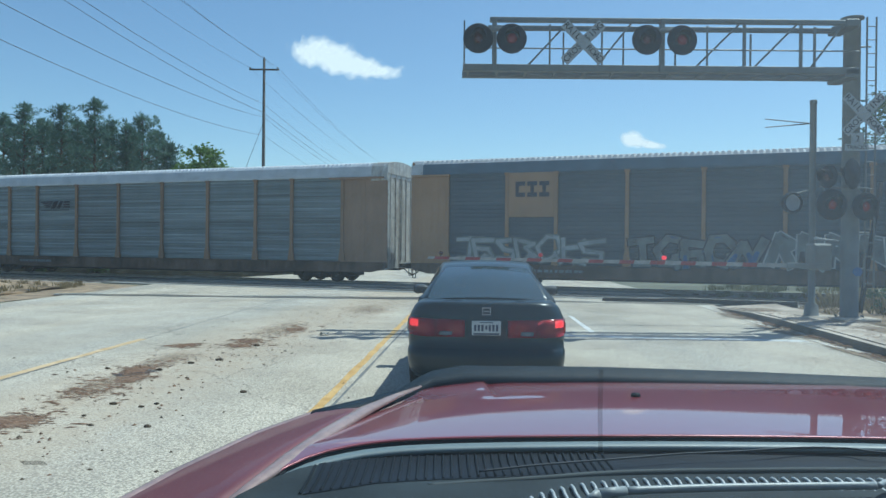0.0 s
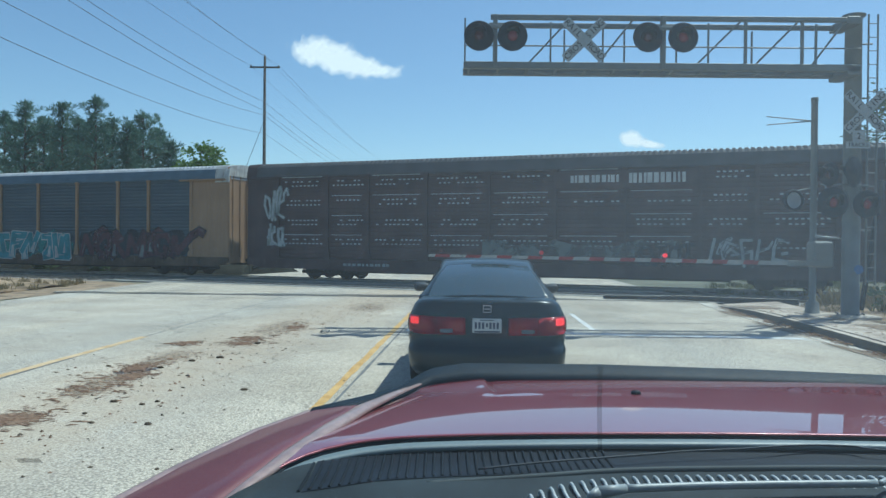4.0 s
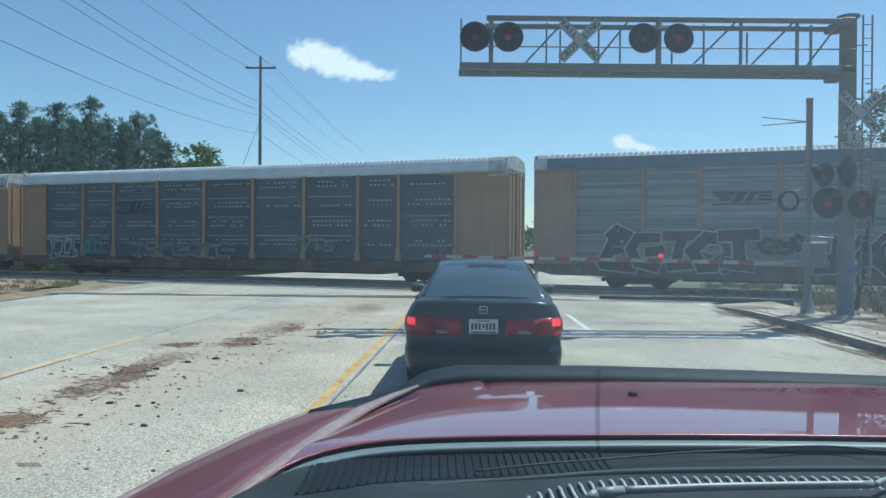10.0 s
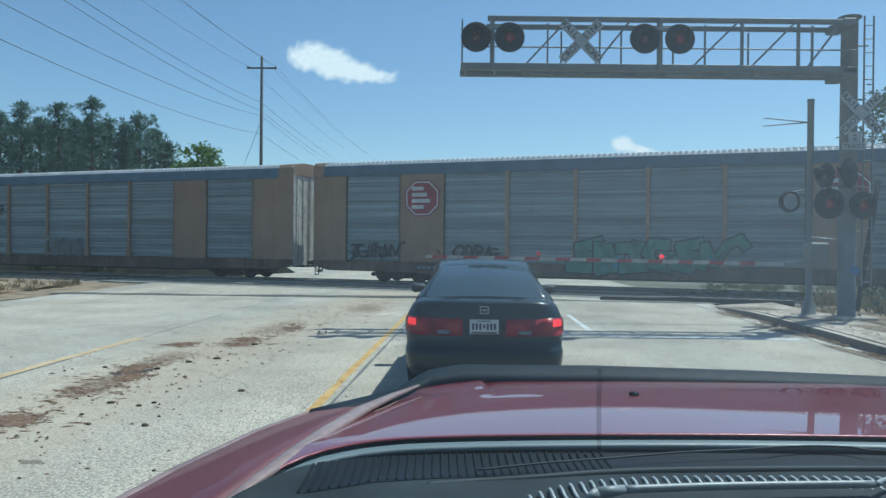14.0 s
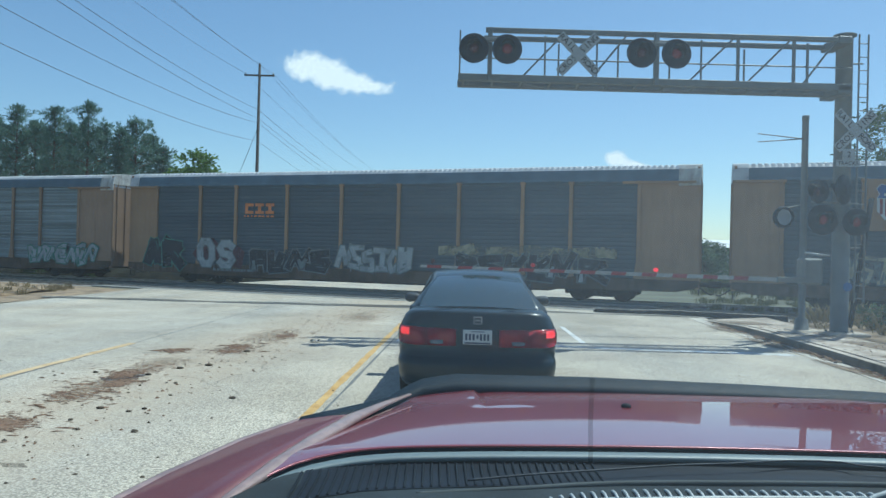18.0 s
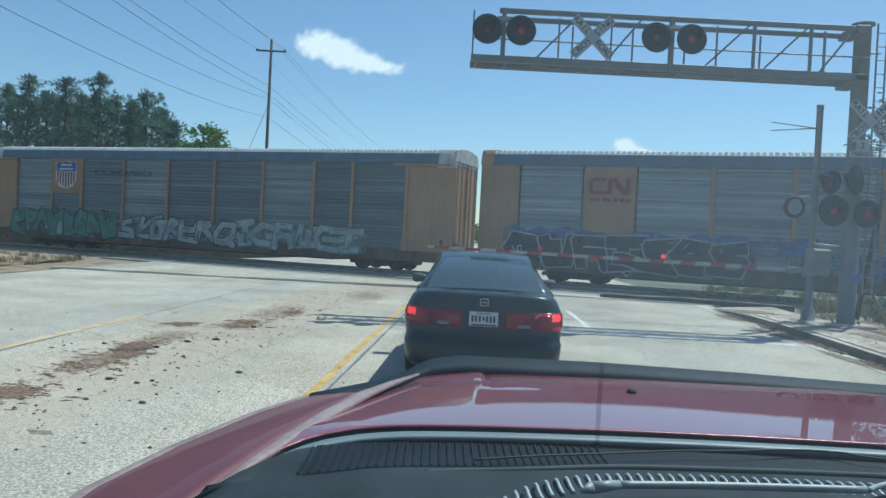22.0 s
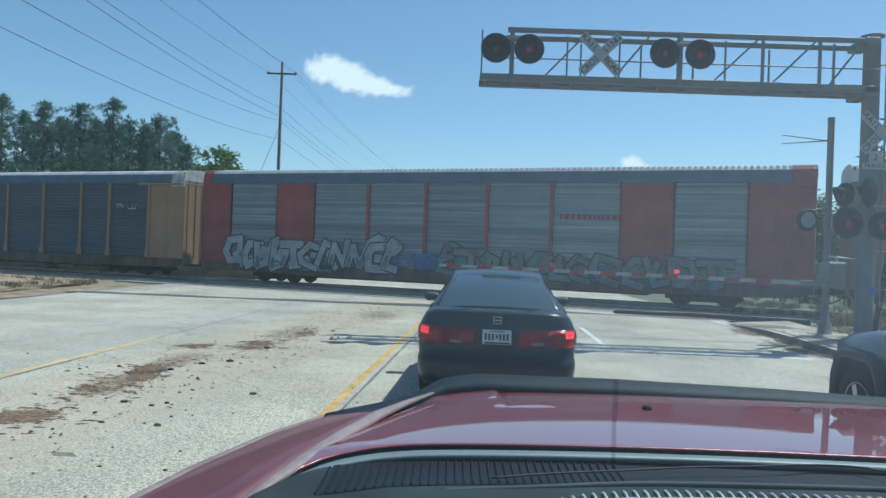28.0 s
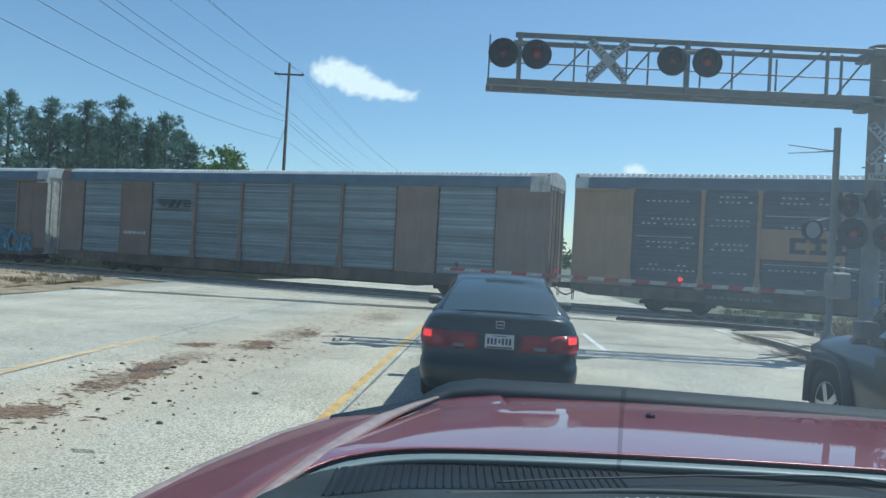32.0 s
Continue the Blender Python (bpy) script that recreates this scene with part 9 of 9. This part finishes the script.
for k, (cx, cy, rx, ry, mat) in enumerate(SWATH):
    # a drift of soil with crumbs and bark chips on it
    bm = bmesh.new()
    flat(bm, [(1.15 * math.cos(q * 0.3927), 1.15 * math.sin(q * 0.3927)) for q in range(16)], 0)
    for q in range(220 if mat == "dirtfilm" else 130):
        ox, oy = rng.gauss(0, 0.5), rng.gauss(0, 0.5)
        s_ = 0.004 + 0.011 * rng.random() ** 2 + (0.018 * rng.random() if q % 9 == 0 else 0)
        turn, w_ = rng.uniform(-0.6, 0.9), rng.uniform(1.5, 5.0)
        top = bm.verts.new((ox, oy, s_ * 0.5))
        ring = [bm.verts.new((ox + (s_ * w_ * math.cos(u) * math.cos(turn) - s_ * math.sin(u) * math.sin(turn)) / rx, oy + (s_ * w_ * math.cos(u) * math.sin(turn) + s_ * math.sin(u) * math.cos(turn)) / ry, 0.0005)) for u in (0, 1.1, 2.4, 3.6, 5.0)]
        for u in range(5):
            bm.faces.new((ring[u], ring[(u + 1) % 5], top)).material_index = 1
    ob = finish("dirt_patch", bm, [mat, "dirt"])
    ob.matrix_basis = pose(cx, cy, 0.0035 + 0.0002 * k) @ Matrix.Diagonal((rx * 1.3, ry * 1.3, 1, 1))
    tagged(ob, "reddish dirt and bark crumbs on the road", "dirt", "dirt on the road", "stuff")
for k, (a_, b_, rx, ry, z) in enumerate(((6.6, 16.0, 0.3, 2.4, 0.011), (6.72, 19.5, 0.35, 1.5, 0.011), (7.9, 17.2, 0.9, 1.1, 0.156), (8.3, 15.0, 0.7, 1.4, 0.156), (7.6, 20.0, 0.8, 0.9, 0.15), (6.5, 12.5, 0.22, 2.0, 0.011))):
    # leaf litter in the gutter and on the pavement
    bm = bmesh.new()
    flat(bm, [(1.1 * math.cos(q * 0.3927), 1.1 * math.sin(q * 0.3927)) for q in range(16)], 0)
    ob = finish("leaf_litter", bm, "litterfilm")
    ob.matrix_basis = pose(*rd(a_, b_), z) @ Matrix.Diagonal((rx, ry, 1, 1))
    tagged(ob, "brown leaf litter drifted by the kerb", "litter", "litter by the kerb", "stuff")
bm = bmesh.new()
loft(bm, [[(x, y, z) for x, z in ((-0.09, 0.006 + a), (-0.03, 0.05 + b), (0.02, 0.018 + a), (0.1, 0.045 - b))] for y, a, b in ((-0.07, 0.0, 0.0), (-0.02, 0.02, 0.012), (0.03, 0.006, -0.01), (0.08, 0.0, 0.005))], caps=False)
bmesh.ops.solidify(bm, geom=list(bm.faces), thickness=0.002)
scrap = finish("paper_scrap", bm, "whiteline")
scrap.matrix_basis = pose(-2.34, 14.62, 0.004, 0, 0, 25)
tagged(scrap, "small crumpled scrap of white paper on the road", "litter")
rng = random.Random(78)
bm = bmesh.new()
for k in range(2600):
    # single leaves against the kerb, more of them where the gutter is sheltered
    b = rng.uniform(8.5, 21.5)
    on_top = k % 5 == 0
    if not on_top and math.sin(b * 2.3) + math.sin(b * 5.1 + 1) < rng.uniform(-1.6, 1.2):
        continue
    off = rng.uniform(0.2, 1.8) if on_top else -0.02 - abs(rng.gauss(0, 0.09))
    x, y = rd(kerb_a(b) + off, b)
    base = (0.03 + 0.16 * low_end(b) - 0.03 * max(0, off - 0.2)) if on_top else 0.012 + 0.03 * rng.random() * max(0.0, 1 + off / 0.15)
    r_, q = rng.uniform(0.02, 0.05), rng.uniform(0, 6.28)
    lean = [rng.uniform(-0.015, 0.02) for _ in range(4)]
    f = bm.faces.new([bm.verts.new((x + r_ * w_ * math.cos(q + a), y + r_ * w_ * math.sin(q + a), base + abs(d))) for a, w_, d in ((0, 1.2, lean[0]), (1.4, 0.6, lean[1]), (3.14, 1.0, lean[2]), (4.9, 0.6, lean[3]))])
    f.material_index = k % 3 // 2
tagged(finish("fallen_leaf_drift", bm, ["dirt", "straw"]), "dry brown leaves fallen along the kerb", "leaves", kind="stuff")
rng = random.Random(79)
bm = bmesh.new()
for k in range(1500):
    b = rng.uniform(4.5, 26)
    a = rng.gauss(-4.6 + 0.06 * b, 0.55 if k % 2 else 1.1) if k % 4 else rng.uniform(-13, 6)
    x, y = rd(a, b)
    r_ = 0.008 + 0.02 * rng.random() ** 3
    top = bm.verts.new((x, y, r_ * rng.uniform(0.5, 1.0)))
    ring = [bm.verts.new((x + r_ * math.cos(q) * rng.uniform(0.7, 1.3), y + r_ * math.sin(q) * rng.uniform(0.7, 1.3), 0.002)) for q in (0, 1.25, 2.5, 3.8, 5.0)]
    for q in range(5):
        bm.faces.new((ring[q], ring[(q + 1) % 5], top)).material_index = k % 2
tagged(finish("road_grit", bm, ["pebble", "dirt"]), "scattered grit and crumbs on the road", "grit", kind="stuff")
for x, y, r_ in ((-3.43, 11.35, 0.05), (-3.98, 10.39, 0.042), (-2.87, 7.18, 0.036), (-3.64, 8.18, 0.04), (-3.28, 8.05, 0.03), (-3.26, 12.97, 0.055), (-3.75, 11.01, 0.045), (-2.4, 8.9, 0.04), (-4.76, 10.49, 0.035), (-3.43, 7.21, 0.026), (-3.69, 7.61, 0.024), (-3.17, 9.0, 0.024), (-3.39, 9.8, 0.028), (-3.17, 8.2, 0.028)):
    bm = bmesh.new()
    r_ *= 0.8
    bmesh.ops.create_icosphere(bm, subdivisions=2, radius=r_)
    for v in bm.verts:
        v.co.x *= 1.3
        v.co *= 1 + 0.45 * noise.noise(v.co * 30 + Vector((x * 9, y * 9, 0)))
        v.co.z = max(v.co.z * 0.6, -r_ * 0.3) + r_ * 0.3
        v.co += Vector((x, y, 0.001))
    tagged(finish("stone", bm, "pebble"), "dark clod lying on the asphalt", "stone", "stones on the road")

# ---- clouds ----


def cloud(name, x, z, w, h, seed, tilt):
    """A far soft cloud bank: a thin sheet high in the distance, thinning to nothing at its rim."""
    m = bpy.data.materials.new(name)
    m.use_nodes = True
    nt = m.node_tree
    n, l = nt.nodes, nt.links
    n.remove(n["Principled BSDF"])
    co, no, em, tr, mx = n.new("ShaderNodeTexCoord"), n.new("ShaderNodeTexNoise"), n.new("ShaderNodeEmission"), n.new("ShaderNodeBsdfTransparent"), n.new("ShaderNodeMixShader")
    gr, mp = n.new("ShaderNodeTexGradient"), n.new("ShaderNodeMapping")
    gr.gradient_type = "SPHERICAL"
    mp.inputs["Scale"].default_value = (2 / w, 1, 2 / h)
    l.new(co.outputs["Object"], mp.inputs[0])
    l.new(mp.outputs[0], gr.inputs[0])
    no.inputs["Scale"].default_value, no.inputs["Detail"].default_value, no.inputs["Roughness"].default_value = 0.02, 7, 0.55
    l.new(co.outputs["Object"], no.inputs[0])
    ad = n.new("ShaderNodeMath")
    ad.operation = "MULTIPLY_ADD"
    ad.inputs[1].default_value, ad.inputs[2].default_value = 1.3, -0.7
    l.new(no.outputs[0], ad.inputs[0])
    sm = n.new("ShaderNodeMath")
    sm.operation = "ADD"
    l.new(gr.outputs[0], sm.inputs[0])
    l.new(ad.outputs[0], sm.inputs[1])
    rp = n.new("ShaderNodeMapRange")
    rp.inputs["From Min"].default_value, rp.inputs["From Max"].default_value = 0.06, 0.5
    l.new(sm.outputs[0], rp.inputs["Value"])
    em.inputs[0].default_value, em.inputs[1].default_value = (0.93, 0.96, 1.0, 1), 0.8
    l.new(rp.outputs[0], mx.inputs[0])
    l.new(tr.outputs[0], mx.inputs[1])
    l.new(em.outputs[0], mx.inputs[2])
    l.new(mx.outputs[0], n["Material Output"].inputs[0])
    M[name] = m
    bm = bmesh.new()
    loft(bm, [[(u * w, -0.004 * u * u * w, v * h) for v in (-0.5, 0, 0.5)] for u in (-0.5, -0.25, 0, 0.25, 0.5)], caps=False)
    ob = finish(name, bm, name)
    ob.matrix_basis = pose(x, 2200.0 + seed, z, 0, tilt, 0)
    ob.visible_shadow = False
    return tagged(ob, "small white fair-weather cloud in a blue sky", "cloud", kind="structure")


CLOUDS = [(cloud("cloud_main", -307, 551, 270, 105, 1, 15), -18), (cloud("cloud_puff", -381, 580, 216, 108, 3, 4), -18), (cloud("cloud_tail", -219, 529, 202, 57, 5, 11), -18),
          (cloud("cloud_small", 566, 327, 105, 61, 2, 16), -50), (cloud("cloud_wisp", 617, 312, 121, 30, 6, 10), -50)]

motions()
